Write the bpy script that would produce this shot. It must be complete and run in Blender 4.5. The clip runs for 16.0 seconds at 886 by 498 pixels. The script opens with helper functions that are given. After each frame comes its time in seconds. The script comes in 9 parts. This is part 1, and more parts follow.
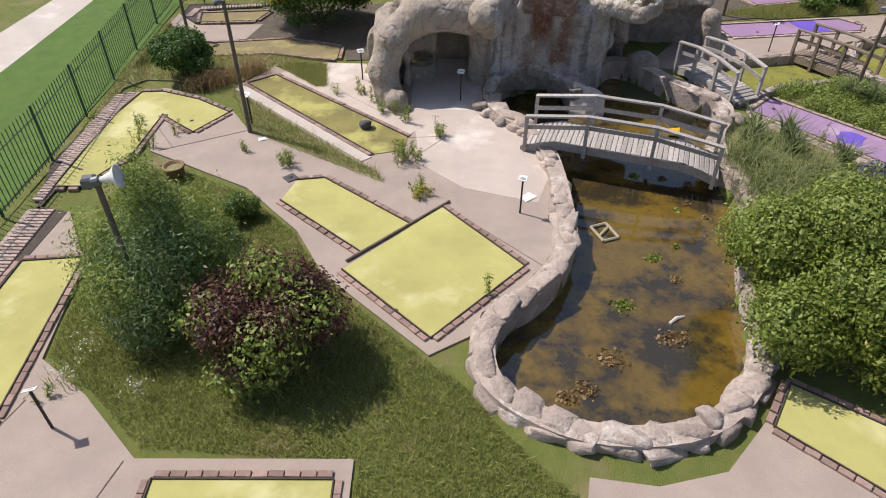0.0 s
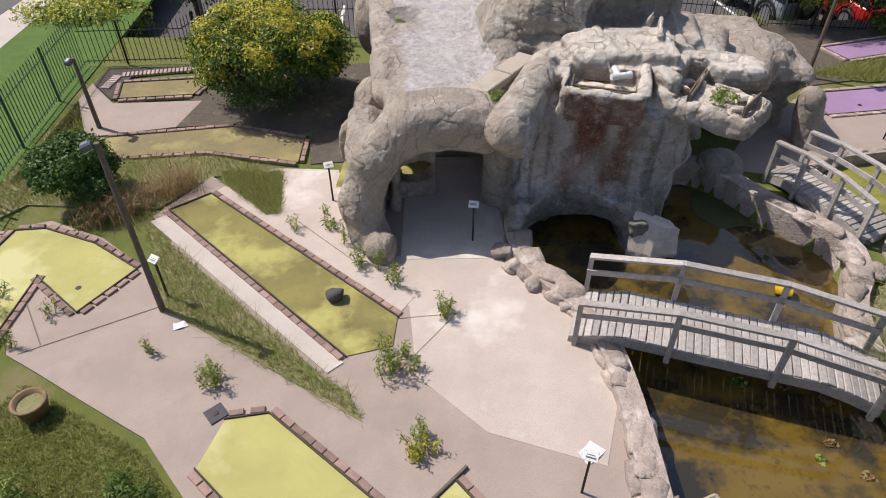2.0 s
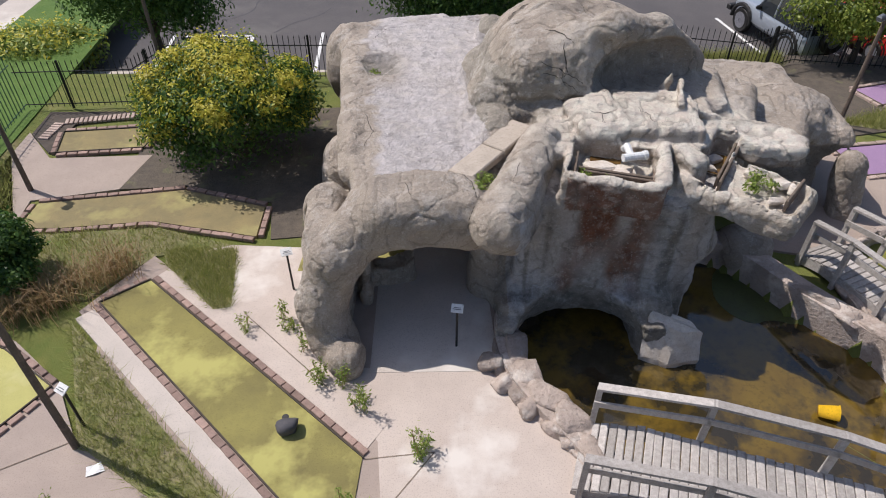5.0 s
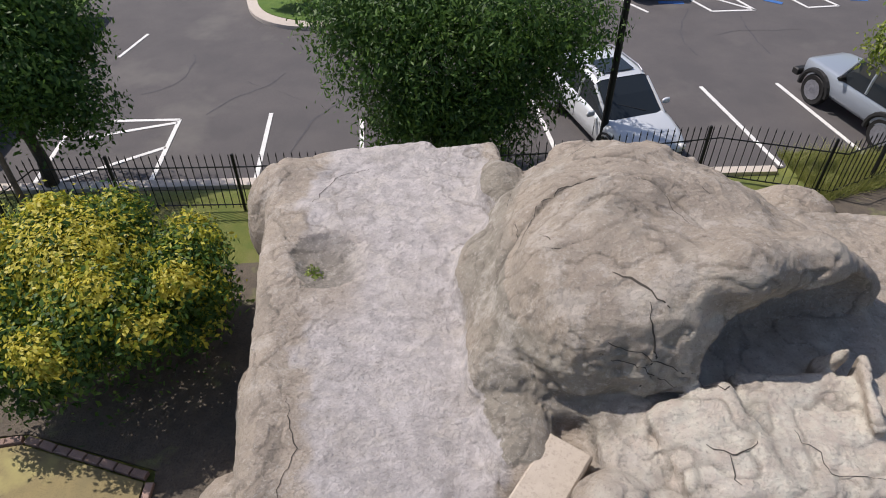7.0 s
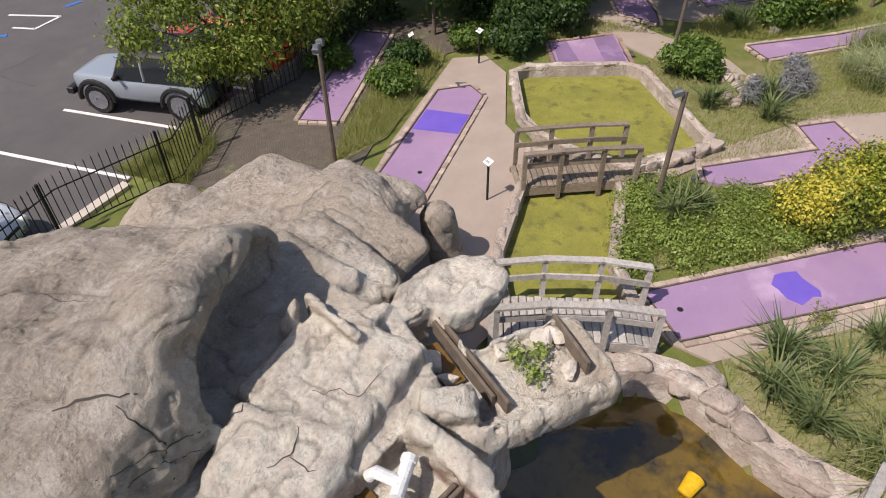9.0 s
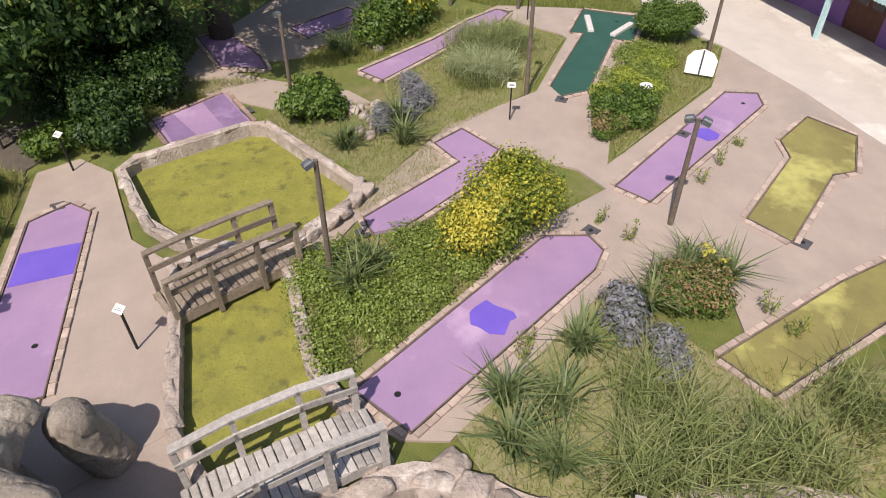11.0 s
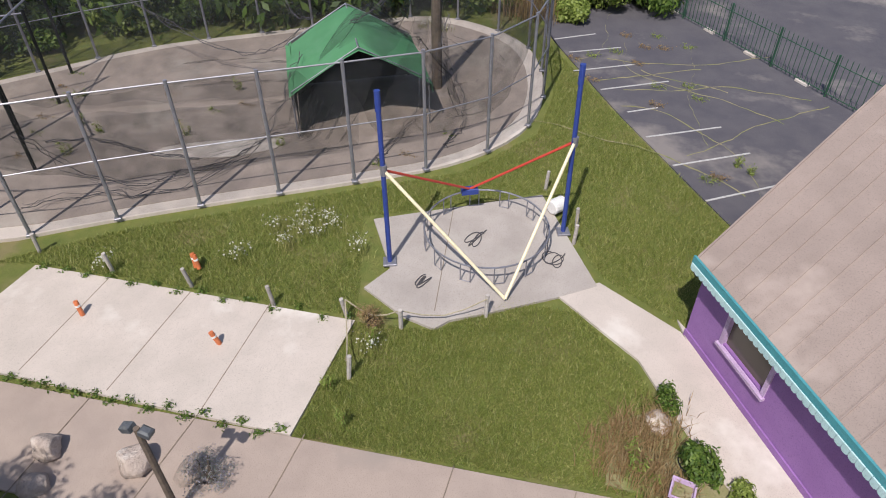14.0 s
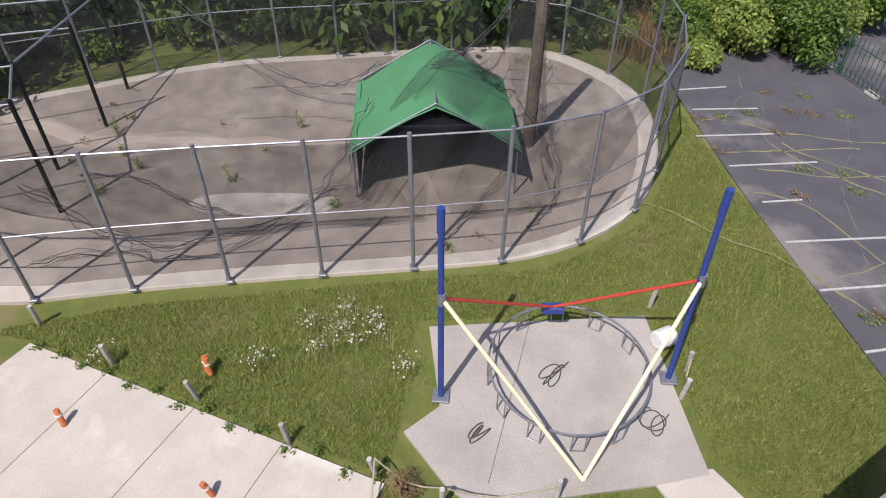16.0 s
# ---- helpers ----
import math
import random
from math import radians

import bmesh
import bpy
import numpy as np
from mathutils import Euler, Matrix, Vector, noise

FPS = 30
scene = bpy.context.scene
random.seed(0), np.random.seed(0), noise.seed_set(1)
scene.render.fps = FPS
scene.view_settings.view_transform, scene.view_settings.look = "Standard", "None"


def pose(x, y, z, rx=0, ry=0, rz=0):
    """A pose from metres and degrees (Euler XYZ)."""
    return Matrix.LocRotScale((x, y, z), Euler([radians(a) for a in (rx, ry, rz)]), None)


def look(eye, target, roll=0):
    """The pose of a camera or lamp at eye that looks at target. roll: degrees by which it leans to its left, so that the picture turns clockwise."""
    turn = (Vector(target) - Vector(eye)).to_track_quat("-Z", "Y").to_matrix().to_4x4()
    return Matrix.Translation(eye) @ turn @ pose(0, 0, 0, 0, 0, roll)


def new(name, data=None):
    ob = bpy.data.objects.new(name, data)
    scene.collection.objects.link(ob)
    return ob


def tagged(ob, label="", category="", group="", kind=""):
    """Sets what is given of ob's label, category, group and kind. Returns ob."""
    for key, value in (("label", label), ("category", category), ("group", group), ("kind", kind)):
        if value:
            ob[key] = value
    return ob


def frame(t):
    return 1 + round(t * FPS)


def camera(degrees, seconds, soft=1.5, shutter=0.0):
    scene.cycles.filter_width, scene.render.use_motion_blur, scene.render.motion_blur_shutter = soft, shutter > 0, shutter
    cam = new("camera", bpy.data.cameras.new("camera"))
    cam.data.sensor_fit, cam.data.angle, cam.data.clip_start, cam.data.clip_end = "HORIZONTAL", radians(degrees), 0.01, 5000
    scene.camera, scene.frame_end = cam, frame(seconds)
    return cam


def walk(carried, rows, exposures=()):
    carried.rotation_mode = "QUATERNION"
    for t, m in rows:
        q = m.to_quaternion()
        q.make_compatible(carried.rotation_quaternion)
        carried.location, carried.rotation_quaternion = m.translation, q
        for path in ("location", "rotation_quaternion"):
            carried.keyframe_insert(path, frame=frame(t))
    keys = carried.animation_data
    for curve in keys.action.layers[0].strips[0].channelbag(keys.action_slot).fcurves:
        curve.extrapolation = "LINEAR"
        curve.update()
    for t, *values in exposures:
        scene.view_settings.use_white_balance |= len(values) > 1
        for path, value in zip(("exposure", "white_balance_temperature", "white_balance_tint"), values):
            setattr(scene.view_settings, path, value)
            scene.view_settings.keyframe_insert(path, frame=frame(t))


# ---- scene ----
cam = camera(67.71, 16.0, soft=1.0)
PATH = [
    (0.0, pose(0.000, -0.000, 8.854, 50.943, -0.125, 0.101)),
    (0.5, pose(-0.156, 2.083, 8.810, 50.642, -0.162, -0.354)),
    (1.0, pose(-0.248, 4.104, 8.780, 50.140, -0.177, -0.790)),
    (1.5, pose(-0.216, 5.944, 8.745, 49.679, 0.010, -0.807)),
    (2.0, pose(-0.271, 7.403, 8.681, 49.404, 0.128, -1.031)),
    (2.5, pose(-0.311, 7.995, 8.647, 49.304, 0.286, -1.055)),
    (3.0, pose(-0.297, 8.038, 8.664, 49.298, 0.373, -1.429)),
    (5.3, pose(0.235, 11.333, 8.698, 49.097, -0.138, -1.138)),
    (5.5, pose(0.334, 12.187, 8.656, 48.983, -0.087, -1.145)),
    (6.0, pose(0.494, 14.543, 8.545, 48.713, 0.013, -1.255)),
    (6.5, pose(0.535, 16.629, 8.425, 48.464, 0.003, -1.481)),
    (7.0, pose(0.374, 17.012, 8.312, 48.458, 0.066, -2.240)),
    (7.5, pose(0.388, 17.081, 8.255, 48.597, 0.372, -10.342)),
    (8.0, pose(0.631, 17.228, 8.269, 48.492, 0.584, -26.016)),
    (8.5, pose(0.757, 17.364, 8.268, 48.565, 0.457, -45.686)),
    (9.0, pose(0.815, 17.390, 8.278, 48.629, 0.688, -63.673)),
    (9.2, pose(0.855, 17.371, 8.272, 48.614, 0.851, -72.467)),
    (11.3, pose(4.570, 17.183, 8.291, 49.564, 0.512, -96.602)),
    (11.5, pose(6.084, 17.126, 8.798, 49.704, 0.219, -95.696)),
    (11.8, pose(8.611, 16.987, 9.750, 50.027, -0.001, -94.749)),
    (12.0, pose(10.437, 16.669, 10.435, 50.144, 0.601, -95.700)),
    (12.2, pose(12.501, 16.549, 10.527, 50.380, 0.393, -108.343)),
    (12.5, pose(15.605, 15.820, 10.307, 50.633, 0.440, -108.532)),
    (12.8, pose(18.509, 14.744, 10.213, 50.444, 0.529, -105.510)),
    (13.0, pose(20.556, 14.191, 10.222, 50.422, 0.162, -105.095)),
    (13.5, pose(25.440, 12.115, 9.953, 50.473, 0.398, -96.356)),
    (14.0, pose(26.357, 11.779, 9.703, 50.285, 0.176, -94.057)),
    (14.5, pose(27.179, 11.687, 9.696, 50.016, 0.144, -93.233)),
    (15.0, pose(28.816, 11.595, 9.692, 49.679, 0.041, -92.236)),
    (15.5, pose(30.175, 11.531, 9.693, 49.408, -0.049, -90.024)),
    (16.0, pose(30.475, 11.588, 9.650, 49.214, -0.365, -84.901)),
]
walk(cam, PATH, [(t, e, k, 14) for t, e, k in ((0.0, 0.0, 6450), (3.0, -0.08, 6400), (5.5, -0.12, 6250), (7.0, -0.1, 6400), (9.0, 0.02, 6650), (11.5, 0.13, 6650), (13.0, -0.04, 6400), (14.5, -0.02, 6300), (16.0, 0.06, 6250))])

# ---- light ----
SUN_AZ, SUN_EL = math.radians(154), math.radians(55)
sun_dir = Vector((math.cos(SUN_AZ) * math.cos(SUN_EL), math.sin(SUN_AZ) * math.cos(SUN_EL), math.sin(SUN_EL)))
world = bpy.data.worlds.new("sky")
scene.world = world
world.use_nodes = True
sky = world.node_tree.nodes.new("ShaderNodeTexSky")
sky.sky_type, sky.sun_disc = "NISHITA", False
sky.sun_elevation, sky.sun_rotation = SUN_EL, math.pi / 2 - SUN_AZ
sky.air_density, sky.dust_density = 1.0, 1.5
world.node_tree.links.new(sky.outputs[0], world.node_tree.nodes["Background"].inputs[0])
world.node_tree.nodes["Background"].inputs[1].default_value = 0.125
sun = new("sun", bpy.data.lights.new("sun", "SUN"))
sun.data.energy, sun.data.angle, sun.data.color = 4.8, radians(0.53), (1.0, 0.94, 0.85)
sun.matrix_world = look(sun_dir * 50, (0, 0, 0))


# ---- materials ----
def mat(name, a, b=None, scale=6.0, rough=0.8, bump=0.15, fine=40.0, metal=0.0, patch=None, patch_scale=0.7,
        patch_at=0.55, vary=0.0, spec=0.5, dist=0.02, translucent=0.0):
    """A procedural surface: two colours in a coarse and a fine noise, an optional third in patches, relief, and a shift per object."""
    m = bpy.data.materials.new(name)
    m.use_nodes = True
    nt = m.node_tree
    n, link = nt.nodes, nt.links.new
    bsdf = n["Principled BSDF"]
    b = b or tuple(c * 0.75 for c in a)
    geo = n.new("ShaderNodeNewGeometry")

    def noise_at(s, detail=4.0):
        t = n.new("ShaderNodeTexNoise")
        t.inputs["Scale"].default_value, t.inputs["Detail"].default_value = s, detail
        t.inputs["Roughness"].default_value = 0.62
        link(geo.outputs["Position"], t.inputs["Vector"])
        return t

    def blend(fac, c1, c2):
        mix = n.new("ShaderNodeMix")
        mix.data_type = "RGBA"
        link(fac, mix.inputs[0])
        for sock, c in ((6, c1), (7, c2)):
            if isinstance(c, tuple):
                mix.inputs[sock].default_value = (*c, 1)
            else:
                link(c, mix.inputs[sock])
        return mix.outputs[2]

    def ramp(src, lo, hi):
        r = n.new("ShaderNodeMapRange")
        r.inputs[1].default_value, r.inputs[2].default_value = lo, hi
        link(src, r.inputs[0])
        return r.outputs[0]

    coarse, small = noise_at(scale), noise_at(fine, 6.0)
    col = blend(ramp(coarse.outputs[0], 0.35, 0.65), a, b)
    dark = tuple(c * 0.72 for c in b)
    col = blend(ramp(small.outputs[0], 0.52, 0.76), col, dark)
    if patch:
        col = blend(ramp(noise_at(patch_scale, 5.0).outputs[0], patch_at, patch_at + 0.12), col, patch)
    if vary:
        info = n.new("ShaderNodeObjectInfo")
        hsv = n.new("ShaderNodeHueSaturation")
        r = n.new("ShaderNodeMapRange")
        r.inputs[3].default_value, r.inputs[4].default_value = 1 - vary, 1 + vary
        link(info.outputs["Random"], r.inputs[0])
        link(r.outputs[0], hsv.inputs["Value"])
        link(col, hsv.inputs["Color"])
        col = hsv.outputs[0]
    link(col, bsdf.inputs["Base Color"])
    bsdf.inputs["Roughness"].default_value = rough
    bsdf.inputs["Metallic"].default_value = metal
    bsdf.inputs["Specular IOR Level"].default_value = spec
    if bump:
        bp = n.new("ShaderNodeBump")
        bp.inputs["Strength"].default_value, bp.inputs["Distance"].default_value = bump, dist
        link(small.outputs[0], bp.inputs["Height"])
        link(bp.outputs[0], bsdf.inputs["Normal"])
    if translucent:
        tr = n.new("ShaderNodeBsdfTranslucent")
        link(col, tr.inputs[0])
        mx = n.new("ShaderNodeMixShader")
        mx.inputs[0].default_value = translucent
        link(bsdf.outputs[0], mx.inputs[1])
        link(tr.outputs[0], mx.inputs[2])
        link(mx.outputs[0], n["Material Output"].inputs[0])
    return m


def leaf_mat(name, a, b, c):
    """Foliage: three greens told apart leaf by leaf, a little light through each leaf."""
    m = bpy.data.materials.new(name)
    m.use_nodes = True
    nt = m.node_tree
    n, link = nt.nodes, nt.links.new
    bsdf = n["Principled BSDF"]
    geo = n.new("ShaderNodeNewGeometry")
    cr = n.new("ShaderNodeValToRGB")
    e = cr.color_ramp.elements
    e[0].color, e[1].color = (*a, 1), (*c, 1)
    mid = e.new(0.55)
    mid.color = (*b, 1)
    link(geo.outputs["Random Per Island"], cr.inputs[0])
    link(cr.outputs[0], bsdf.inputs["Base Color"])
    bsdf.inputs["Roughness"].default_value = 0.5
    bsdf.inputs["Specular IOR Level"].default_value = 0.4
    tr = n.new("ShaderNodeBsdfTranslucent")
    link(cr.outputs[0], tr.inputs[0])
    mx = n.new("ShaderNodeMixShader")
    mx.inputs[0].default_value = 0.42
    link(bsdf.outputs[0], mx.inputs[1])
    link(tr.outputs[0], mx.inputs[2])
    link(mx.outputs[0], n["Material Output"].inputs[0])
    return m


M = {
    "grass": mat("lawn_grass", (0.125, 0.16, 0.03), (0.18, 0.19, 0.045), 2.6, 0.95, 0.8, 60, patch=(0.23, 0.20, 0.085), patch_scale=0.6, patch_at=0.54, dist=0.05),
    "verge": mat("mown_grass", (0.075, 0.145, 0.022), (0.105, 0.175, 0.03), 2.0, 0.95, 0.6, 60, dist=0.05),
    "soil": mat("bed_soil", (0.29, 0.25, 0.145), (0.21, 0.21, 0.085), 3.0, 0.95, 0.5, 30, patch=(0.16, 0.19, 0.05), patch_scale=1.4, patch_at=0.52, dist=0.05),
    "mud": mat("pond_mud", (0.10, 0.07, 0.02), (0.05, 0.04, 0.015), 1.5, 0.9, 0.3),
    "concrete": mat("path_concrete", (0.385, 0.31, 0.26), (0.33, 0.265, 0.225), 1.2, 0.9, 0.12, 45, patch=(0.30, 0.25, 0.215), patch_scale=0.5, patch_at=0.58),
    "pale": mat("pale_concrete", (0.54, 0.475, 0.42), (0.47, 0.415, 0.365), 1.1, 0.9, 0.12, 45, patch=(0.62, 0.575, 0.52), patch_scale=0.45, patch_at=0.55),
    "grey": mat("grey_concrete", (0.41, 0.37, 0.335), (0.33, 0.295, 0.265), 0.9, 0.92, 0.15, 30, patch=(0.40, 0.37, 0.33), patch_scale=0.35, patch_at=0.52),
    "asphalt": mat("parking_asphalt", (0.105, 0.095, 0.095), (0.085, 0.078, 0.08), 0.8, 0.93, 0.2, 70, patch=(0.125, 0.115, 0.11), patch_scale=0.25),
    "old_asphalt": mat("old_asphalt", (0.072, 0.068, 0.082), (0.098, 0.092, 0.102), 0.9, 0.93, 0.35, 50, patch=(0.20, 0.18, 0.17), patch_scale=0.3, patch_at=0.55),
    "paint": mat("road_paint", (0.75, 0.74, 0.72), (0.62, 0.61, 0.6), 6, 0.8, 0.05),
    "faded_paint": mat("faded_road_paint", (0.50, 0.49, 0.48), (0.36, 0.35, 0.34), 9, 0.85, 0.05, patch=(0.18, 0.17, 0.17), patch_scale=3.0, patch_at=0.6),
    "blue_paint": mat("blue_paint", (0.05, 0.16, 0.45), None, 6, 0.8, 0.05),
    "yellow_felt": mat("yellow_felt", (0.47, 0.44, 0.155), (0.38, 0.355, 0.125), 0.7, 0.95, 0.12, 90, patch=(0.54, 0.51, 0.25), patch_scale=0.5, patch_at=0.53),
    "olive_felt": mat("weathered_yellow_felt", (0.255, 0.225, 0.07), (0.175, 0.15, 0.055), 0.9, 0.95, 0.12, 60, patch=(0.40, 0.37, 0.12), patch_scale=0.65, patch_at=0.5),
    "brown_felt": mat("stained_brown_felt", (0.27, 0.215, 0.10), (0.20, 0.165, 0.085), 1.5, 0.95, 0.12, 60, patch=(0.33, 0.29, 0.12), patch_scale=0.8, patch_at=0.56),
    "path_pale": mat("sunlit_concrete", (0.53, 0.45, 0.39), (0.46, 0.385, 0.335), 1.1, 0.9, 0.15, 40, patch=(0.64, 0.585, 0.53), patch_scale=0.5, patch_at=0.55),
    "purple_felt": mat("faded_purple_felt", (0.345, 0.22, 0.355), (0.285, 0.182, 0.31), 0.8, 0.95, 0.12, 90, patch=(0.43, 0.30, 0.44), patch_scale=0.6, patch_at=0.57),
    "darker_felt": mat("darker_purple_felt", (0.24, 0.15, 0.29), (0.19, 0.12, 0.22), 1.5, 0.95, 0.1, 90, patch=(0.30, 0.2, 0.33), patch_scale=1.2),
    "violet_felt": mat("violet_felt_patch", (0.16, 0.10, 0.50), (0.13, 0.08, 0.44), 1.3, 0.95, 0.1, 90),
    "green_felt": mat("dark_green_felt", (0.022, 0.085, 0.062), (0.018, 0.07, 0.052), 1.3, 0.95, 0.1, 90),
    "brick": mat("kerb_brick", (0.33, 0.225, 0.185), (0.25, 0.17, 0.14), 9, 0.9, 0.3, 60, vary=0.28),
    "pale_brick": mat("pale_kerb_brick", (0.46, 0.36, 0.30), (0.36, 0.27, 0.23), 9, 0.9, 0.3, 60, vary=0.2),
    "timber_edge": mat("dark_timber_edge", (0.045, 0.035, 0.028), (0.08, 0.06, 0.045), 5, 0.85, 0.3),
    "stone": mat("pond_stone", (0.44, 0.36, 0.31), (0.33, 0.27, 0.23), 3.5, 0.92, 0.9, 16, patch=(0.54, 0.48, 0.43), patch_scale=2.2, vary=0.22, dist=0.05),
    "deck": mat("weathered_deck", (0.46, 0.425, 0.395), (0.33, 0.30, 0.275), 14, 0.9, 0.4, 70, vary=0.22),
    "pole_wood": mat("pole_wood", (0.17, 0.13, 0.10), (0.11, 0.085, 0.065), 8, 0.9, 0.3),
    "iron": mat("black_iron", (0.012, 0.014, 0.014), None, 8, 0.55, 0.1, metal=0.3),
    "green_iron": mat("green_fence_paint", (0.02, 0.07, 0.04), (0.03, 0.09, 0.05), 8, 0.6, 0.1),
    "black": mat("black_paint", (0.014, 0.013, 0.013), None, 8, 0.6, 0.1),
    "white": mat("white_board", (0.74, 0.73, 0.71), (0.66, 0.65, 0.63), 8, 0.5, 0.03),
    "lamp_grey": mat("lamp_housing", (0.16, 0.17, 0.18), (0.11, 0.12, 0.13), 8, 0.5, 0.05, metal=0.4),
    "galv": mat("galvanised_steel", (0.30, 0.30, 0.33), (0.23, 0.23, 0.26), 10, 0.45, 0.05, metal=0.5),
    "purple_wall": mat("purple_paint", (0.285, 0.145, 0.375), (0.245, 0.12, 0.33), 1.5, 0.75, 0.08, patch=(0.33, 0.16, 0.45), patch_scale=0.4),
    "teal": mat("teal_paint", (0.07, 0.30, 0.33), (0.06, 0.26, 0.29), 5, 0.6, 0.05),
    "pale_teal": mat("pale_teal_paint", (0.50, 0.70, 0.70), (0.42, 0.62, 0.63), 5, 0.6, 0.05),
    "roof": mat("tan_metal_roof", (0.32, 0.255, 0.22), (0.27, 0.215, 0.185), 1.0, 0.7, 0.06, 40, patch=(0.41, 0.335, 0.29), patch_scale=0.3),
    "blue": mat("blue_steel", (0.022, 0.045, 0.22), (0.03, 0.06, 0.27), 5, 0.5, 0.05),
    "cream": mat("cream_tube", (0.78, 0.70, 0.48), (0.70, 0.62, 0.42), 5, 0.5, 0.03),
    "red": mat("red_tube", (0.52, 0.06, 0.035), (0.45, 0.05, 0.03), 5, 0.5, 0.03),
    "orange": mat("orange_plastic", (0.65, 0.19, 0.07), None, 5, 0.5, 0.03),
    "yellow": mat("yellow_plastic", (0.80, 0.48, 0.02), None, 5, 0.4, 0.03),
    "tent": mat("green_canvas", (0.06, 0.20, 0.085), (0.075, 0.23, 0.105), 1.4, 0.8, 0.1, patch=(0.08, 0.22, 0.11), patch_scale=0.8),
    "bark": mat("bark", (0.11, 0.085, 0.065), (0.06, 0.048, 0.038), 9, 0.95, 0.6, 30, dist=0.04),
    "terracotta": mat("clay_pot", (0.27, 0.17, 0.10), (0.2, 0.13, 0.08), 6, 0.9, 0.2),
    "white_wood": mat("white_painted_wood", (0.62, 0.60, 0.57), (0.5, 0.48, 0.45), 8, 0.8, 0.1),
    "pvc": mat("white_pipe", (0.80, 0.80, 0.78), None, 6, 0.35, 0.02),
    "rope": mat("rope", (0.42, 0.37, 0.26), None, 20, 0.9, 0.2),
    "sill": mat("lilac_trim", (0.55, 0.40, 0.60), None, 6, 0.6, 0.03),
    "wood_red": mat("stained_wood", (0.16, 0.06, 0.035), (0.11, 0.045, 0.03), 6, 0.7, 0.1),
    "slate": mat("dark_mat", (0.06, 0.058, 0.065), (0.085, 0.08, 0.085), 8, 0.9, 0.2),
    "leaf": leaf_mat("leaf_green", (0.05, 0.10, 0.016), (0.11, 0.185, 0.03), (0.21, 0.29, 0.06)),
    "leaf_sun": leaf_mat("leaf_sunny", (0.08, 0.13, 0.018), (0.19, 0.25, 0.035), (0.36, 0.39, 0.075)),
    "mulch": mat("dark_mulch", (0.13, 0.105, 0.08), (0.09, 0.075, 0.06), 4, 0.95, 0.6, 25, patch=(0.17, 0.17, 0.08), patch_scale=1.3, patch_at=0.58, dist=0.05),
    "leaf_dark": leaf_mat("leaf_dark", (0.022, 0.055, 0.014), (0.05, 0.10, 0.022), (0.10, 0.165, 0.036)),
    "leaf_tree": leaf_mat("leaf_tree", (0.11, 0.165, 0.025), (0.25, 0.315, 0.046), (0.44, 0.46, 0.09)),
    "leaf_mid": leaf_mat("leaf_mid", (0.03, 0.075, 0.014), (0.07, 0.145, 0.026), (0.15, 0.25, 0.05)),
    "leaf_blue": leaf_mat("needle_green", (0.08, 0.14, 0.05), (0.14, 0.22, 0.08), (0.22, 0.30, 0.12)),
    "leaf_yellow": leaf_mat("leaf_golden", (0.13, 0.19, 0.02), (0.40, 0.40, 0.04), (0.66, 0.58, 0.06)),
    "leaf_gold": leaf_mat("leaf_bright_gold", (0.48, 0.43, 0.05), (0.64, 0.56, 0.08), (0.74, 0.66, 0.14)),
    "leaf_red": leaf_mat("leaf_purple", (0.07, 0.032, 0.028), (0.15, 0.065, 0.055), (0.22, 0.13, 0.07)),
    "leaf_lime": leaf_mat("leaf_lime", (0.20, 0.26, 0.03), (0.36, 0.42, 0.06), (0.52, 0.54, 0.12)),
    "leaf_light": leaf_mat("leaf_light", (0.13, 0.19, 0.035), (0.25, 0.32, 0.065), (0.37, 0.44, 0.12)),
    "reed": leaf_mat("reed", (0.14, 0.18, 0.06), (0.25, 0.29, 0.10), (0.40, 0.41, 0.19)),
    "yucca": leaf_mat("yucca_blade", (0.10, 0.15, 0.055), (0.17, 0.22, 0.09), (0.26, 0.29, 0.12)),
    "straw": leaf_mat("dry_stem", (0.27, 0.17, 0.08), (0.40, 0.27, 0.14), (0.34, 0.28, 0.12)),
    "lavender": leaf_mat("lavender", (0.18, 0.20, 0.16), (0.27, 0.27, 0.27), (0.34, 0.32, 0.40)),
    "flower": leaf_mat("white_flower", (0.55, 0.56, 0.45), (0.70, 0.70, 0.62), (0.78, 0.77, 0.7)),
    "plume": leaf_mat("pale_plume_blade", (0.24, 0.29, 0.13), (0.42, 0.46, 0.24), (0.60, 0.60, 0.38)),
    "blade_green": leaf_mat("mown_grass_blade", (0.16, 0.205, 0.045), (0.26, 0.305, 0.07), (0.43, 0.41, 0.16)),
    "blade": leaf_mat("grass_blade", (0.19, 0.225, 0.05), (0.31, 0.325, 0.09), (0.46, 0.43, 0.19)),
}


def water_mat(name, a, b, c, scale, rough, cover=0.5):
    """Standing water, murky with weed: three tones in drifting patches, a glossy skin."""
    m = mat(name, a, b, scale, rough, 0.0, 9.0, patch=c, patch_scale=0.9, patch_at=cover, spec=1.0)
    nt = m.node_tree
    bp, t, g = nt.nodes.new("ShaderNodeBump"), nt.nodes.new("ShaderNodeTexNoise"), nt.nodes.new("ShaderNodeNewGeometry")
    t.inputs["Scale"].default_value = 3.0
    nt.links.new(g.outputs["Position"], t.inputs["Vector"])
    nt.links.new(t.outputs[0], bp.inputs["Height"])
    bp.inputs["Strength"].default_value, bp.inputs["Distance"].default_value = 0.06, 0.02
    nt.links.new(bp.outputs[0], nt.nodes["Principled BSDF"].inputs["Normal"])
    return m


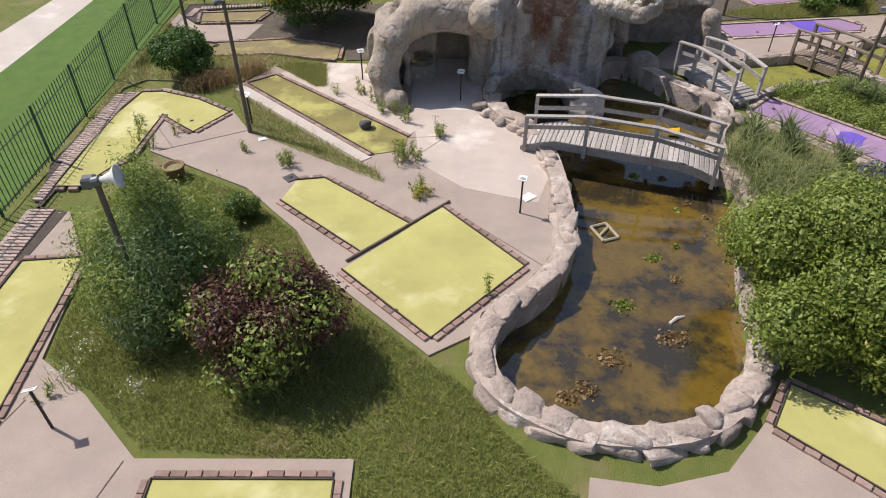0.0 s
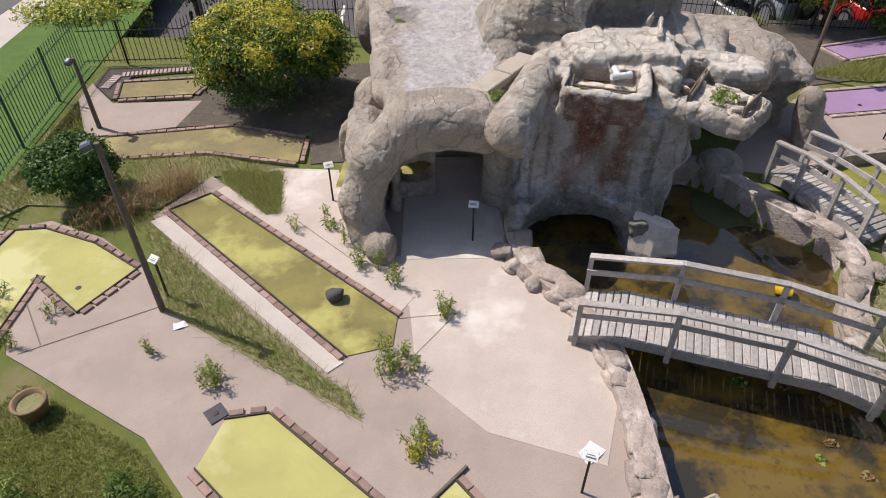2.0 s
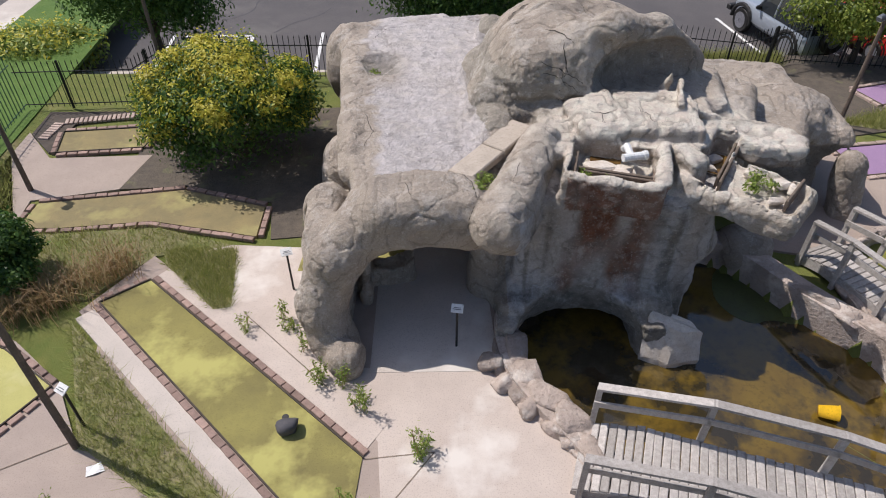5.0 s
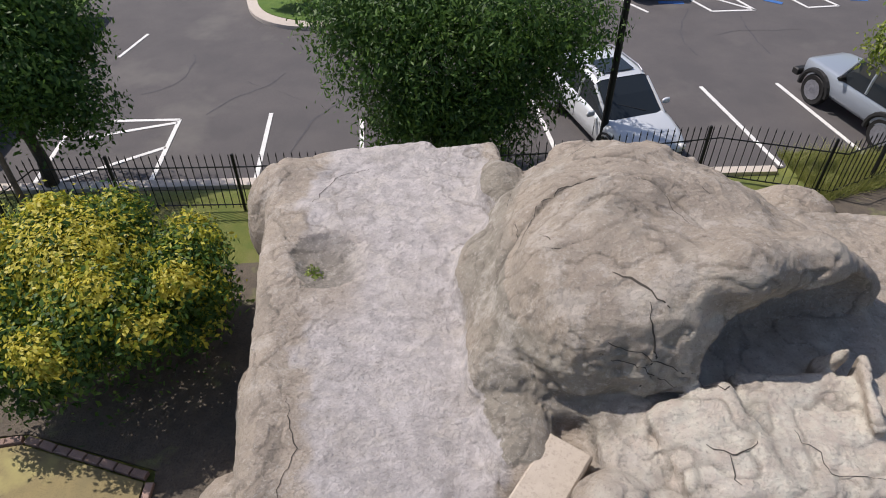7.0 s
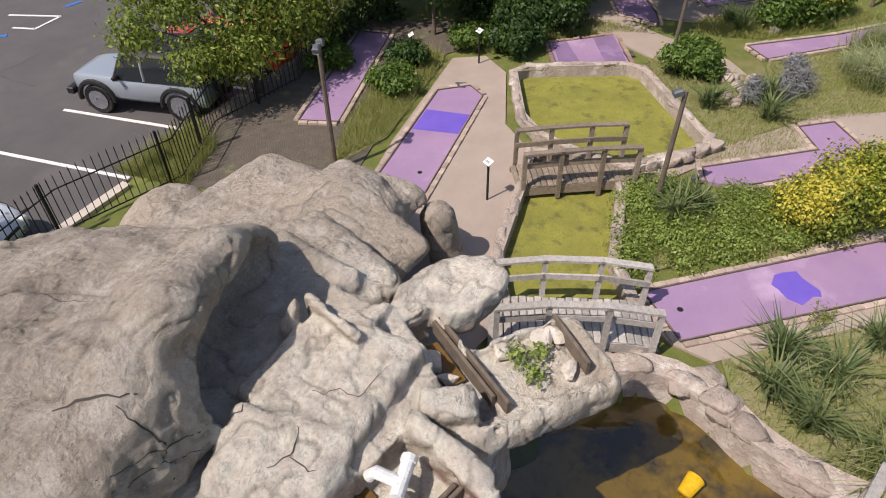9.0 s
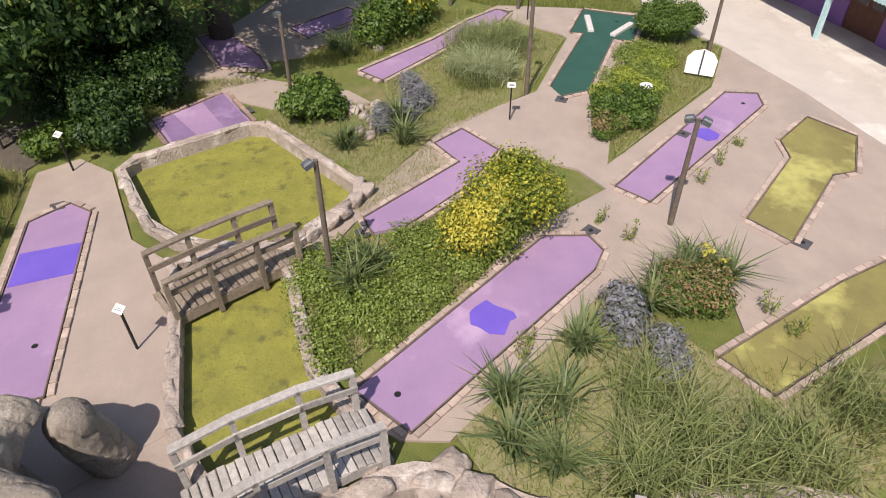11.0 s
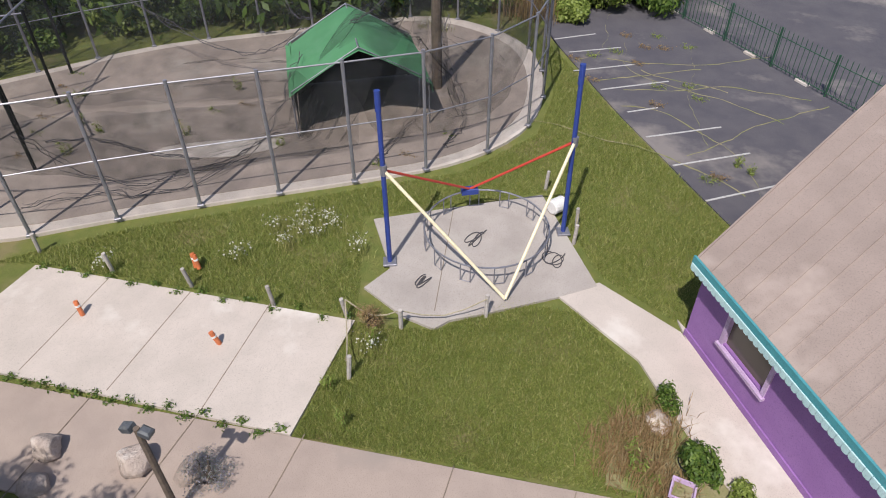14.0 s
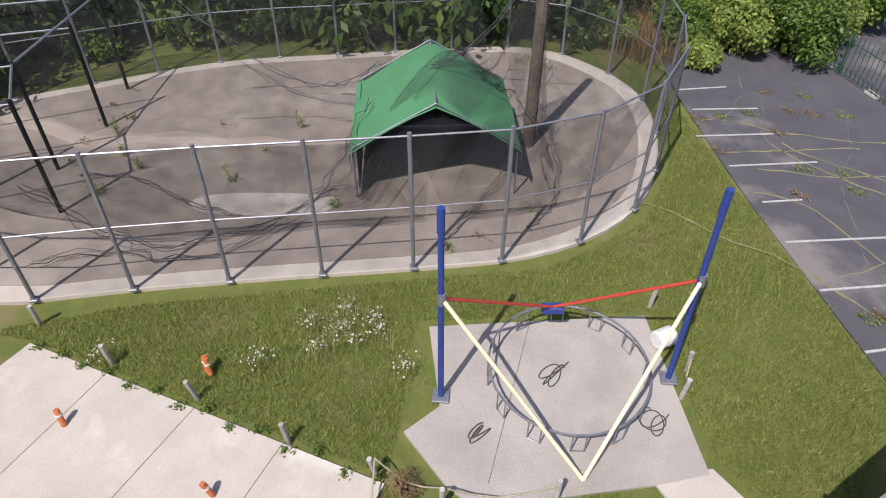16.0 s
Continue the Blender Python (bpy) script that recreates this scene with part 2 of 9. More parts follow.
M["water"] = water_mat("pond_water", (0.16, 0.105, 0.017), (0.105, 0.066, 0.014), (0.035, 0.028, 0.015), 0.8, 0.04, 0.45)
M["drowned_weed"] = mat("drowned_weed", (0.085, 0.095, 0.03), (0.06, 0.068, 0.022), 2.2, 0.35, 0.2, 22)
M["duckweed"] = mat("duckweed", (0.25, 0.24, 0.042), (0.185, 0.18, 0.033), 2.2, 0.8, 0.5, 22, patch=(0.12, 0.115, 0.028), patch_scale=2.6, patch_at=0.55)
M["court"] = mat("court_concrete", (0.33, 0.275, 0.235), (0.255, 0.21, 0.18), 0.7, 0.92, 0.15, 30, patch=(0.34, 0.30, 0.26), patch_scale=0.3, patch_at=0.55)
M["crack"] = mat("crack_shadow", (0.075, 0.062, 0.05), (0.05, 0.042, 0.035), 9, 0.95, 0.2)
M["plank"] = mat("tan_concrete", (0.47, 0.40, 0.33), (0.40, 0.34, 0.275), 3, 0.92, 0.4, 30, patch=(0.33, 0.28, 0.23), patch_scale=2.0, patch_at=0.6)
M["lip_stone"] = mat("limed_stone", (0.66, 0.60, 0.53), (0.52, 0.45, 0.38), 6, 0.92, 0.5, 30)
M["rusty_water"] = mat("rusty_water", (0.17, 0.10, 0.03), (0.11, 0.06, 0.02), 3, 0.15, 0.0)
M["old_deck"] = mat("brown_deck", (0.27, 0.215, 0.165), (0.185, 0.145, 0.11), 14, 0.9, 0.4, 70, vary=0.22)
glass = bpy.data.materials.new("dark_glass")
glass.use_nodes = True
glass.node_tree.nodes["Principled BSDF"].inputs["Base Color"].default_value = (0.02, 0.025, 0.03, 1)
glass.node_tree.nodes["Principled BSDF"].inputs["Roughness"].default_value = 0.06
M["glass"] = glass
pane = bpy.data.materials.new("window_glass")
pane.use_nodes = True
# tan base colour stands for what the panes reflect
pane.node_tree.nodes["Principled BSDF"].inputs["Base Color"].default_value = (0.12, 0.10, 0.075, 1)
pane.node_tree.nodes["Principled BSDF"].inputs["Roughness"].default_value = 0.12
M["pane"] = pane


def car_paint(name, c, metal=0.4):
    m = bpy.data.materials.new(name)
    m.use_nodes = True
    b = m.node_tree.nodes["Principled BSDF"]
    b.inputs["Base Color"].default_value = (*c, 1)
    b.inputs["Metallic"].default_value, b.inputs["Roughness"].default_value = metal, 0.32
    b.inputs["Coat Weight"].default_value = 0.6
    return m


# ---- mesh helpers ----
def mk(name, geom, material, parent=None, smooth=False, **tags):
    """Links one mesh object from (verts, faces)."""
    v, f = geom
    me = bpy.data.meshes.new(name)
    me.from_pydata([tuple(map(float, p)) for p in v] if not isinstance(v, np.ndarray) else v.tolist(), [], f if isinstance(f, list) else f.tolist())
    if smooth:
        me.polygons.foreach_set("use_smooth", np.ones(len(me.polygons), dtype=bool))
    me.materials.append(M[material] if isinstance(material, str) else material)
    me.update()
    ob = new(name, me)
    if parent is not None:
        ob.parent = parent
    if tags:
        tagged(ob, **tags)
    return ob


def thing(name, place=(0, 0, 0), rz=0.0, **tags):
    """The Empty at the base of a thing; parts are built round its origin."""
    ob = new(name)
    ob.empty_display_size = 0.2
    ob.matrix_basis = pose(*place, 0, 0, rz)
    return tagged(ob, **tags)


def join(*gs):
    vs, fs, k = [], [], 0
    for v, f in gs:
        vs.extend([tuple(p) for p in v])
        fs.extend([tuple(i + k for i in q) for q in f])
        k += len(v)
    return vs, fs


def moved(g, x=0, y=0, z=0, rz=0, rx=0, ry=0):
    m = pose(x, y, z, rx, ry, rz)
    return [tuple(m @ Vector(p)) for p in g[0]], g[1]


def box(sx, sy, sz, at=(0, 0, 0), bevel=0.0):
    """A box standing on at, its top edges chamfered by bevel."""
    x, y, b = sx / 2, sy / 2, bevel
    a0, a1, a2 = at
    if not b:
        v = [(-x, -y, 0), (x, -y, 0), (x, y, 0), (-x, y, 0), (-x, -y, sz), (x, -y, sz), (x, y, sz), (-x, y, sz)]
        f = [(3, 2, 1, 0), (4, 5, 6, 7), (0, 1, 5, 4), (1, 2, 6, 5), (2, 3, 7, 6), (3, 0, 4, 7)]
    else:
        v = [(-x, -y, 0), (x, -y, 0), (x, y, 0), (-x, y, 0), (-x, -y, sz - b), (x, -y, sz - b), (x, y, sz - b), (-x, y, sz - b),
             (-x + b, -y + b, sz), (x - b, -y + b, sz), (x - b, y - b, sz), (-x + b, y - b, sz)]
        f = [(3, 2, 1, 0), (8, 9, 10, 11)]
        for k in range(4):
            j = (k + 1) % 4
            f += [(k, j, 4 + j, 4 + k), (4 + k, 4 + j, 8 + j, 8 + k)]
    return [(p[0] + a0, p[1] + a1, p[2] + a2) for p in v], f


def prism(poly, z0, z1):
    n = len(poly)
    area = sum(poly[i][0] * poly[(i + 1) % n][1] - poly[(i + 1) % n][0] * poly[i][1] for i in range(n))
    poly = poly if area > 0 else poly[::-1]
    v = [(x, y, z0) for x, y in poly] + [(x, y, z1) for x, y in poly]
    return v, [tuple(range(n))[::-1], tuple(range(n, 2 * n))] + [(k, (k + 1) % n, n + (k + 1) % n, n + k) for k in range(n)]


def tube(points, radii, n=8, caps=True):
    """A round bar through points."""
    pts = [Vector(p) for p in points]
    r = radii if isinstance(radii, (list, tuple)) else [radii] * len(pts)
    v, f, side = [], [], None
    for i, p in enumerate(pts):
        d = (pts[min(i + 1, len(pts) - 1)] - pts[max(i - 1, 0)]).normalized()
        if side is None:
            side = d.orthogonal().normalized()
        side = (side - d * side.dot(d)).normalized()
        up = d.cross(side)
        for k in range(n):
            a = 2 * math.pi * k / n
            v.append(tuple(p + (side * math.cos(a) + up * math.sin(a)) * r[i]))
    for i in range(len(pts) - 1):
        for k in range(n):
            j = (k + 1) % n
            f.append((i * n + k, i * n + j, (i + 1) * n + j, (i + 1) * n + k))
    if caps:
        f += [tuple(range(n))[::-1], tuple(range((len(pts) - 1) * n, len(pts) * n))]
    return v, f


def spin(profile, n=16):
    """A turned body from (radius, height) pairs."""
    v = [(r * math.cos(2 * math.pi * k / n), r * math.sin(2 * math.pi * k / n), z) for r, z in profile for k in range(n)]
    f = [(i * n + k, i * n + (k + 1) % n, (i + 1) * n + (k + 1) % n, (i + 1) * n + k) for i in range(len(profile) - 1) for k in range(n)]
    return v, f + [tuple(range(n))[::-1], tuple(range((len(profile) - 1) * n, len(profile) * n))]


def stone(sx, sy, sz, seed, rough=0.22, sub=2, square=0.7):
    """An uneven block of stone about its centre, broken by flat facets."""
    bm = bmesh.new()
    bmesh.ops.create_icosphere(bm, subdivisions=sub, radius=1)
    o = Vector((seed * 3.7, seed * 1.3, seed * 0.7))
    rg = random.Random(seed)
    cuts = [(Vector((rg.gauss(0, 1), rg.gauss(0, 1), rg.gauss(0, 0.8))).normalized(), rg.uniform(0.62, 0.9)) for _ in range(9)]
    for q in bm.verts:
        c = Vector([math.copysign(abs(t) ** square, t) for t in q.co])
        for nrm, far in cuts:
            over = c.dot(nrm) - far
            if over > 0:
                c -= nrm * over * 0.9
        k = 1 + rough * 0.5 * noise.noise(c * 1.3 + o) + rough * 0.45 * noise.noise(c * 3.1 + o)
        q.co = Vector((c.x * sx * k, c.y * sy * k, c.z * sz * k))
    bm.verts.index_update()
    g = [tuple(q.co) for q in bm.verts], [tuple(q.index for q in p.verts) for p in bm.faces]
    bm.free()
    return g


def inside(poly, x, y):
    """Which of the points lie in the polygon."""
    p = np.array(poly, float)
    hit = np.zeros(np.shape(x), bool)
    for (x0, y0), (x1, y1) in zip(p, np.roll(p, -1, 0)):
        if y0 != y1:
            hit ^= ((y0 > y) != (y1 > y)) & (x < (x1 - x0) * (y - y0) / (y1 - y0) + x0)
    return hit


def rounded(poly, times=2):
    """Corners cut twice or more: a smooth closed outline."""
    for _ in range(times):
        out = []
        for a, b in zip(poly, poly[1:] + poly[:1]):
            out += [(a[0] * .75 + b[0] * .25, a[1] * .75 + b[1] * .25), (a[0] * .25 + b[0] * .75, a[1] * .25 + b[1] * .75)]
        poly = out
    return poly


def along(poly, step, closed=True, first=None):
    """Points with headings at even steps along an outline, the first one so far along it."""
    pts = poly + poly[:1] if closed else poly
    out, left = [], step / 2 if first is None else first
    for a, b in zip(pts, pts[1:]):
        d = math.dist(a, b)
        while left <= d and d > 0:
            k = left / d
            out.append((a[0] + (b[0] - a[0]) * k, a[1] + (b[1] - a[1]) * k, math.degrees(math.atan2(b[1] - a[1], b[0] - a[0]))))
            left += step
        left -= d
    return out


def leaves(clumps, count, size, seed, shell=0.35, wide=0.5, droop=0.3):
    """A crown of single leaves, each a folded kite, scattered in and over ellipsoid clumps (x, y, z, rx, ry, rz)."""
    rg = np.random.default_rng(seed)
    c = np.array(clumps, float)
    w = (c[:, 3] * c[:, 4] + c[:, 3] * c[:, 5] + c[:, 4] * c[:, 5]) ** 0.8
    which = rg.choice(len(c), count, p=w / w.sum())
    d = rg.normal(size=(count, 3))
    d /= np.linalg.norm(d, axis=1, keepdims=True)
    r = 1 - shell * rg.random(count) ** 1.5 + 0.08 * rg.normal(size=count)
    lump = 1 + 0.16 * np.sin(d[:, 0] * 7 + which) * np.sin(d[:, 1] * 6 + 2 * which) + 0.1 * np.sin(d[:, 2] * 9 + which * 3)
    p = c[which, :3] + d * (r * lump)[:, None] * c[which, 3:]
    nrm = d + rg.normal(size=(count, 3)) * 0.55 + (0, 0, 0.35)
    nrm /= np.linalg.norm(nrm, axis=1, keepdims=True)
    t = np.cross(nrm, rg.normal(size=(count, 3)))
    t /= np.linalg.norm(t, axis=1, keepdims=True)
    t[:, 2] -= droop * rg.random(count)
    s = np.cross(nrm, t)
    ln = (size * (0.6 + 0.8 * rg.random(count)))[:, None]
    v = np.stack([p, p + t * ln * .5 + s * ln * wide * .5, p + t * ln, p + t * ln * .5 - s * ln * wide * .5], 1).reshape(-1, 3)
    i = np.arange(count)[:, None] * 4
    return v, (i + np.array([[0, 1, 2, 3]]))


def blades(xy, z, length, width, seed, lean=0.5, bend=0.5):
    """Standing grass blades, two faces each, at the given places."""
    rg = np.random.default_rng(seed)
    n = len(xy)
    a, ln = rg.random(n) * 2 * np.pi, length * (0.5 + rg.random(n))
    out = np.stack([np.cos(a), np.sin(a)], 1)
    side = np.stack([-out[:, 1], out[:, 0]], 1) * (width / 2)
    k = (lean * rg.random(n) * ln)[:, None]
    base = np.column_stack([xy, np.broadcast_to(z, n)])
    mid = base + np.column_stack([out * k * .4, ln * .6])
    tip = base + np.column_stack([out * k * (1 + bend), ln * (1 - .35 * bend * rg.random(n))])
    s3 = np.column_stack([side, np.zeros(n)])
    v = np.stack([base - s3, base + s3, mid + s3 * .8, mid - s3 * .8, tip], 1).reshape(-1, 3)
    i = np.arange(n)[:, None] * 5
    return v, [tuple(q) for q in (i + [[0, 1, 2, 3]]).tolist()] + [tuple(q) for q in (i + [[3, 2, 4]]).tolist()]


def lawn(xy, z, length, width, seed):
    """Short mown or trodden grass: one slim pointed face a blade."""
    rg = np.random.default_rng(seed)
    n = len(xy)
    a, ln = rg.random(n) * 2 * np.pi, length * (0.4 + 0.8 * rg.random(n) ** 2)
    side = np.column_stack([np.cos(a), np.sin(a), np.zeros(n)]) * (width / 2)
    tilt = rg.normal(size=(n, 2)) * 0.55 * ln[:, None]
    base = np.column_stack([xy, np.broadcast_to(z, n)])
    v = np.stack([base - side, base + side, base + np.column_stack([tilt, ln])], 1).reshape(-1, 3)
    return v, [tuple(q) for q in (np.arange(n)[:, None] * 3 + [[0, 1, 2]]).tolist()]


def scatter(poly, count, seed, avoid=()):
    """Random places in a polygon."""
    rg = np.random.default_rng(seed)
    p = np.array(poly)
    lo, hi = p.min(0), p.max(0)
    q = lo + (hi - lo) * rg.random((int(count * 3), 2))
    ok = inside(poly, q[:, 0], q[:, 1])
    for other in avoid:
        ok &= ~inside(other, q[:, 0], q[:, 1])
    return q[ok][:count]

# ---- the ground and its surfaces ----
POND = rounded([(1.6, 18.7), (1.55, 17.4), (2.05, 16.5), (2.72, 15.6), (2.95, 14.4), (2.98, 12.3), (2.85, 10.7), (2.0, 9.35), (1.05, 8.7), (0.85, 7.5),
                (1.3, 6.85), (2.35, 6.27), (3.95, 6.33), (4.95, 7.1), (5.75, 8.4), (5.95, 9.8), (6.4, 11.2), (6.95, 12.3), (7.0, 13.5), (6.8, 14.6),
                (7.1, 15.8), (7.7, 16.6), (7.9, 17.5), (6.95, 18.5), (6.1, 20.0), (5.3, 20.4), (4.6, 18.9), (3.9, 18.9), (2.8, 19.3)], 2)
LILY_NORTH = [(16.3, 22.95), (16.62, 22.75), (17.85, 20.4), (17.75, 20.0), (15.0, 17.9), (14.65, 17.92), (13.2, 19.2), (13.45, 20.6), (13.7, 21.3), (14.3, 21.95)]
LILY_SOUTH = [(13.3, 19.7), (12.4, 19.2), (10.2, 18.75), (8.5, 17.7), (8.0, 17.9), (7.85, 19.6), (9.25, 20.5), (11.6, 20.9), (12.9, 21.2)]


def fall(y, x):
    """The height of the land: level, stepping down to the car park behind the rock."""
    edge = np.where(x > 9, 28.6, 28.2)
    k = np.clip((y - edge) / 1.6, 0, 1)
    return -0.8 * k * k * (3 - 2 * k)


def ground():
    xs = np.concatenate([np.arange(-90, -14, 4.0), np.arange(-14, 22, 0.2), np.arange(22, 60, 1.0), np.arange(60, 141, 5.0)])
    ys = np.concatenate([np.arange(-60, 0, 4.0), np.arange(0, 31, 0.2), np.arange(31, 141, 5.0)])
    x, y = np.meshgrid(xs, ys)
    z = fall(y, x) - 0.03 + 0.012 * np.sin(x * 1.7 + 0.6 * y) * np.sin(y * 1.3)
    wet = inside(POND, x, y) | inside(LILY_NORTH, x, y) | inside(LILY_SOUTH, x, y)
    z[wet] = -0.95
    nx = len(xs)
    i = np.arange(len(ys) - 1)[:, None] * nx + np.arange(nx - 1)[None]
    quads = np.stack([i, i + 1, i + 1 + nx, i + nx], -1).reshape(-1, 4)
    ob = mk("ground", (np.stack([x, y, z], -1).reshape(-1, 3), quads), "grass", smooth=True, label="weedy grass ground round the golf course", category="ground", kind="structure")
    ob.data.materials.append(M["mud"])
    low = wet.reshape(-1)[quads].all(1)
    ob.data.polygons.foreach_set("material_index", low.astype(np.int32))


ground()


def slab(name, poly, top, material, label, category="pavement", depth=0.12, times=0):
    return mk(name, prism(rounded(poly, times) if times else poly, top - depth, top), material, label=label, category=category, kind="structure")


# concrete round the yellow lanes, up to the cave
slab("pavement_west", [(-7.6, 14.9), (-6.9, 14.5), (-5.9, 13.9), (-4.7, 13.2), (-4.0, 12.4), (-3.2, 11.5), (-2.45, 10.1), (-0.25, 7.9), (0.55, 8.4), (0.75, 9.0), (1.9, 9.55),
                       (2.6, 10.8), (2.72, 12.3), (2.7, 14.4), (2.45, 15.5), (1.85, 16.4), (1.3, 17.4), (1.5, 18.4), (1.2, 20.0), (-1.4, 20.3), (-2.3, 19.6), (-2.5, 20.4), (-3.9, 20.5),
                       (-1.6, 16.9), (-5.4, 20.2), (-6.3, 18.7), (-5.7, 18.1), (-5.3, 16.0), (-6.0, 17.1), (-7.1, 18.0), (-8.4, 18.6), (-9.0, 18.4)], 0.02, "concrete", "worn pinkish concrete path beside the pond")
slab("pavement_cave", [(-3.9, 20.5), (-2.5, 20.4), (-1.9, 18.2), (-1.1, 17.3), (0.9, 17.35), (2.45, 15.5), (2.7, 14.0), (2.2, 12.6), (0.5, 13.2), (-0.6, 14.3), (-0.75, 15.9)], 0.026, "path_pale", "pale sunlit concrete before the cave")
slab("pavement_southwest", [(-8.5, 12.2), (-7.4, 10.4), (-7.05, 7.8), (-5.95, 7.0), (-4.7, 5.8), (-1.35, 5.8), (-1.35, 2.0), (-9.5, 2.0), (-9.5, 12.3)], 0.02, "concrete", "worn concrete path beside a lawn")
slab("pavement_southeast", [(2.2, 5.5), (3.2, 5.35), (4.3, 5.6), (5.3, 6.6), (5.9, 7.4), (7.5, 6.2), (7.5, 3.0), (1.6, 3.0)], 0.02, "concrete", "concrete path at the pond's end")
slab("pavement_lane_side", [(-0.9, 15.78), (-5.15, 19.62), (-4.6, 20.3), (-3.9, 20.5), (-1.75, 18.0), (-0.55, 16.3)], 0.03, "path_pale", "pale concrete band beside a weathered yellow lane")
slab("pavement_lane_band", [(-1.83, 14.6), (-6.02, 18.75), (-6.28, 18.5), (-2.08, 14.38)], 0.04, "pale", "narrow pale concrete band along a yellow lane")
slab("mulch_bed", [(-7.0, 25.9), (-1.7, 26.2), (-1.3, 20.9), (-3.2, 20.7), (-3.4, 21.95), (-5.4, 22.6), (-6.9, 22.5)], 0.008, "mulch", "dark mulch under a golden shrub", "planting bed", 0.1)
slab("weedy_bed", [(-10.0, 20.0), (-8.6, 20.9), (-8.7, 22.1), (-6.9, 22.5), (-6.6, 23.9), (-9.0, 23.8), (-10.0, 25.0)], 0.012, "concrete", "old concrete pad between brown lanes", "pavement", 0.1)
# mulch colour here is weedy soil with the trees' shade painted in
slab("shade_bed", [(9.8, 24.3), (12.1, 24.8), (16.8, 25.3), (18.5, 24.2), (19.2, 25.4), (18.0, 29.0), (11.0, 29.2), (8.6, 27.6)], 0.006, "mulch", "weedy earth coloured dark for the trees' shade along a path", "planting bed", 0.1)
# concrete east of the rock
slab("pavement_east", [(8.2, 22.2), (9.2, 20.7), (11.5, 21.1), (13.1, 21.4), (13.9, 22.3), (16.4, 23.3), (17.1, 24.2), (16.6, 25.0), (12.1, 24.4), (10.2, 24.0), (9.6, 23.6)], 0.02, "concrete", "concrete path beside a purple lane")
slab("pavement_middle", [(8.7, 17.3), (9.3, 18.1), (13.2, 14.5), (14.4, 12.5), (15.2, 12.9), (16.2, 14.4), (17.2, 15.2), (16.9, 16.1), (15.6, 15.6), (13.9, 17.9), (13.1, 18.4), (13.2, 19.0), (14.9, 17.6),
                         (17.5, 15.6), (19.0, 13.0), (22.3, 11.3), (22.6, 11.4), (23.6, 12.4), (24.9, 13.4), (25.3, 12.9), (24.7, 10.5), (23.9, 8.3), (21.7, 9.3), (18.4, 11.3), (16.9, 11.6), (15.3, 12.2), (18.6, 8.3), (21.5, 6.6), (22.0, 3.0),
                         (12.2, 3.0), (9.2, 11.6), (11.0, 11.3), (11.6, 13.2), (8.6, 16.6)], 0.02, "concrete", "concrete paths between purple lanes")
slab("pavement_plaza", [(21.0, 6.8), (23.9, 8.2), (26.6, 7.7), (27.2, 8.4), (28.7, 7.7), (31.0, 6.5), (35.4, 6.4), (31.0, 5.0), (27.0, 4.2), (20.0, 1.5), (12.0, 2.5), (12.0, 5.0), (18.0, 6.0)], 0.024, "pale", "pale concrete walk along the purple building")
slab("pavement_shade", [(19.7, 18.0), (20.6, 20.1), (21.2, 21.1), (21.9, 20.8), (22.0, 19.4), (25.3, 16.4), (26.9, 15.9), (27.5, 14.0), (28.9, 14.3), (29.5, 18.5), (27.0, 20.5), (23.6, 22.4), (20.6, 22.9), (18.4, 19.0), (18.7, 17.2)], 0.02, "concrete", "shaded concrete path under a tree")
slab("pavement_lane_six", [(30.5, 13.9), (28.6, 7.6), (27.2, 8.3), (27.0, 9.2), (27.6, 11.0), (28.9, 14.5), (29.6, 18.0), (31.6, 18.0)], 0.022, "concrete", "concrete round a long purple lane")
slab("pavement_walk", [(35.4, 21.6), (31.0, 6.5), (29.4, 7.5), (33.6, 22.3)], 0.022, "concrete", "jointed concrete walk")
slab("pavement_pads", [(35.5, 21.2), (38.1, 20.1), (35.85, 12.93), (33.2, 13.95)], 0.03, "pale", "pale stained concrete slab with weeds along its edge")
slab("pavement_trampoline", [(39.24, 12.58), (39.94, 8.32), (36.49, 7.77), (36.24, 8.58), (35.85, 10.27), (35.72, 11.0), (35.5, 11.35), (35.9, 11.96), (36.82, 12.76), (37.4, 12.2)], 0.03, "grey", "grey concrete pad under a bungee trampoline")
slab("pavement_patch", [(28.04, 11.06), (27.45, 8.6), (27.2, 8.3), (25.4, 8.55), (25.76, 10.04), (26.96, 11.04)], 0.016, "concrete", "old concrete beside a long purple lane")
slab("pavement_bed", [(33.0, 8.45), (33.35, 7.3), (32.14, 6.9), (31.4, 6.55), (31.3, 7.27), (31.9, 8.8)], 0.012, "soil", "bare brown earth of a small flower bed", "planting bed", 0.1)
slab("pavement_branch", [(36.3, 8.7), (36.6, 7.7), (35.05, 6.45), (31.5, 5.9), (31.1, 6.7), (32.6, 7.15), (34.4, 7.5)], 0.026, "pale", "narrow curving concrete path")

# water, and the green ponds
mk("water", prism(POND, -0.5, -0.4), "water", label="murky brown pond water with dark weed patches", category="pond water", kind="structure")
mk("weed_mat", prism(rounded([(5.54, 19.38), (5.66, 18.85), (6.07, 18.52), (6.45, 18.68), (6.95, 18.45), (7.0, 19.0), (6.86, 19.6), (6.79, 20.2), (5.88, 20.2)]), -0.45, -0.392), "drowned_weed", label="dark green weed mat under the water by a cave", category="pond weed", kind="stuff")
mk("water", prism(LILY_NORTH, -0.35, -0.12), "duckweed", label="pond covered all over with yellow-green duckweed", category="pond water", kind="structure")
mk("water", prism(LILY_SOUTH, -0.35, -0.15), "duckweed", label="narrow pond covered with yellow-green duckweed", category="pond water", kind="structure")

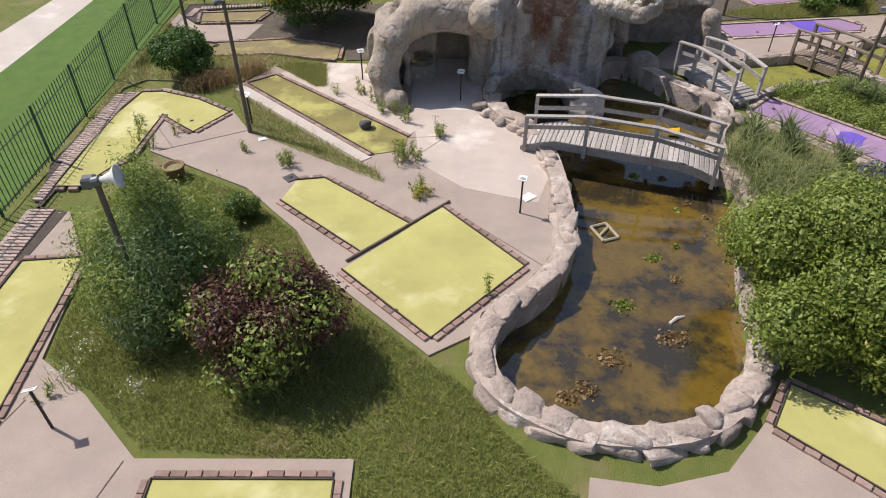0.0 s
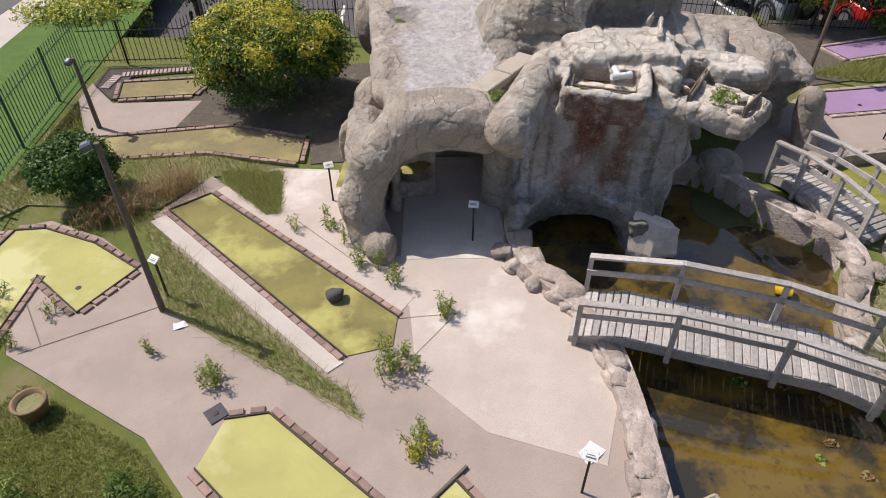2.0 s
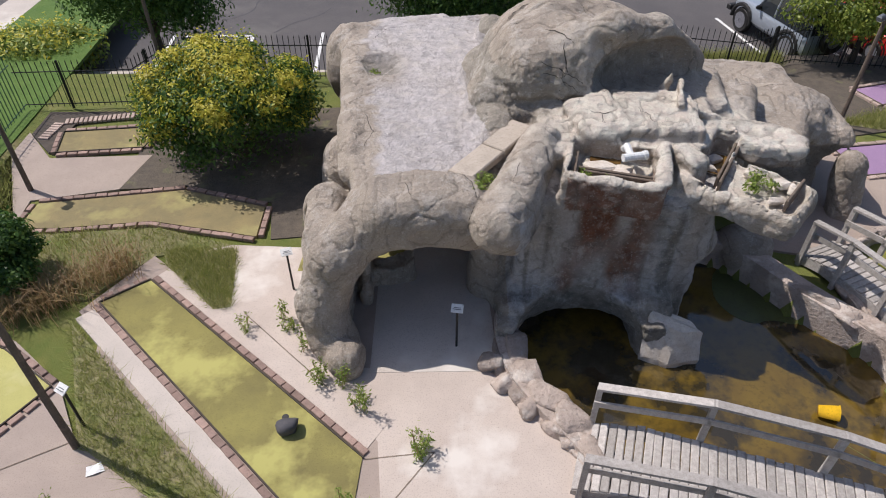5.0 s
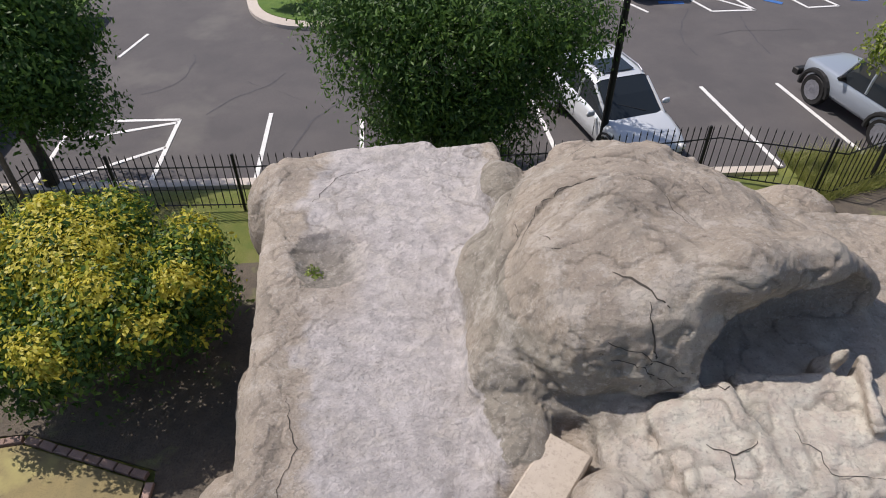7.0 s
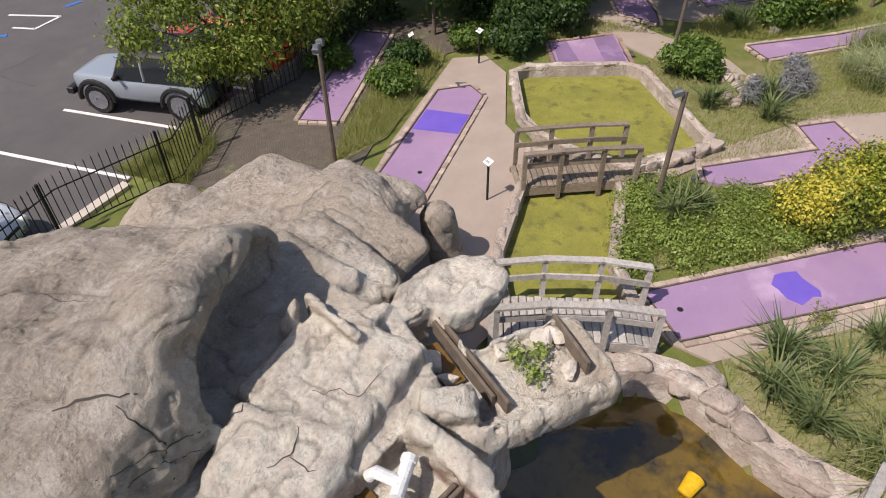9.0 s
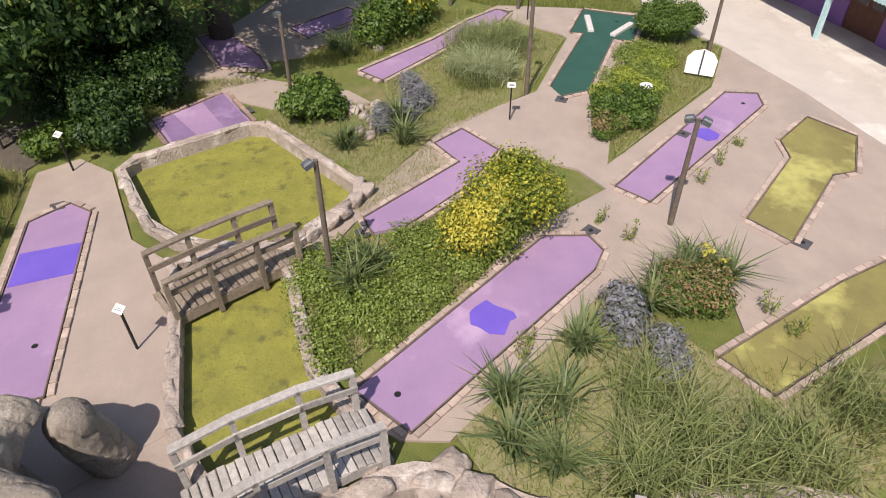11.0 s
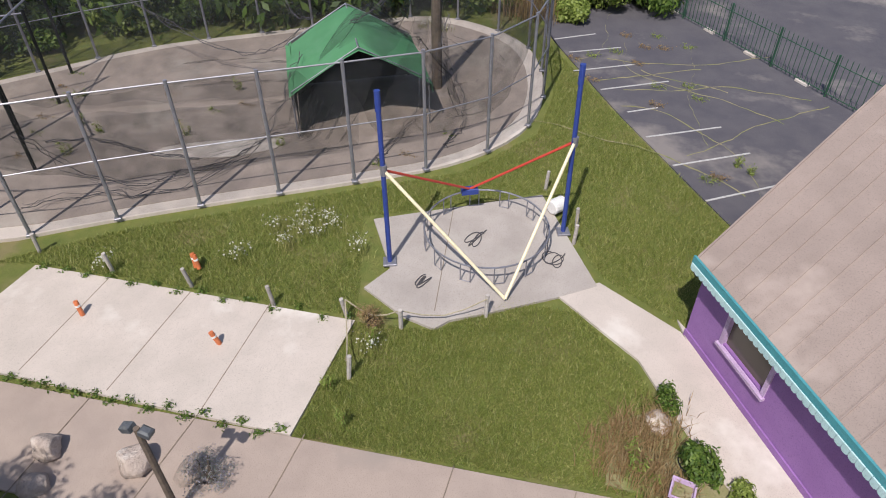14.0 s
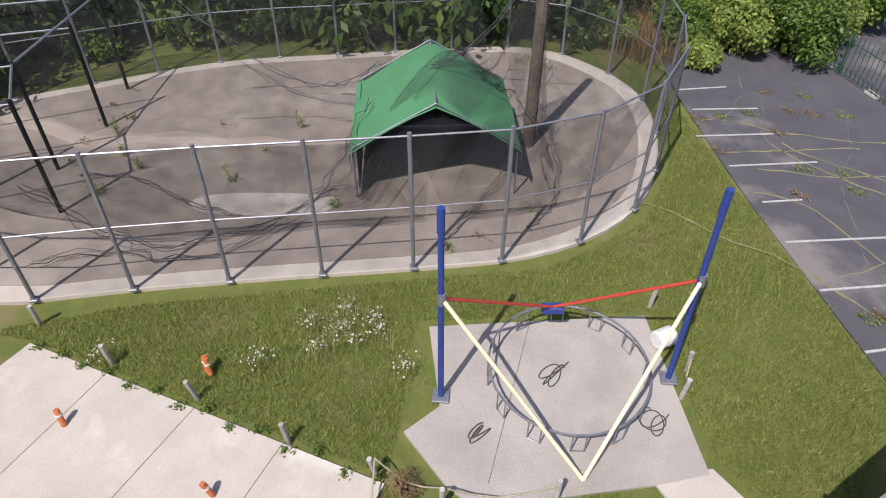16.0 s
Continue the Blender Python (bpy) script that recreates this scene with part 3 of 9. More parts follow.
# car park behind the rock
slab("road", [(-40, 29.9), (9.2, 29.9), (12.8, 29.6), (26, 31.5), (70, 36), (70, 90), (-40, 90)], -0.79, "asphalt", "grey cracked car park asphalt with white bay lines", "car park")
slab("pavement_kerb", [(-12, 29.55), (8.8, 29.6), (8.8, 29.85), (-12, 29.85)], -0.68, "pale", "low concrete kerb at the car park's edge", "kerb", 0.2)
slab("road_far_lot", [(50.0, 6.05), (46.0, 5.5), (43.75, 5.15), (38.3, 4.05), (37.0, -6), (45, -30), (80, -40), (90, 5.0), (54, 6.0)], 0.012, "old_asphalt", "old patched asphalt with weeds in its cracks", "car park")
slab("pavement_sidewalk", [(-14.4, 40), (-13.6, 40), (-14.0, 20), (-16.5, -20), (-18.4, -20), (-16.0, 20)], 0.0, "pale", "pale pavement beyond the green fence")
slab("lawn_strip", [(-10.6, 40), (-13.6, 40), (-14.0, 20), (-16.5, -20), (-10.0, -20), (-10.15, 20)], -0.005, "verge", "bright mown grass verge outside the fence", "lawn", 0.1)


def stripes(name, lines, z, width, label, material="paint"):
    """Painted lines, each a thin slab of its own thing."""
    for (x0, y0), (x1, y1) in lines:
        d, a = math.dist((x0, y0), (x1, y1)), math.degrees(math.atan2(y1 - y0, x1 - x0))
        mk(name, moved(box(d, width, 0.012), (x0 + x1) / 2, (y0 + y1) / 2, z, a), material, label=label, category="road marking", group="bay lines", kind="structure")


stripes("bay_line", [((-3.66, 33.0), (-3.55, 29.9)), ((-1.2, 32.6), (-1.05, 29.9)), ((8.43, 34.0), (9.05, 29.95)), ((10.69, 34.1), (11.4, 29.9)), ((3.5, 33.5), (3.8, 29.9)), ((6.0, 33.7), (6.4, 29.9)), ((13.1, 34.4), (13.8, 30.3)),
                     ((-6.05, 32.75), (-6.0, 29.9)), ((-8.4, 32.75), (-6.05, 32.75)), ((-8.3, 31.9), (-6.07, 32.6)), ((-8.2, 30.0), (-6.05, 31.4)), ((-8.8, 32.8), (-8.7, 29.9))], -0.788, 0.11, "white painted parking bay line")
stripes("bay_line", [((10.2, 40.6), (10.65, 39.4)), ((10.65, 39.4), (12.2, 39.45)), ((12.2, 39.45), (11.4, 42)), ((12.2, 39.45), (10.3, 41.4)), ((13.9, 40.4), (14.15, 39.6)), ((14.15, 39.6), (15.3, 39.7)), ((15.3, 39.7), (14.6, 41.5)),
                     ((7.2, 41.5), (8.4, 39.4)), ((-8.9, 36.6), (-8.5, 38.3))], -0.788, 0.1, "white painted hatch line")
stripes("bay_line", [((9.0, 40.3), (9.9, 40.2)), ((12.9, 40.4), (13.4, 40.0)), ((16.0, 40.3), (16.6, 40.2))], -0.788, 0.22, "blue painted bay symbol, plain bar", "blue_paint")
stripes("bay_line", [((49.85, 6.0), (50.22, 4.36)), ((48.64, 5.71), (48.9, 3.75)), ((47.1, 5.9), (47.45, 3.67)), ((45.65, 5.33), (46.07, 2.96)), ((42.59, 4.79), (42.98, 2.43)), ((41.04, 4.55), (41.5, 2.2)), ((39.38, 4.27), (39.9, 2.2)), ((44.1, 4.9), (44.3, 3.9))], 0.014, 0.06, "faded white parking line", "faded_paint")


def cracks(name, starts, z, seed, label, material):
    """Meandering cracks, thin dark ribbons."""
    rg = random.Random(seed)
    for x, y, a, length in starts:
        pts, t = [], 0
        while t < length:
            pts.append((x, y))
            a += rg.uniform(-35, 35) * 0.5
            x, y, t = x + math.cos(radians(a)) * .3, y + math.sin(radians(a)) * .3, t + .3
        v, f = [], []
        for i, (px, py) in enumerate(pts):
            w = rg.uniform(.012, .035)
            v += [(px - w, py + w * .4, z), (px + w, py - w * .4, z)]
            if i:
                f.append((2 * i - 2, 2 * i - 1, 2 * i + 1, 2 * i))
        mk(name, (v, f), material, label=label, category="crack", group="ground cracks", kind="structure")


cracks("ground_crack", [(-2.9, 31, 85, 7), (-7.5, 34.2, 20, 3), (-2.7, 33.6, 160, 2.5), (-5.4, 33.0, 70, 3), (9.0, 36, 80, 4), (11.3, 36, 100, 3), (10.2, 37.5, 10, 3), (6.5, 36.2, 150, 3)], -0.785, 3, "dark crack in car park asphalt", "slate")
cracks("ground_crack", [(48.0, 5.6, -78, 8), (46.3, 5.4, -75, 4), (45.6, 4.6, -85, 6), (47.0, 3.6, 190, 3), (39.5, 3.2, 10, 9), (44.5, 5.0, -80, 8), (41.5, 4.0, -70, 6), (48.0, 4.5, -95, 6), (43, 0.5, 5, 8), (42, 3.2, 15, 7)], 0.017, 5, "weedy crack in old asphalt", "soil")


def joints(lines, z, label):
    for (x0, y0), (x1, y1) in lines:
        d, a = math.dist((x0, y0), (x1, y1)), math.degrees(math.atan2(y1 - y0, x1 - x0))
        mk("slab_joint", moved(box(d, 0.018, 0.006), (x0 + x1) / 2, (y0 + y1) / 2, z, a), "old_deck", label="dark dirty joint between concrete slabs", category="joint", group="slab joints", kind="structure")


joints([((37.6, 18.3), (35.0, 19.2)), ((36.95, 16.45), (34.4, 17.4)), ((36.5, 14.7), (33.8, 15.6)), ((39.6, 10.6), (36.0, 11.3)), ((35.0, 19.7), (33.0, 20.5)), ((34.4, 17.6), (32.3, 18.4)), ((33.8, 15.6), (31.7, 16.5)), ((33.2, 13.7), (31.2, 14.5)),
        ((32.4, 11.2), (30.6, 11.9)), ((31.8, 9.3), (30.0, 10.1)), ((24.0, 8.1), (28.7, 7.6))], 0.027, "")
joints([((-7.4, 14.9), (-5.3, 16.0)), ((-8.0, 16.4), (-7.1, 15.1)), ((-0.9, 14.4), (0.1, 15.7)), ((-1.0, 15.6), (0.1, 15.7)), ((0.0, 12.5), (2.1, 10.3)), ((-1.6, 16.9), (-3.3, 18.6)), ((-6.9, 6.9), (-7.6, 4.6)), ((-4.85, 5.75), (-5.1, 4.8))], 0.024, "")

# ---- the artificial rock with its caves ----
from mathutils.bvhtree import BVHTree

def lattice_noise(x, y, z, scale, seed):
    """Smooth noise from a random lattice, for arrays."""
    rg = np.random.default_rng(seed)
    tab = rg.random(4096).astype(np.float32)
    p = [a * scale for a in (x, y, z)]
    i = [np.floor(a).astype(np.int64) for a in p]
    f = [(a - b).astype(np.float32) for a, b in zip(p, i)]
    f = [a * a * (3 - 2 * a) for a in f]
    out = 0
    for dx in (0, 1):
        for dy in (0, 1):
            for dz in (0, 1):
                h = ((i[0] + dx) * 73856093 ^ (i[1] + dy) * 19349663 ^ (i[2] + dz) * 83492791) & 4095
                out = out + tab[h] * (f[0] if dx else 1 - f[0]) * (f[1] if dy else 1 - f[1]) * (f[2] if dz else 1 - f[2])
    return out * 2 - 1


def net_surface(field, lo, step):
    """Vertices and quads on the zero level of a sampled field (surface nets)."""
    nx, ny, nz = field.shape
    neg = field < 0
    corners = [(a, b, c) for a in (0, 1) for b in (0, 1) for c in (0, 1)]
    s = [neg[a:nx - 1 + a, b:ny - 1 + b, c:nz - 1 + c] for a, b, c in corners]
    count = sum(k.astype(np.int8) for k in s)
    cell = (count > 0) & (count < 8)
    ids = -np.ones(cell.shape, np.int64)
    ids[cell] = np.arange(cell.sum())
    base = np.argwhere(cell)
    total, weight = np.zeros((len(base), 3)), np.zeros(len(base))
    val = {c: field[base[:, 0] + c[0], base[:, 1] + c[1], base[:, 2] + c[2]] for c in corners}
    for a in corners:
        for k in range(3):
            if a[k] == 0:
                b = tuple(1 if j == k else a[j] for j in range(3))
                va, vb = val[a], val[b]
                cross = (va < 0) != (vb < 0)
                t = np.where(cross, va / np.where(va == vb, 1, va - vb), 0)
                p = np.array(a, float)[None] + np.eye(3)[k][None] * t[:, None]
                total[cross] += p[cross]
                weight[cross] += 1
    v = (base + total / weight[:, None]) * step + np.array(lo)
    quads = []
    for k in range(3):
        j, m = (k + 1) % 3, (k + 2) % 3
        sl = lambda d: tuple(slice(1, -1) if q != k else slice(d, field.shape[k] - 1 + d) for q in range(3))
        a, b = neg[sl(0)], neg[sl(1)]
        for flip, hit in ((False, a & ~b), (True, ~a & b)):
            e = np.argwhere(hit)
            e[:, j] += 1
            e[:, m] += 1
            q = []
            for dj, dm in ((0, 0), (1, 0), (1, 1), (0, 1)):
                c = e.copy()
                c[:, j] -= 1 - dj
                c[:, m] -= 1 - dm
                q.append(ids[c[:, 0], c[:, 1], c[:, 2]])
            q = np.stack(q, 1)
            quads.append(q[:, ::-1] if flip else q)
    quads = np.concatenate(quads)
    return v, quads[(quads >= 0).all(1)]


def finer(v, q):
    """Each quad split in four."""
    pairs = np.stack([q, np.roll(q, -1, 1)], -1).reshape(-1, 2)
    pairs.sort(axis=1)
    key, back = np.unique(pairs[:, 0] * len(v) + pairs[:, 1], return_inverse=True)
    mid = (v[key // len(v)] + v[key % len(v)]) / 2
    centre = v[q].mean(1)
    m = back.reshape(-1, 4) + len(v)
    c = np.arange(len(q)) + len(v) + len(mid)
    parts = [np.stack([q[:, k], m[:, k], c, m[:, k - 1]], 1) for k in range(4)]
    return np.concatenate([v, mid, centre]), np.concatenate(parts)


def vertex_normals(v, q):
    n = np.cross(v[q[:, 2]] - v[q[:, 0]], v[q[:, 3]] - v[q[:, 1]])
    out = np.zeros_like(v)
    for k in range(4):
        for a in range(3):
            out[:, a] += np.bincount(q[:, k], n[:, a], len(v))
    return out / np.maximum(np.linalg.norm(out, axis=1, keepdims=True), 1e-9)


def rock_field(x, y, z):
    """Below zero inside the rock: rounded masses blended together, caves and troughs taken away."""
    def turned(cx, cy, rot):
        c, s = math.cos(radians(rot)), math.sin(radians(rot))
        return (x - cx) * c + (y - cy) * s, -(x - cx) * s + (y - cy) * c

    def ell(cx, cy, cz, rx, ry, rz, rot=0.0):
        u, w = turned(cx, cy, rot)
        k = np.sqrt((u / rx) ** 2 + (w / ry) ** 2 + ((z - cz) / rz) ** 2)
        return (k - 1) * min(rx, ry, rz)

    def lopsided(cx, cy, cz, west, east, south, north, rz):
        u, w = x - cx, y - cy
        k = np.sqrt((u / np.where(u < 0, west, east)) ** 2 + (w / np.where(w < 0, south, north)) ** 2 + ((z - cz) / rz) ** 2)
        return (k - 1) * min(west, east, south, rz)

    def cap(a, b, ra, rb=None):
        rb = ra if rb is None else rb
        d = [q - p for p, q in zip(a, b)]
        t = np.clip(((x - a[0]) * d[0] + (y - a[1]) * d[1] + (z - a[2]) * d[2]) / sum(k * k for k in d), 0, 1)
        return np.sqrt((x - a[0] - t * d[0]) ** 2 + (y - a[1] - t * d[1]) ** 2 + (z - a[2] - t * d[2]) ** 2) - (ra + (rb - ra) * t)

    def block(x0, x1, y0, y1, z0, z1, r, rot=0.0, tip=(0.0, 0.0)):
        """A rounded block; tip: how its top leans, in metres a metre along its two sides."""
        u, w = turned((x0 + x1) / 2, (y0 + y1) / 2, rot)
        h = z - tip[0] * u - tip[1] * w
        q = [abs(u) - (x1 - x0) / 2 + r, abs(w) - (y1 - y0) / 2 + r, abs(h - (z0 + z1) / 2) - (z1 - z0) / 2 + r]
        out = np.sqrt(sum(np.maximum(k, 0) ** 2 for k in q))
        return out + np.minimum(np.maximum(np.maximum(q[0], q[1]), q[2]), 0) - r

    def disc(cx, cy, rx, ry, rot, z0, z1, r):
        u, w = turned(cx, cy, rot)
        e = (np.sqrt((u / rx) ** 2 + (w / ry) ** 2) - 1) * min(rx, ry) + r
        h = abs(z - (z0 + z1) / 2) - (z1 - z0) / 2 + r
        return np.sqrt(np.maximum(e, 0) ** 2 + np.maximum(h, 0) ** 2) + np.minimum(np.maximum(e, h), 0) - r

    def blend(a, b, k):
        h = np.clip(0.5 + 0.5 * (b - a) / k, 0, 1)
        return b + (a - b) * h - k * h * (1 - h)

    def cut(a, b, k):
        return -blend(-a, b, k)

    # the plateau over the west cave, and the main body
    d = block(-1.5, 1.9, 18.9, 26.0, -1.2, 2.56, 0.12, 5)
    d = blend(d, ell(-1.85, 25.4, 1.65, 0.58, 0.75, 1.0), 0.15)
    d = blend(d, cap((-1.72, 25.2, 2.3), (-1.2, 19.8, 2.28), 0.25, 0.28), 0.1)
    d = blend(d, cap((-1.75, 25.9, 2.25), (0.4, 26.05, 2.3), 0.22, 0.26), 0.1)
    d = blend(d, block(1.2, 5.0, 19.3, 25.4, -1.2, 2.6, 0.35), 0.2)
    d = cut(d, ell(-0.93, 23.4, 2.66, 0.5, 0.6, 0.3, 8), 0.06)
    # the dome: steep in front, long and low behind, its skirt in lobes over the plateau
    dome = lopsided(2.8, 21.6, 2.2, 2.08, 2.6, 1.05, 3.75, 2.02)
    dome = blend(dome, block(1.45, 2.9, 20.86, 22.2, 1.4, 4.0, 0.3, 8, (0.1, 0.03)), 0.3)
    dome = np.minimum(dome, ell(1.3, 22.85, 2.5, 0.62, 0.95, 0.62, -8))
    dome = np.minimum(dome, ell(1.55, 24.55, 2.4, 0.42, 0.7, 0.68, 10))
    dome = np.minimum(dome, ell(1.25, 21.3, 2.6, 0.46, 0.45, 0.68, 20))
    dome = cut(dome, cap((1.3, 20.72, 3.0), (3.2, 20.7, 3.08), 0.11, 0.14), 0.05)
    dome = np.minimum(dome, ell(1.25, 20.6, 2.5, 0.42, 0.75, 0.46, 5))
    d = blend(d, dome, 0.05)
    d = blend(d, block(2.3, 4.5, 23.4, 25.75, 0.0, 2.8, 0.35, -6, (-0.1, -0.05)), 0.3)
    # the brow: a thick roll along the dome's front edge, falling to the east
    for a, b, ra, rb in (((2.45, 21.2, 3.94), (3.25, 21.3, 4.14), 0.24, 0.28), ((3.25, 21.3, 4.14), (4.1, 21.56, 3.98), 0.28, 0.26), ((4.1, 21.56, 3.98), (5.02, 21.98, 3.28), 0.3, 0.24), ((4.1, 21.7, 3.86), (4.5, 22.5, 3.4), 0.22, 0.24)):
        d = blend(d, cap(a, b, ra, rb), 0.12)
    d = cut(d, ell(3.35, 22.3, 4.25, 0.9, 0.5, 0.32, 12), 0.15)
    d = cut(d, ell(4.08, 20.98, 3.38, 1.25, 0.8, 0.66, 16), 0.03)
    # the apron before it, a broken plate, a horn of rock and its ridge
    d = blend(d, block(1.95, 5.1, 19.3, 21.75, 1.0, 3.0, 0.12, 0, (0.0, 0.05)), 0.06)
    d = np.minimum(d, block(2.5, 3.35, 19.5, 20.66, 2.3, 3.22, 0.14, 14, (0.14, 0.1)))
    d = blend(d, block(3.25, 4.65, 19.55, 20.85, 2.3, 3.22, 0.08, -4, (0.03, 0.06)), 0.04)
    d = blend(d, block(4.32, 4.47, 20.05, 20.92, 2.6, 3.42, 0.05, -16, (0.0, 0.16)), 0.05)
    d = blend(d, cap((4.25, 20.95, 3.1), (4.31, 20.84, 3.52), 0.13, 0.06), 0.04)
    d = blend(d, block(4.45, 5.1, 20.12, 20.28, 2.6, 3.16, 0.05, 12, (-0.4, 0.0)), 0.05)
    d = blend(d, block(3.4, 5.6, 20.9, 22.4, 1.0, 2.95, 0.2, -6), 0.1)
    # the east shoulder and the boulders behind
    d = blend(d, block(4.6, 8.3, 21.8, 25.0, -1.2, 2.1, 0.4, -6, (-0.05, -0.05)), 0.25)
    d = blend(d, block(5.5, 7.7, 21.05, 23.0, -1.2, 2.15, 0.3, -22), 0.2)
    d = blend(d, ell(7.5, 22.6, 1.75, 1.0, 0.8, 0.6), 0.2)
    d = blend(d, block(4.2, 6.4, 20.7, 22.9, 0.5, 2.72, 0.3, -24), 0.15)
    d = np.minimum(d, block(5.45, 6.35, 21.35, 22.35, 1.0, 2.7, 0.18, 38, (-0.25, 0.0)))
    d = blend(d, block(4.2, 5.7, 21.3, 22.6, 1.0, 3.05, 0.25, -20, (-0.12, 0.0)), 0.12)
    d = blend(d, ell(7.2, 26.5, 0.2, 1.05, 0.8, 0.85), 0.12)
    d = blend(d, ell(8.6, 25.0, 0.3, 0.85, 0.85, 1.0), 0.12)
    d = blend(d, block(7.4, 9.0, 21.7, 23.8, -1.0, 1.75, 0.35, -8), 0.2)
    d = blend(d, cap((8.9, 21.7, -0.3), (8.75, 21.7, 1.0), 0.4, 0.36), 0.12)
    # the long arm over the west cave, down to its foot
    d = blend(d, block(-1.1, 1.05, 17.98, 19.15, 1.72, 2.84, 0.4, 3), 0.1)
    d = blend(d, cap((-0.9, 18.55, 2.15), (-1.45, 18.2, 1.7), 0.5, 0.46), 0.15)
    d = blend(d, cap((-1.45, 18.25, 1.65), (-1.76, 18.02, 0.8), 0.42, 0.4), 0.12)
    d = blend(d, cap((-1.76, 18.02, 0.9), (-1.5, 17.66, -0.2), 0.38, 0.44), 0.12)
    d = blend(d, ell(-1.3, 17.35, 0.15, 0.4, 0.36, 0.4), 0.1)
    d = np.minimum(d, ell(-1.72, 19.25, 1.25, 0.32, 0.4, 0.75, 20))
    d = blend(d, ell(-2.0, 20.9, 0.35, 0.5, 0.6, 0.75), 0.1)
    d = blend(d, ell(-1.85, 22.6, 0.35, 0.5, 0.7, 0.9), 0.15)
    d = blend(d, block(-2.0, -1.35, 18.2, 19.7, -1.0, 2.2, 0.25), 0.15)
    # the west cave, its tunnel and its window
    d = cut(d, block(-1.0, 1.15, 16.6, 21.0, -0.6, 1.62, 0.4), 0.12)
    d = cut(d, ell(0.05, 18.0, 1.0, 1.1, 1.3, 0.92), 0.15)
    d = cut(d, block(-2.9, -0.3, 19.8, 20.75, -0.6, 1.0, 0.3), 0.08)
    d = np.minimum(d, block(-1.75, -0.2, 19.25, 19.62, -0.8, 1.9, 0.12, 10))
    d = cut(d, ell(-0.74, 19.45, 0.66, 0.44, 0.7, 0.27, 14), 0.04)
    d = np.minimum(d, block(0.85, 1.5, 18.9, 20.8, -0.8, 2.0, 0.25, -8))
    # the fall's face, flaring to the water, with its low arch
    d = blend(d, block(1.5, 4.75, 18.6, 20.2, -1.2, 2.5, 0.18), 0.15)
    d = blend(d, block(1.25, 4.35, 18.0, 19.5, -1.2, 0.62, 0.3), 0.3)
    bay = np.hypot(x - 2.57, y - 17.5)
    d = np.minimum(d, np.maximum(np.maximum(bay - 1.5, z - 0.42), np.maximum(17.75 - y, -1.2 - z)))
    d = cut(d, np.maximum(bay - 1.17 + 0.18 * np.clip(z, 0, 1), z - 0.9), 0.04)
    d = cut(d, block(1.5, 3.65, 17.2, 20.4, -1.6, -0.06, 0.2), 0.05)
    # the finger of rock, and a gully beside it
    d = cut(d, cap((2.2, 18.5, 2.6), (2.3, 19.25, 2.9), 0.14, 0.1), 0.05)
    d = np.minimum(d, cap((1.92, 19.72, 2.78), (1.12, 18.05, 2.42), 0.38, 0.48))
    d = np.minimum(d, cap((1.85, 19.4, 2.3), (1.3, 18.35, 2.1), 0.38, 0.42))
    # two troughs at the lip, a slab beside them, a channel between
    d = np.minimum(d, block(2.2, 3.8, 18.4, 19.6, 2.3, 2.96, 0.08, -15))
    d = blend(d, cap((3.7, 18.5, 2.88), (3.8, 19.2, 3.02), 0.1, 0.13), 0.06)
    d = cut(d, block(2.34, 3.64, 18.56, 19.5, 2.62, 3.8, 0.04, -15), 0.02)
    d = np.minimum(d, ell(2.95, 19.72, 3.0, 0.42, 0.2, 0.22, -10))
    d = np.minimum(d, block(4.02, 5.98, 18.06, 19.18, 2.28, 2.84, 0.2, -40))
    d = cut(d, block(4.14, 5.85, 18.17, 19.07, 2.64, 3.6, 0.16, -40), 0.02)
    d = blend(d, cap((4.1, 18.9, 2.3), (4.6, 18.9, 1.4), 0.3, 0.4), 0.2)
    d = np.minimum(d, disc(5.68, 19.78, 0.74, 0.46, -32, 2.55, 2.98, 0.1))
    d = np.minimum(d, disc(4.95, 19.98, 0.4, 0.3, 20, 2.4, 2.96, 0.1))
    d = cut(d, ell(5.6, 19.82, 3.06, 0.5, 0.26, 0.14, -32), 0.03)
    d = cut(d, disc(5.66, 19.1, 0.3, 0.22, -30, 2.0, 3.4, 0.05), 0.03)
    d = cut(d, block(4.1, 5.46, 19.14, 19.5, 2.46, 3.5, 0.03, 57), 0.02)
    d = blend(d, block(4.02, 4.42, 18.8, 19.35, 2.4, 3.06, 0.1, 30, (0.0, 0.15)), 0.03)
    # the east caves
    d = cut(d, block(6.0, 7.9, 20.2, 22.4, -1.6, 1.5, 0.4, -15), 0.12)
    d = cut(d, block(4.75, 6.7, 17.0, 20.8, -1.6, 0.75, 0.6, -10), 0.12)
    d = cut(d, ell(6.6, 19.9, 1.2, 1.0, 1.5, 0.9, -35), 0.12)
    d = cut(d, block(7.2, 9.4, 20.95, 22.25, -0.6, 1.45, 0.35, -14), 0.1)
    d = cut(d, block(8.55, 10.4, 22.0, 23.2, -0.6, 1.05, 0.35, 12), 0.12)
    d = blend(d, cap((8.95, 21.35, -0.3), (8.75, 21.5, 1.1), 0.3, 0.34), 0.1)
    d = blend(d, ell(6.35, 20.25, 0.0, 0.55, 0.5, 0.5), 0.1)
    return d


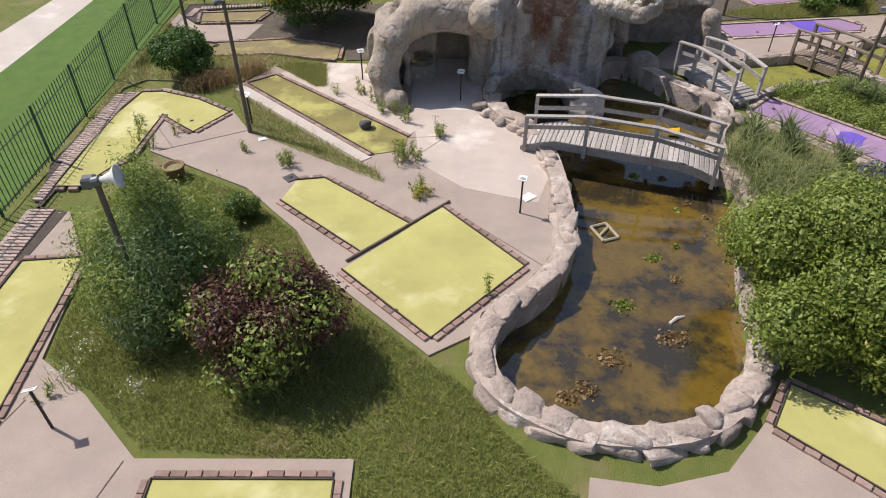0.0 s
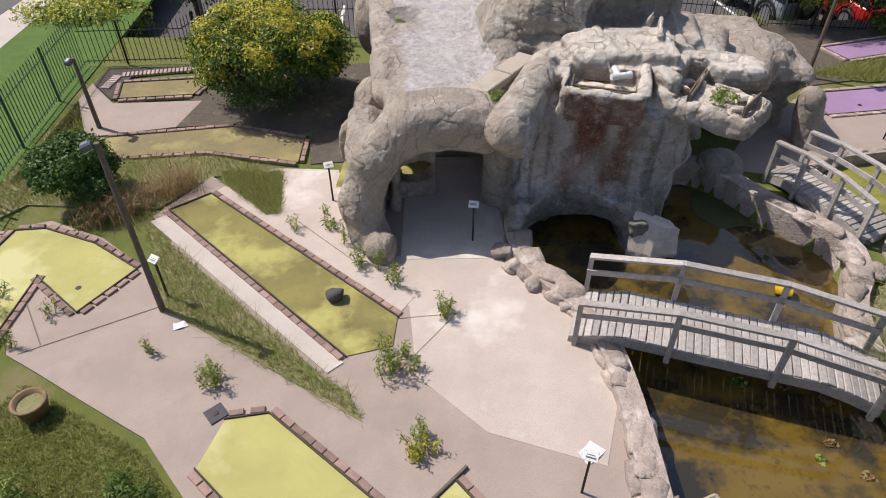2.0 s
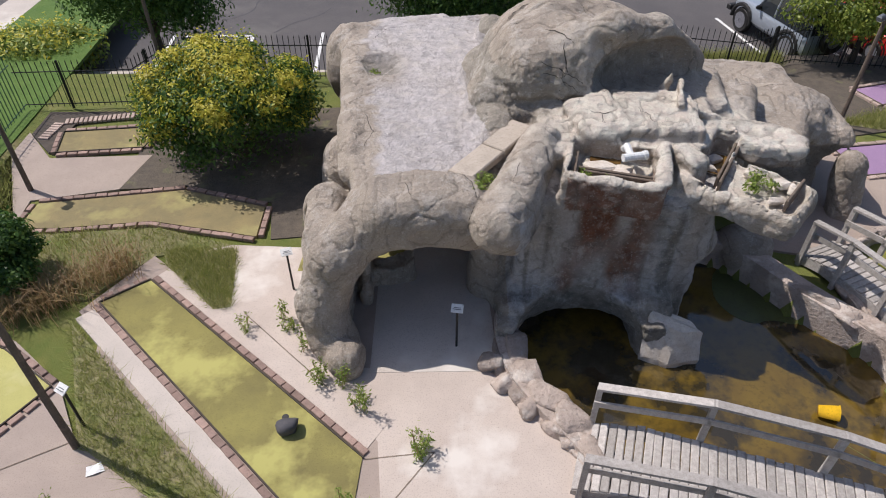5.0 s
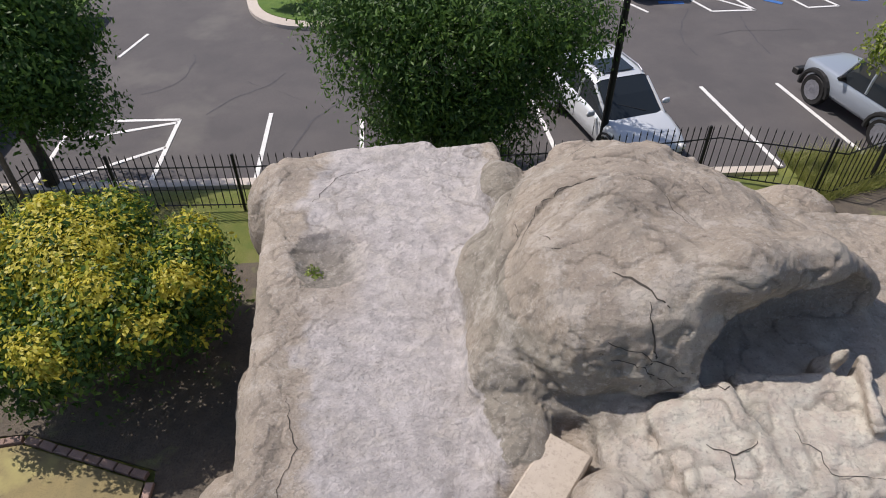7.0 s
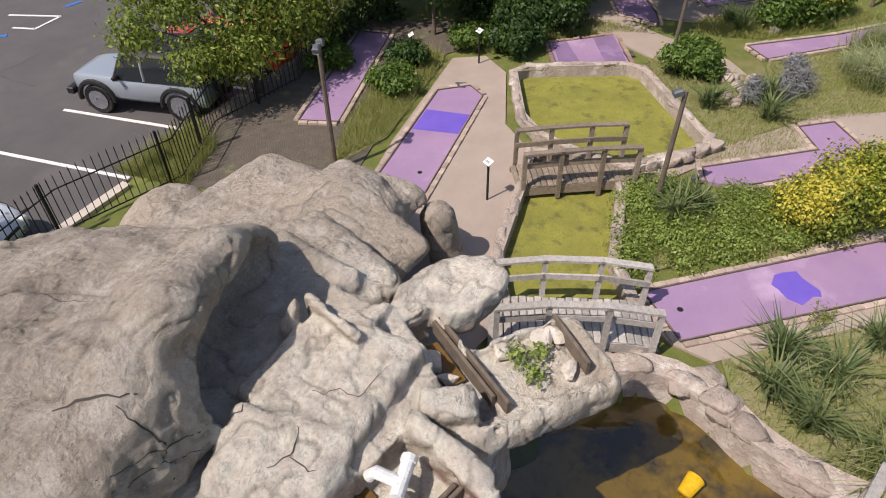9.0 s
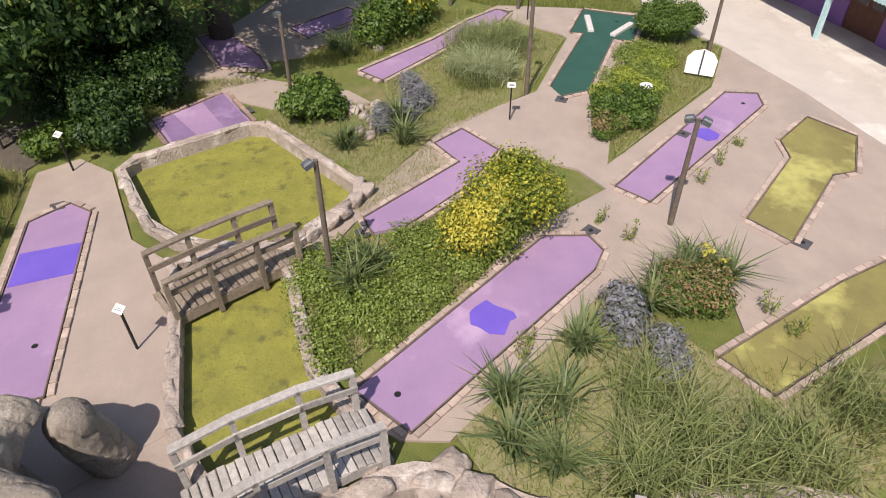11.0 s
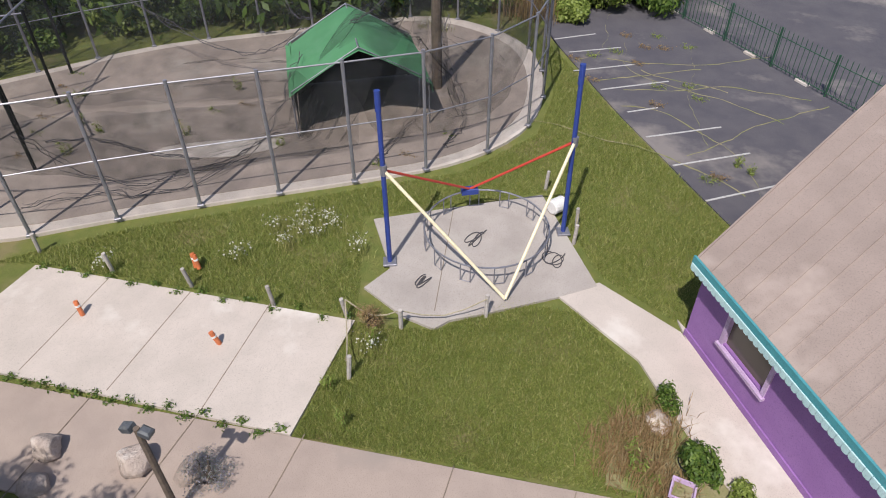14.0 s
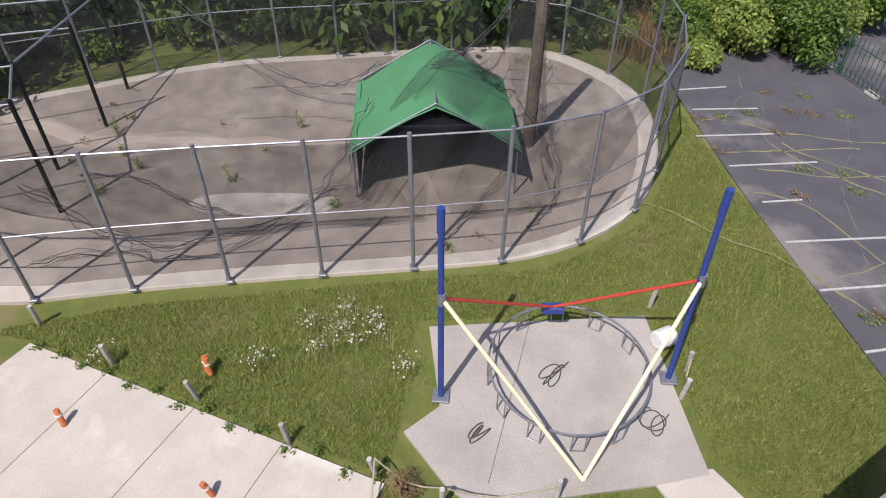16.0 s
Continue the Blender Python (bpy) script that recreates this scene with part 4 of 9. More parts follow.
def rock():
    step, lo, hi = 0.05, (-3.0, 16.8, -0.95), (10.0, 27.8, 4.75)
    ax = [np.arange(a, b, step, dtype=np.float32) for a, b in zip(lo, hi)]
    x, y, z = np.meshgrid(*ax, indexing="ij")
    d = rock_field(x, y, z)
    near = np.abs(d) < 0.3
    xn, yn, zn = x[near], y[near], z[near]
    del x, y, z
    flat = np.clip((1.0 - np.abs(xn + 0.2)) * 2, 0, 1) * (zn > 2.2) * (yn > 19)
    crisp = ((xn > 2.2) & (xn < 6.4) & (yn < 20.4) & (zn > 2.2)) | (flat > 0.4)
    rough = np.where(crisp, 0.4, 1.0)
    n1, n2, n3, n4 = (lattice_noise(xn, yn, zn, s, k) for s, k in ((0.9, 1), (1.9, 2), (3.7, 3), (7.0, 5)))
    # faceted slumps: folded noise leaves sharp creases between smooth bulges
    relief = rough * (0.05 * n1 + 0.05 * (np.abs(n2) - 0.22) + 0.03 * (np.abs(n3) - 0.22)) + 0.014 * (np.abs(n4) - 0.22)
    ragged = ((xn > 2.0) & (yn < 20.4) & (zn > 2.75)) | ((np.hypot(xn - 5.2, yn - 19.0) < 1.2) & (zn > 2.3))
    relief += ragged * 0.035 * n4
    d[near] += relief
    v, q = finer(*net_surface(d, lo, step))
    # the plaster's skin: ledges where coats of it end, lumps, pits and trowel grooves
    px_, py_, pz_ = v.T
    nrm = vertex_normals(v, q)
    smooth = np.clip((1.0 - np.abs(px_ + 0.1)) * 2, 0, 1) * (pz_ > 2.3) * (pz_ < 2.75) * (py_ > 19.2)
    coat = 3.2 * lattice_noise(px_, py_, pz_, 0.75, 40) + 0.7 * lattice_noise(px_, py_, pz_, 2.6, 41) + 0.25 * lattice_noise(px_, py_, pz_, 7.0, 44)
    ledge = np.clip((coat - np.floor(coat)) * 7, 0, 1)
    skin = 0.02 * (ledge - 0.9) * (1 - 0.6 * smooth) + 0.008 * np.abs(lattice_noise(px_, py_, pz_, 6.0, 42)) + 0.006 * lattice_noise(px_, py_, pz_, 11.0, 43)
    dirty = (pz_ > 2.7) * (pz_ < 3.7) * (py_ > 20.3) * (py_ < 21.3) * (px_ < 2.6)
    skin += (0.009 + 0.012 * dirty) * lattice_noise(px_, py_, pz_, 17.0, 45) * np.clip(0.55 + lattice_noise(px_, py_, pz_, 1.1, 46), 0, 1.2)
    skin -= 0.04 * np.clip(lattice_noise(px_, py_, pz_, 5.2, 47) - 0.62, 0, 1) * (1 - smooth)
    groove = np.clip(crease_lines(px_, py_, pz_), 0, 1)
    v = v + nrm * (skin - 0.035 * groove)[:, None]
    ob = mk("rock_mountain", (v, q), rock_mat(), smooth=True, label="sculpted concrete rock mountain with caves and a dry waterfall", category="artificial rock")
    # pigments: pale render on the plateau, rust where water ran, limewash on the lip
    px_, py_, pz_ = v[:, 0], v[:, 1], v[:, 2]
    wob = 0.42 * lattice_noise(px_, py_, pz_, 1.1, 9) + 0.27 * lattice_noise(px_, py_, pz_, 3.5, 10) + 0.17 * lattice_noise(px_, py_, pz_, 9.0, 14)
    east = np.interp(py_, (19.0, 19.6, 20.5, 21.0, 21.6, 22.0, 22.8, 24.0, 24.6, 26.0), (0.5, 0.85, 0.95, 0.8, 1.05, 0.8, 0.72, 1.2, 1.3, 1.2))
    west = np.interp(py_, (19.0, 20.5, 22.5, 24.0, 26.0), (-0.75, -0.9, -1.1, -1.25, -1.2))
    edge = np.minimum(px_ - west, east - px_ + 0.12)
    white = np.clip((np.minimum(edge, py_ - 19.2) + 0.55 * wob) * 6 + 0.3, 0, 1) * (pz_ > 2.25) * (pz_ < 2.8)
    pit = np.exp(-((px_ + 0.95) / 0.55) ** 4 - ((py_ - 23.1) / 0.85) ** 4)
    white *= 1 - 0.85 * pit
    level = np.clip(nrm[:, 2] * 2, 0, 1)
    lip = level * np.clip((1.72 - np.hypot(px_ - 4.0, (py_ - 19.3) * 1.25) * 0.62 + wob) * 1.6, 0, 1) * (pz_ > 2.5) * 0.9
    lip = np.maximum(lip, np.clip((0.9 - np.hypot(px_ - 5.5, py_ - 19.5) + 0.3 * wob) * 3, 0, 1) * (pz_ > 2.5) * np.maximum(level, pz_ > 2.75))
    streak = 0.5 + 0.5 * lattice_noise(px_, py_ * 0, pz_ * 0.10, 3.4, 11)
    rust = np.exp(-((px_ - 2.95 + 0.12 * wob) / 0.75) ** 6) * (py_ < 19.0) * np.clip((pz_ - 0.5 + 0.6 * wob) * 2.5, 0, 1) * (pz_ < 2.85) * np.clip(streak * 3.4 - 0.95, 0, 1)
    rust = np.maximum(rust, 0.85 * (py_ < 18.75) * (px_ > 2.2) * (px_ < 3.7) * (pz_ > 2.3) * (pz_ < 2.88) * (nrm[:, 2] < 0.5))
    fallen = (py_ < 19.3) * (px_ > 1.4) * (px_ < 5.5) * (pz_ < 2.6) * (1 - rust)
    grey = np.clip(fallen * (0.15 + 1.1 * streak), 0, 1)
    # dark brown tone: the fall's foot, thin streaks down its face, the pit's gravel
    dark_brown = np.clip((0.8 - pz_) * 2.2 + 2 * wob, 0, 1) * (py_ < 19.2) * (px_ > 1.2) * (px_ < 4.6) * 0.8
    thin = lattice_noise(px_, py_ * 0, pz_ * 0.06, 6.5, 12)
    dark_brown = np.maximum(dark_brown, fallen * np.clip(thin * 2.2 - 0.5, 0, 0.85) * np.clip((2.5 - pz_) * 2, 0, 1))
    # ledge feet and grooves get a darker colour, standing in for crease shade
    edge_shade = np.clip(1 - np.abs((coat - np.floor(coat)) * 7 - 0.3) * 1.2, 0, 1) * 0.5
    groove = np.maximum(0.6 * groove, edge_shade * (1 - 0.6 * smooth))
    # the weathered grey-green skirt where the dome meets the plateau
    skirt = np.clip(1.3 - np.abs(px_ - east - 0.25) * 2.2 + wob, 0, 1) * (pz_ > 2.6) * (pz_ < 3.5) * (py_ > 20.2) * 0.75
    face = np.clip((21.25 - py_ + 0.5 * wob) * 3, 0, 1) * (px_ > 1.2) * np.clip((3.0 - px_ + wob) * 2, 0, 1) * (py_ > 20.35) * np.clip((3.75 - pz_ + wob) * 2, 0, 1) * (pz_ > 2.7)
    skirt = np.maximum(skirt, 0.6 * face)
    dark_brown = np.maximum(dark_brown, np.clip(pit * 1.3, 0, 0.85) * (pz_ < 2.53) * (pz_ > 2.2))
    for key, value in (("skirt", skirt), ("groove", groove), ("lip", lip), ("white", white), ("rust", rust), ("grey", grey), ("dark_brown", dark_brown)):
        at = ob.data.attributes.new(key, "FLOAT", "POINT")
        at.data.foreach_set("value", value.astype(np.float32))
    rock_cracks(ob)


def crease_lines(x, y, z):
    """Curved grooves that a trowel left round the dome: 1 on a line, 0 away from it."""
    r = np.hypot(x - 2.2, y - 21.85) + 0.07 * lattice_noise(x, y, z, 1.3, 21)
    a = np.degrees(np.arctan2(y - 21.85, x - 2.2))
    out = 0
    for radius, a0, a1, wide in ((1.08, 12, 172, 0.03), (0.62, 40, 110, 0.025), (1.66, 35, 95, 0.028), (2.35, 40, 65, 0.025)):
        out = out + np.exp(-((r - radius) / wide) ** 2) * np.clip((a - a0) / 12, 0, 1) * np.clip((a1 - a) / 12, 0, 1)
    return out * (z > 2.95) * (y > 21.2)


def rock_cracks(ob):
    """Thin dark cracks that follow the rock's skin, each a narrow strip of its own."""
    me = ob.data
    skin = BVHTree.FromPolygons([p.co[:] for p in me.vertices], [tuple(p.vertices) for p in me.polygons])
    rg = random.Random(17)
    for ends, wide in ((((2.36, 20.95, 4.1), (2.42, 20.8, 3.6), (2.35, 20.75, 3.1)), 0.016), (((1.95, 20.9, 3.75), (2.4, 20.75, 3.6), (2.9, 20.8, 3.3)), 0.012), (((1.9, 20.9, 3.6), (2.35, 20.7, 3.5), (2.75, 20.75, 3.2)), 0.01),
                       (((2.1, 21.4, 4.1), (2.3, 21.2, 4.15), (2.55, 21.0, 4.0)), 0.02), (((2.85, 20.75, 3.2), (3.1, 20.6, 3.35), (3.3, 20.7, 3.2)), 0.012), (((2.75, 20.05, 3.35), (3.0, 19.95, 3.4), (3.2, 20.1, 3.4)), 0.012), (((2.95, 19.98, 3.35), (2.9, 19.7, 3.35)), 0.01),
                       (((1.18, 22.1, 3.7), (1.3, 22.45, 3.8), (1.55, 22.72, 3.9), (1.9, 22.9, 3.95), (2.25, 22.95, 4.0), (2.65, 22.85, 4.0), (2.95, 22.6, 4.0), (3.15, 22.2, 4.1)), 0.012), (((2.4, 23.7, 3.8), (2.9, 23.45, 3.8), (3.3, 23.1, 3.8), (3.5, 22.7, 3.9)), 0.01), (((1.3, 24.1, 3.2), (1.2, 23.7, 3.1)), 0.012),
                       (((0.6, 18.9, 2.9), (0.75, 18.5, 2.8), (0.7, 18.1, 2.4)), 0.012), (((-0.3, 18.6, 2.9), (-0.2, 18.3, 2.8)), 0.01), (((-1.2, 24.6, 2.6), (-0.9, 25.2, 2.6), (-0.4, 25.4, 2.6)), 0.012), (((-1.1, 21.2, 2.6), (-0.95, 20.6, 2.6), (-1.05, 20.1, 2.6)), 0.012),
                       (((3.4, 23.5, 3.9), (3.9, 23.0, 3.8), (4.2, 22.8, 3.6)), 0.012), (((2.0, 24.2, 3.6), (2.6, 24.6, 3.6), (3.3, 24.6, 3.4)), 0.012), (((6.2, 22.6, 2.3), (6.9, 22.9, 2.3), (7.6, 22.7, 2.2)), 0.012), (((5.9, 24.0, 2.3), (6.6, 23.6, 2.3)), 0.01), (((1.15, 22.2, 3.3), (1.4, 22.5, 3.6), (1.5, 22.9, 3.5)), 0.01),
                       (((1.6, 22.0, 3.9), (1.75, 21.8, 3.9), (1.9, 21.85, 3.95)), 0.01), (((1.3, 23.3, 3.3), (1.5, 23.7, 3.3)), 0.01), (((3.6, 20.2, 3.3), (3.8, 19.8, 3.3), (4.2, 19.7, 3.2)), 0.01), (((1.5, 18.9, 3.1), (1.35, 18.5, 2.95)), 0.008)):
        pts = []
        for p, q in zip(ends, ends[1:]):
            n = max(2, int((Vector(q) - Vector(p)).length / 0.06))
            pts += [Vector(p).lerp(Vector(q), k / n) for k in range(n)]
        pts.append(Vector(ends[-1]))
        v, f, last = [], [], None
        for k, p in enumerate(pts):
            at, nrm, _, _ = skin.find_nearest(p + Vector((rg.uniform(-.02, .02), rg.uniform(-.02, .02), rg.uniform(-.02, .02))))
            run = (pts[min(k + 1, len(pts) - 1)] - pts[max(k - 1, 0)]).normalized()
            side = nrm.cross(run).normalized() * 0.55 * wide * (0.35 + 0.65 * math.sin(math.pi * (k + 0.6) / (len(pts) + 0.2))) * rg.uniform(0.6, 1.2)
            v += [tuple(at + nrm * 0.006 - side), tuple(at + nrm * 0.006 + side)]
            if k:
                f.append((2 * k - 2, 2 * k - 1, 2 * k + 1, 2 * k))
        mk("crack", (v, f), "crack", ob, label="narrow dark crack")


def rock_mat():
    m = mat("sculpted_rock", (0.47, 0.395, 0.32), (0.385, 0.322, 0.262), 1.1, 0.92, 0.7, 34, patch=(0.33, 0.285, 0.235), patch_scale=0.8, patch_at=0.56, dist=0.012)
    nt = m.node_tree
    n, link = nt.nodes, nt.links.new
    bsdf = n["Principled BSDF"]
    col = bsdf.inputs["Base Color"].links[0].from_socket
    g = n.new("ShaderNodeNewGeometry")

    def noise_at(scale, detail, rough=0.6):
        t = n.new("ShaderNodeTexNoise")
        t.inputs["Scale"].default_value, t.inputs["Detail"].default_value, t.inputs["Roughness"].default_value = scale, detail, rough
        link(g.outputs["Position"], t.inputs["Vector"])
        return t.outputs[0]

    def span(src, lo, hi, a=0.0, b=1.0):
        r = n.new("ShaderNodeMapRange")
        for k, val in enumerate((lo, hi, a, b)):
            r.inputs[k + 1].default_value = val
        link(src, r.inputs[0])
        return r.outputs[0]

    def mix(fac, c1, c2):
        x = n.new("ShaderNodeMix")
        x.data_type = "RGBA"
        link(fac, x.inputs[0])
        for sock, c in ((6, c1), (7, c2)):
            if isinstance(c, tuple):
                x.inputs[sock].default_value = (*c, 1)
            else:
                link(c, x.inputs[sock])
        return x.outputs[2]

    speck = noise_at(5.0, 8.0, 0.72)
    for key, c, soft in (("grey", (0.50, 0.49, 0.495), 0.3), ("dark_brown", (0.20, 0.18, 0.145), 0.3), ("skirt", (0.29, 0.265, 0.22), 0.2), ("rust", (0.19, 0.075, 0.04), 0.3), ("lip", (0.80, 0.69, 0.59), 0.15), ("white", (0.55, 0.505, 0.49), 0.2), ("groove", (0.15, 0.13, 0.105), 0.2)):
        at = n.new("ShaderNodeAttribute")
        at.attribute_name = key
        two = mix(span(speck, 0.40, 0.60), tuple(k * (1 - soft) for k in c), tuple(min(k * (1 + soft * 0.6), 0.8) for k in c))
        col = mix(at.outputs["Fac"], col, two)
    # darker blotches at random, pale scuffs, pits and chips
    col = mix(span(noise_at(1.3, 9.0, 0.72), 0.50, 0.66, 0.0, 0.4), col, (0.33, 0.285, 0.235))
    col = mix(span(noise_at(2.1, 9.0, 0.75), 0.52, 0.62, 0.0, 0.5), col, (0.64, 0.58, 0.52))
    col = mix(span(noise_at(8.0, 7.0, 0.8), 0.55, 0.66, 0.0, 0.35), col, (0.24, 0.20, 0.165))
    col = mix(span(noise_at(27.0, 4.0, 0.8), 0.56, 0.64, 0.0, 0.34), col, (0.17, 0.14, 0.11))
    col = mix(span(noise_at(19.0, 5.0, 0.8), 0.56, 0.64, 0.0, 0.34), col, (0.74, 0.68, 0.61))
    link(col, bsdf.inputs["Base Color"])
    chips = n.new("ShaderNodeTexVoronoi")
    chips.inputs["Scale"].default_value = 9.0
    link(g.outputs["Position"], chips.inputs["Vector"])
    height = n.new("ShaderNodeMath")
    height.operation = "ADD"
    link(noise_at(11.0, 9.0, 0.75), height.inputs[0])
    link(span(chips.outputs["Distance"], 0.0, 0.35, -0.12, 0.0), height.inputs[1])
    bump = bsdf.inputs["Normal"].links[0].from_node
    second = n.new("ShaderNodeBump")
    second.inputs["Strength"].default_value, second.inputs["Distance"].default_value = 1.0, 0.075
    link(height.outputs[0], second.inputs["Height"])
    link(bump.outputs[0], second.inputs["Normal"])
    link(second.outputs[0], bsdf.inputs["Normal"])
    return m


rock()
slab("pavement_cave_floor", [(-0.95, 17.2), (1.2, 17.2), (1.05, 20.9), (-0.9, 20.9)], 0.033, "pale", "pale swept concrete floor inside the cave")
slab("pavement_rock", [(6.5, 20.3), (8.4, 22.9), (9.3, 22.6), (9.2, 20.6), (8.0, 19.9), (7.2, 20.1)], 0.014, "concrete", "shaded concrete under the rock overhang")
slab("lane_mat_tunnel", [(-2.5, 19.7), (-0.35, 19.72), (-0.3, 20.8), (-2.4, 20.85)], 0.034, "olive_felt", "weathered yellow lane end inside the rock tunnel", "golf lane", 0.05)

# ---- golf lanes ----
BRICK = {}


def kerb_brick(size):
    if size not in BRICK:
        me = bpy.data.meshes.new("brick")
        v, f = box(*size, bevel=0.008)
        me.from_pydata(v, [], f)
        BRICK[size] = me
    return BRICK[size]


def lane(name, outline, felt, label, bare=(), brick="brick", pitch=0.235, size=(0.225, 0.11, 0.075), edge=True, top=0.04, group=""):
    """A putting lane: a felt carpet in a dark timber edge, kerb bricks outside it. bare: sides with no kerb."""
    n = len(outline)
    area = sum(outline[i][0] * outline[(i + 1) % n][1] - outline[(i + 1) % n][0] * outline[i][1] for i in range(n))
    if area < 0:
        outline, bare = outline[::-1], tuple((n - 2 - k) % n for k in bare)
    ob = thing(name, (0, 0, 0), label=label, category="golf lane", group=group)
    mk("carpet", prism(outline, -0.05, top), felt, ob)
    rg = random.Random(len(outline) + int(outline[0][0] * 10))
    for k in range(n):
        if k in bare:
            continue
        (x0, y0), (x1, y1) = outline[k], outline[(k + 1) % n]
        d, a = math.dist((x0, y0), (x1, y1)), math.atan2(y1 - y0, x1 - x0)
        ox, oy = math.sin(a), -math.cos(a)
        if edge:
            mk("edge_board", moved(box(d + 0.03, 0.024, 0.12), (x0 + x1) / 2 + ox * .012, (y0 + y1) / 2 + oy * .012, -0.05, math.degrees(a)), "timber_edge" if brick == "brick" else "pole_wood", ob)
        if not brick:
            continue
        off = 0.04 + size[1] / 2
        me = kerb_brick(size)
        for i in range(max(1, int(d / pitch))):
            t = (i + 0.5) * d / max(1, int(d / pitch))
            o = new("brick", me)
            if not me.materials:
                me.materials.append(M["brick"])
            o.parent = ob
            o.matrix_basis = pose(x0 + math.cos(a) * t + ox * off, y0 + math.sin(a) * t + oy * off, -0.01 + rg.uniform(-.008, .008), rg.uniform(-2, 2), rg.uniform(-2, 2), math.degrees(a) + rg.uniform(-2.5, 2.5))
            if brick != "brick":
                o.material_slots[0].link = "OBJECT"
                o.material_slots[0].material = M[brick]
    return ob


def tee(x, y, rz=0, size=0.3):
    """A dark rubber tee mat at a lane's start."""
    ob = thing("tee_mat", (x, y, 0.02), rz, label="small square dark rubber tee mat", category="tee mat", group="tee mats")
    mk("mat", box(size, size, 0.025, bevel=0.008), "slate", ob)
    mk("ball_dish", moved(spin([(0.045, 0), (0.045, 0.008), (0.03, 0.01)], 10), 0, 0, 0.025), "black", ob)


def hole(x, y, z=0.041):
    ob = thing("golf_hole", (x, y, z), label="flat black disc for the shaded cup in the lane", category="golf hole", group="golf holes")
    # flat black disc on the felt; the cup's inner shade is painted
    mk("cup", spin([(0.055, 0), (0.055, 0.003), (0.042, 0.004)], 12), "black", ob)


# yellow lanes, west
lane("golf_lane", [(-3.78, 12.66), (-1.72, 10.76), (-0.74, 11.74), (-2.9, 13.6), (-3.55, 13.5)], "yellow_felt", "bright yellow felt lane with brick kerbs", bare=(1, 4))
lane("golf_lane", [(-2.05, 10.2), (-0.22, 8.31), (1.67, 10.32), (-0.03, 12.4)], "yellow_felt", "wide square yellow felt lane in dark boards", bare=(3,))
lane("golf_lane", [(-5.98, 18.9), (-1.8, 14.74), (-1.02, 14.95), (-0.96, 15.62), (-5.25, 19.48)], "olive_felt", "long weathered yellow lane with a black rock on it", bare=(1, 2))
lane("golf_lane", [(-8.65, 13.2), (-8.0, 14.7), (-7.92, 16.85), (-6.77, 15.87), (-6.08, 17.0), (-7.2, 17.8), (-8.4, 18.3), (-9.0, 18.25), (-9.3, 16.6), (-9.3, 13.2)], "yellow_felt", "angled yellow felt lane beside a brick walk", brick="brick")
lane("golf_lane", [(-8.7, 10.42), (-7.5, 10.55), (-7.2, 6.5), (-7.6, 4.2), (-8.8, 4.2)], "yellow_felt", "yellow felt lane beside the green fence")
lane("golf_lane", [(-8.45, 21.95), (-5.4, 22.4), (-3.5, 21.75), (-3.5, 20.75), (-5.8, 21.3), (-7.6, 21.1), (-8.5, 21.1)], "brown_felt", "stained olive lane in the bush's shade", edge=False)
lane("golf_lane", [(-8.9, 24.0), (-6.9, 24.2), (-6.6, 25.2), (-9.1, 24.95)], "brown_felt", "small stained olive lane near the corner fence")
lane("golf_lane", [(-4.3, 5.43), (-4.25, 2.6), (-1.6, 2.6), (-1.62, 5.43)], "yellow_felt", "yellow felt tee lane with a brick kerb")
lane("golf_lane", [(5.3, 6.4), (5.9, 7.25), (8.6, 5.3), (7.8, 4.0)], "yellow_felt", "yellow felt lane beside the pond wall")
for (x0, y0), (x1, y1) in (((-2.0, 10.45), (0.15, 12.62)),):
    bd = thing("lane_divider", ((x0 + x1) / 2, (y0 + y1) / 2, 0.0), math.degrees(math.atan2(y1 - y0, x1 - x0)), label="dark weathered timber board between two yellow lanes", category="board")
    mk("board", box(math.dist((x0, y0), (x1, y1)), 0.05, 0.085, bevel=0.01), "pole_wood", bd)
# purple lanes, east
PURPLE = "faded purple felt lane with worn kerbs"
lane("golf_lane", [(10.1, 22.7), (14.9, 23.35), (15.25, 23.85), (14.68, 24.5), (9.9, 23.85)], "purple_felt", "purple felt lane with a violet band", edge=True, brick="pale_brick")
lane("golf_lane", [(12.25, 26.0), (17.2, 27.4), (17.0, 28.3), (11.9, 26.9)], "purple_felt", "purple lane in the trees' deep shade", brick="pale_brick")
lane("golf_lane", [(17.25, 22.1), (18.25, 20.4), (19.95, 21.3), (18.6, 22.85)], "purple_felt", "short wide purple lane at the tree's edge", edge=False)
lane("golf_lane", [(13.5, 17.55), (13.6, 16.9), (14.9, 15.4), (16.2, 14.55), (17.25, 15.25), (16.68, 15.97), (15.8, 15.5), (14.0, 17.7)], "purple_felt", "crooked purple felt lane by a golden bush", bare=(0,), brick="pale_brick")
lane("golf_lane", [(8.8, 17.15), (11.9, 13.5), (12.4, 13.2), (12.85, 13.35), (12.95, 14.2), (9.65, 17.95)], "purple_felt", "long purple felt lane with a violet patch", brick="pale_brick")
lane("golf_lane", [(13.8, 11.75), (17.45, 7.45), (18.05, 7.3), (18.22, 8.1), (14.42, 12.28)], "purple_felt", PURPLE, brick="pale_brick")
lane("golf_lane", [(12.2, 9.5), (14.25, 7.45), (14.3, 6.9), (15.7, 6.0), (16.7, 6.65), (15.75, 7.85), (15.0, 8.0), (13.0, 10.0)], "olive_felt", "yellow lane beside the plaza", brick="pale_brick")
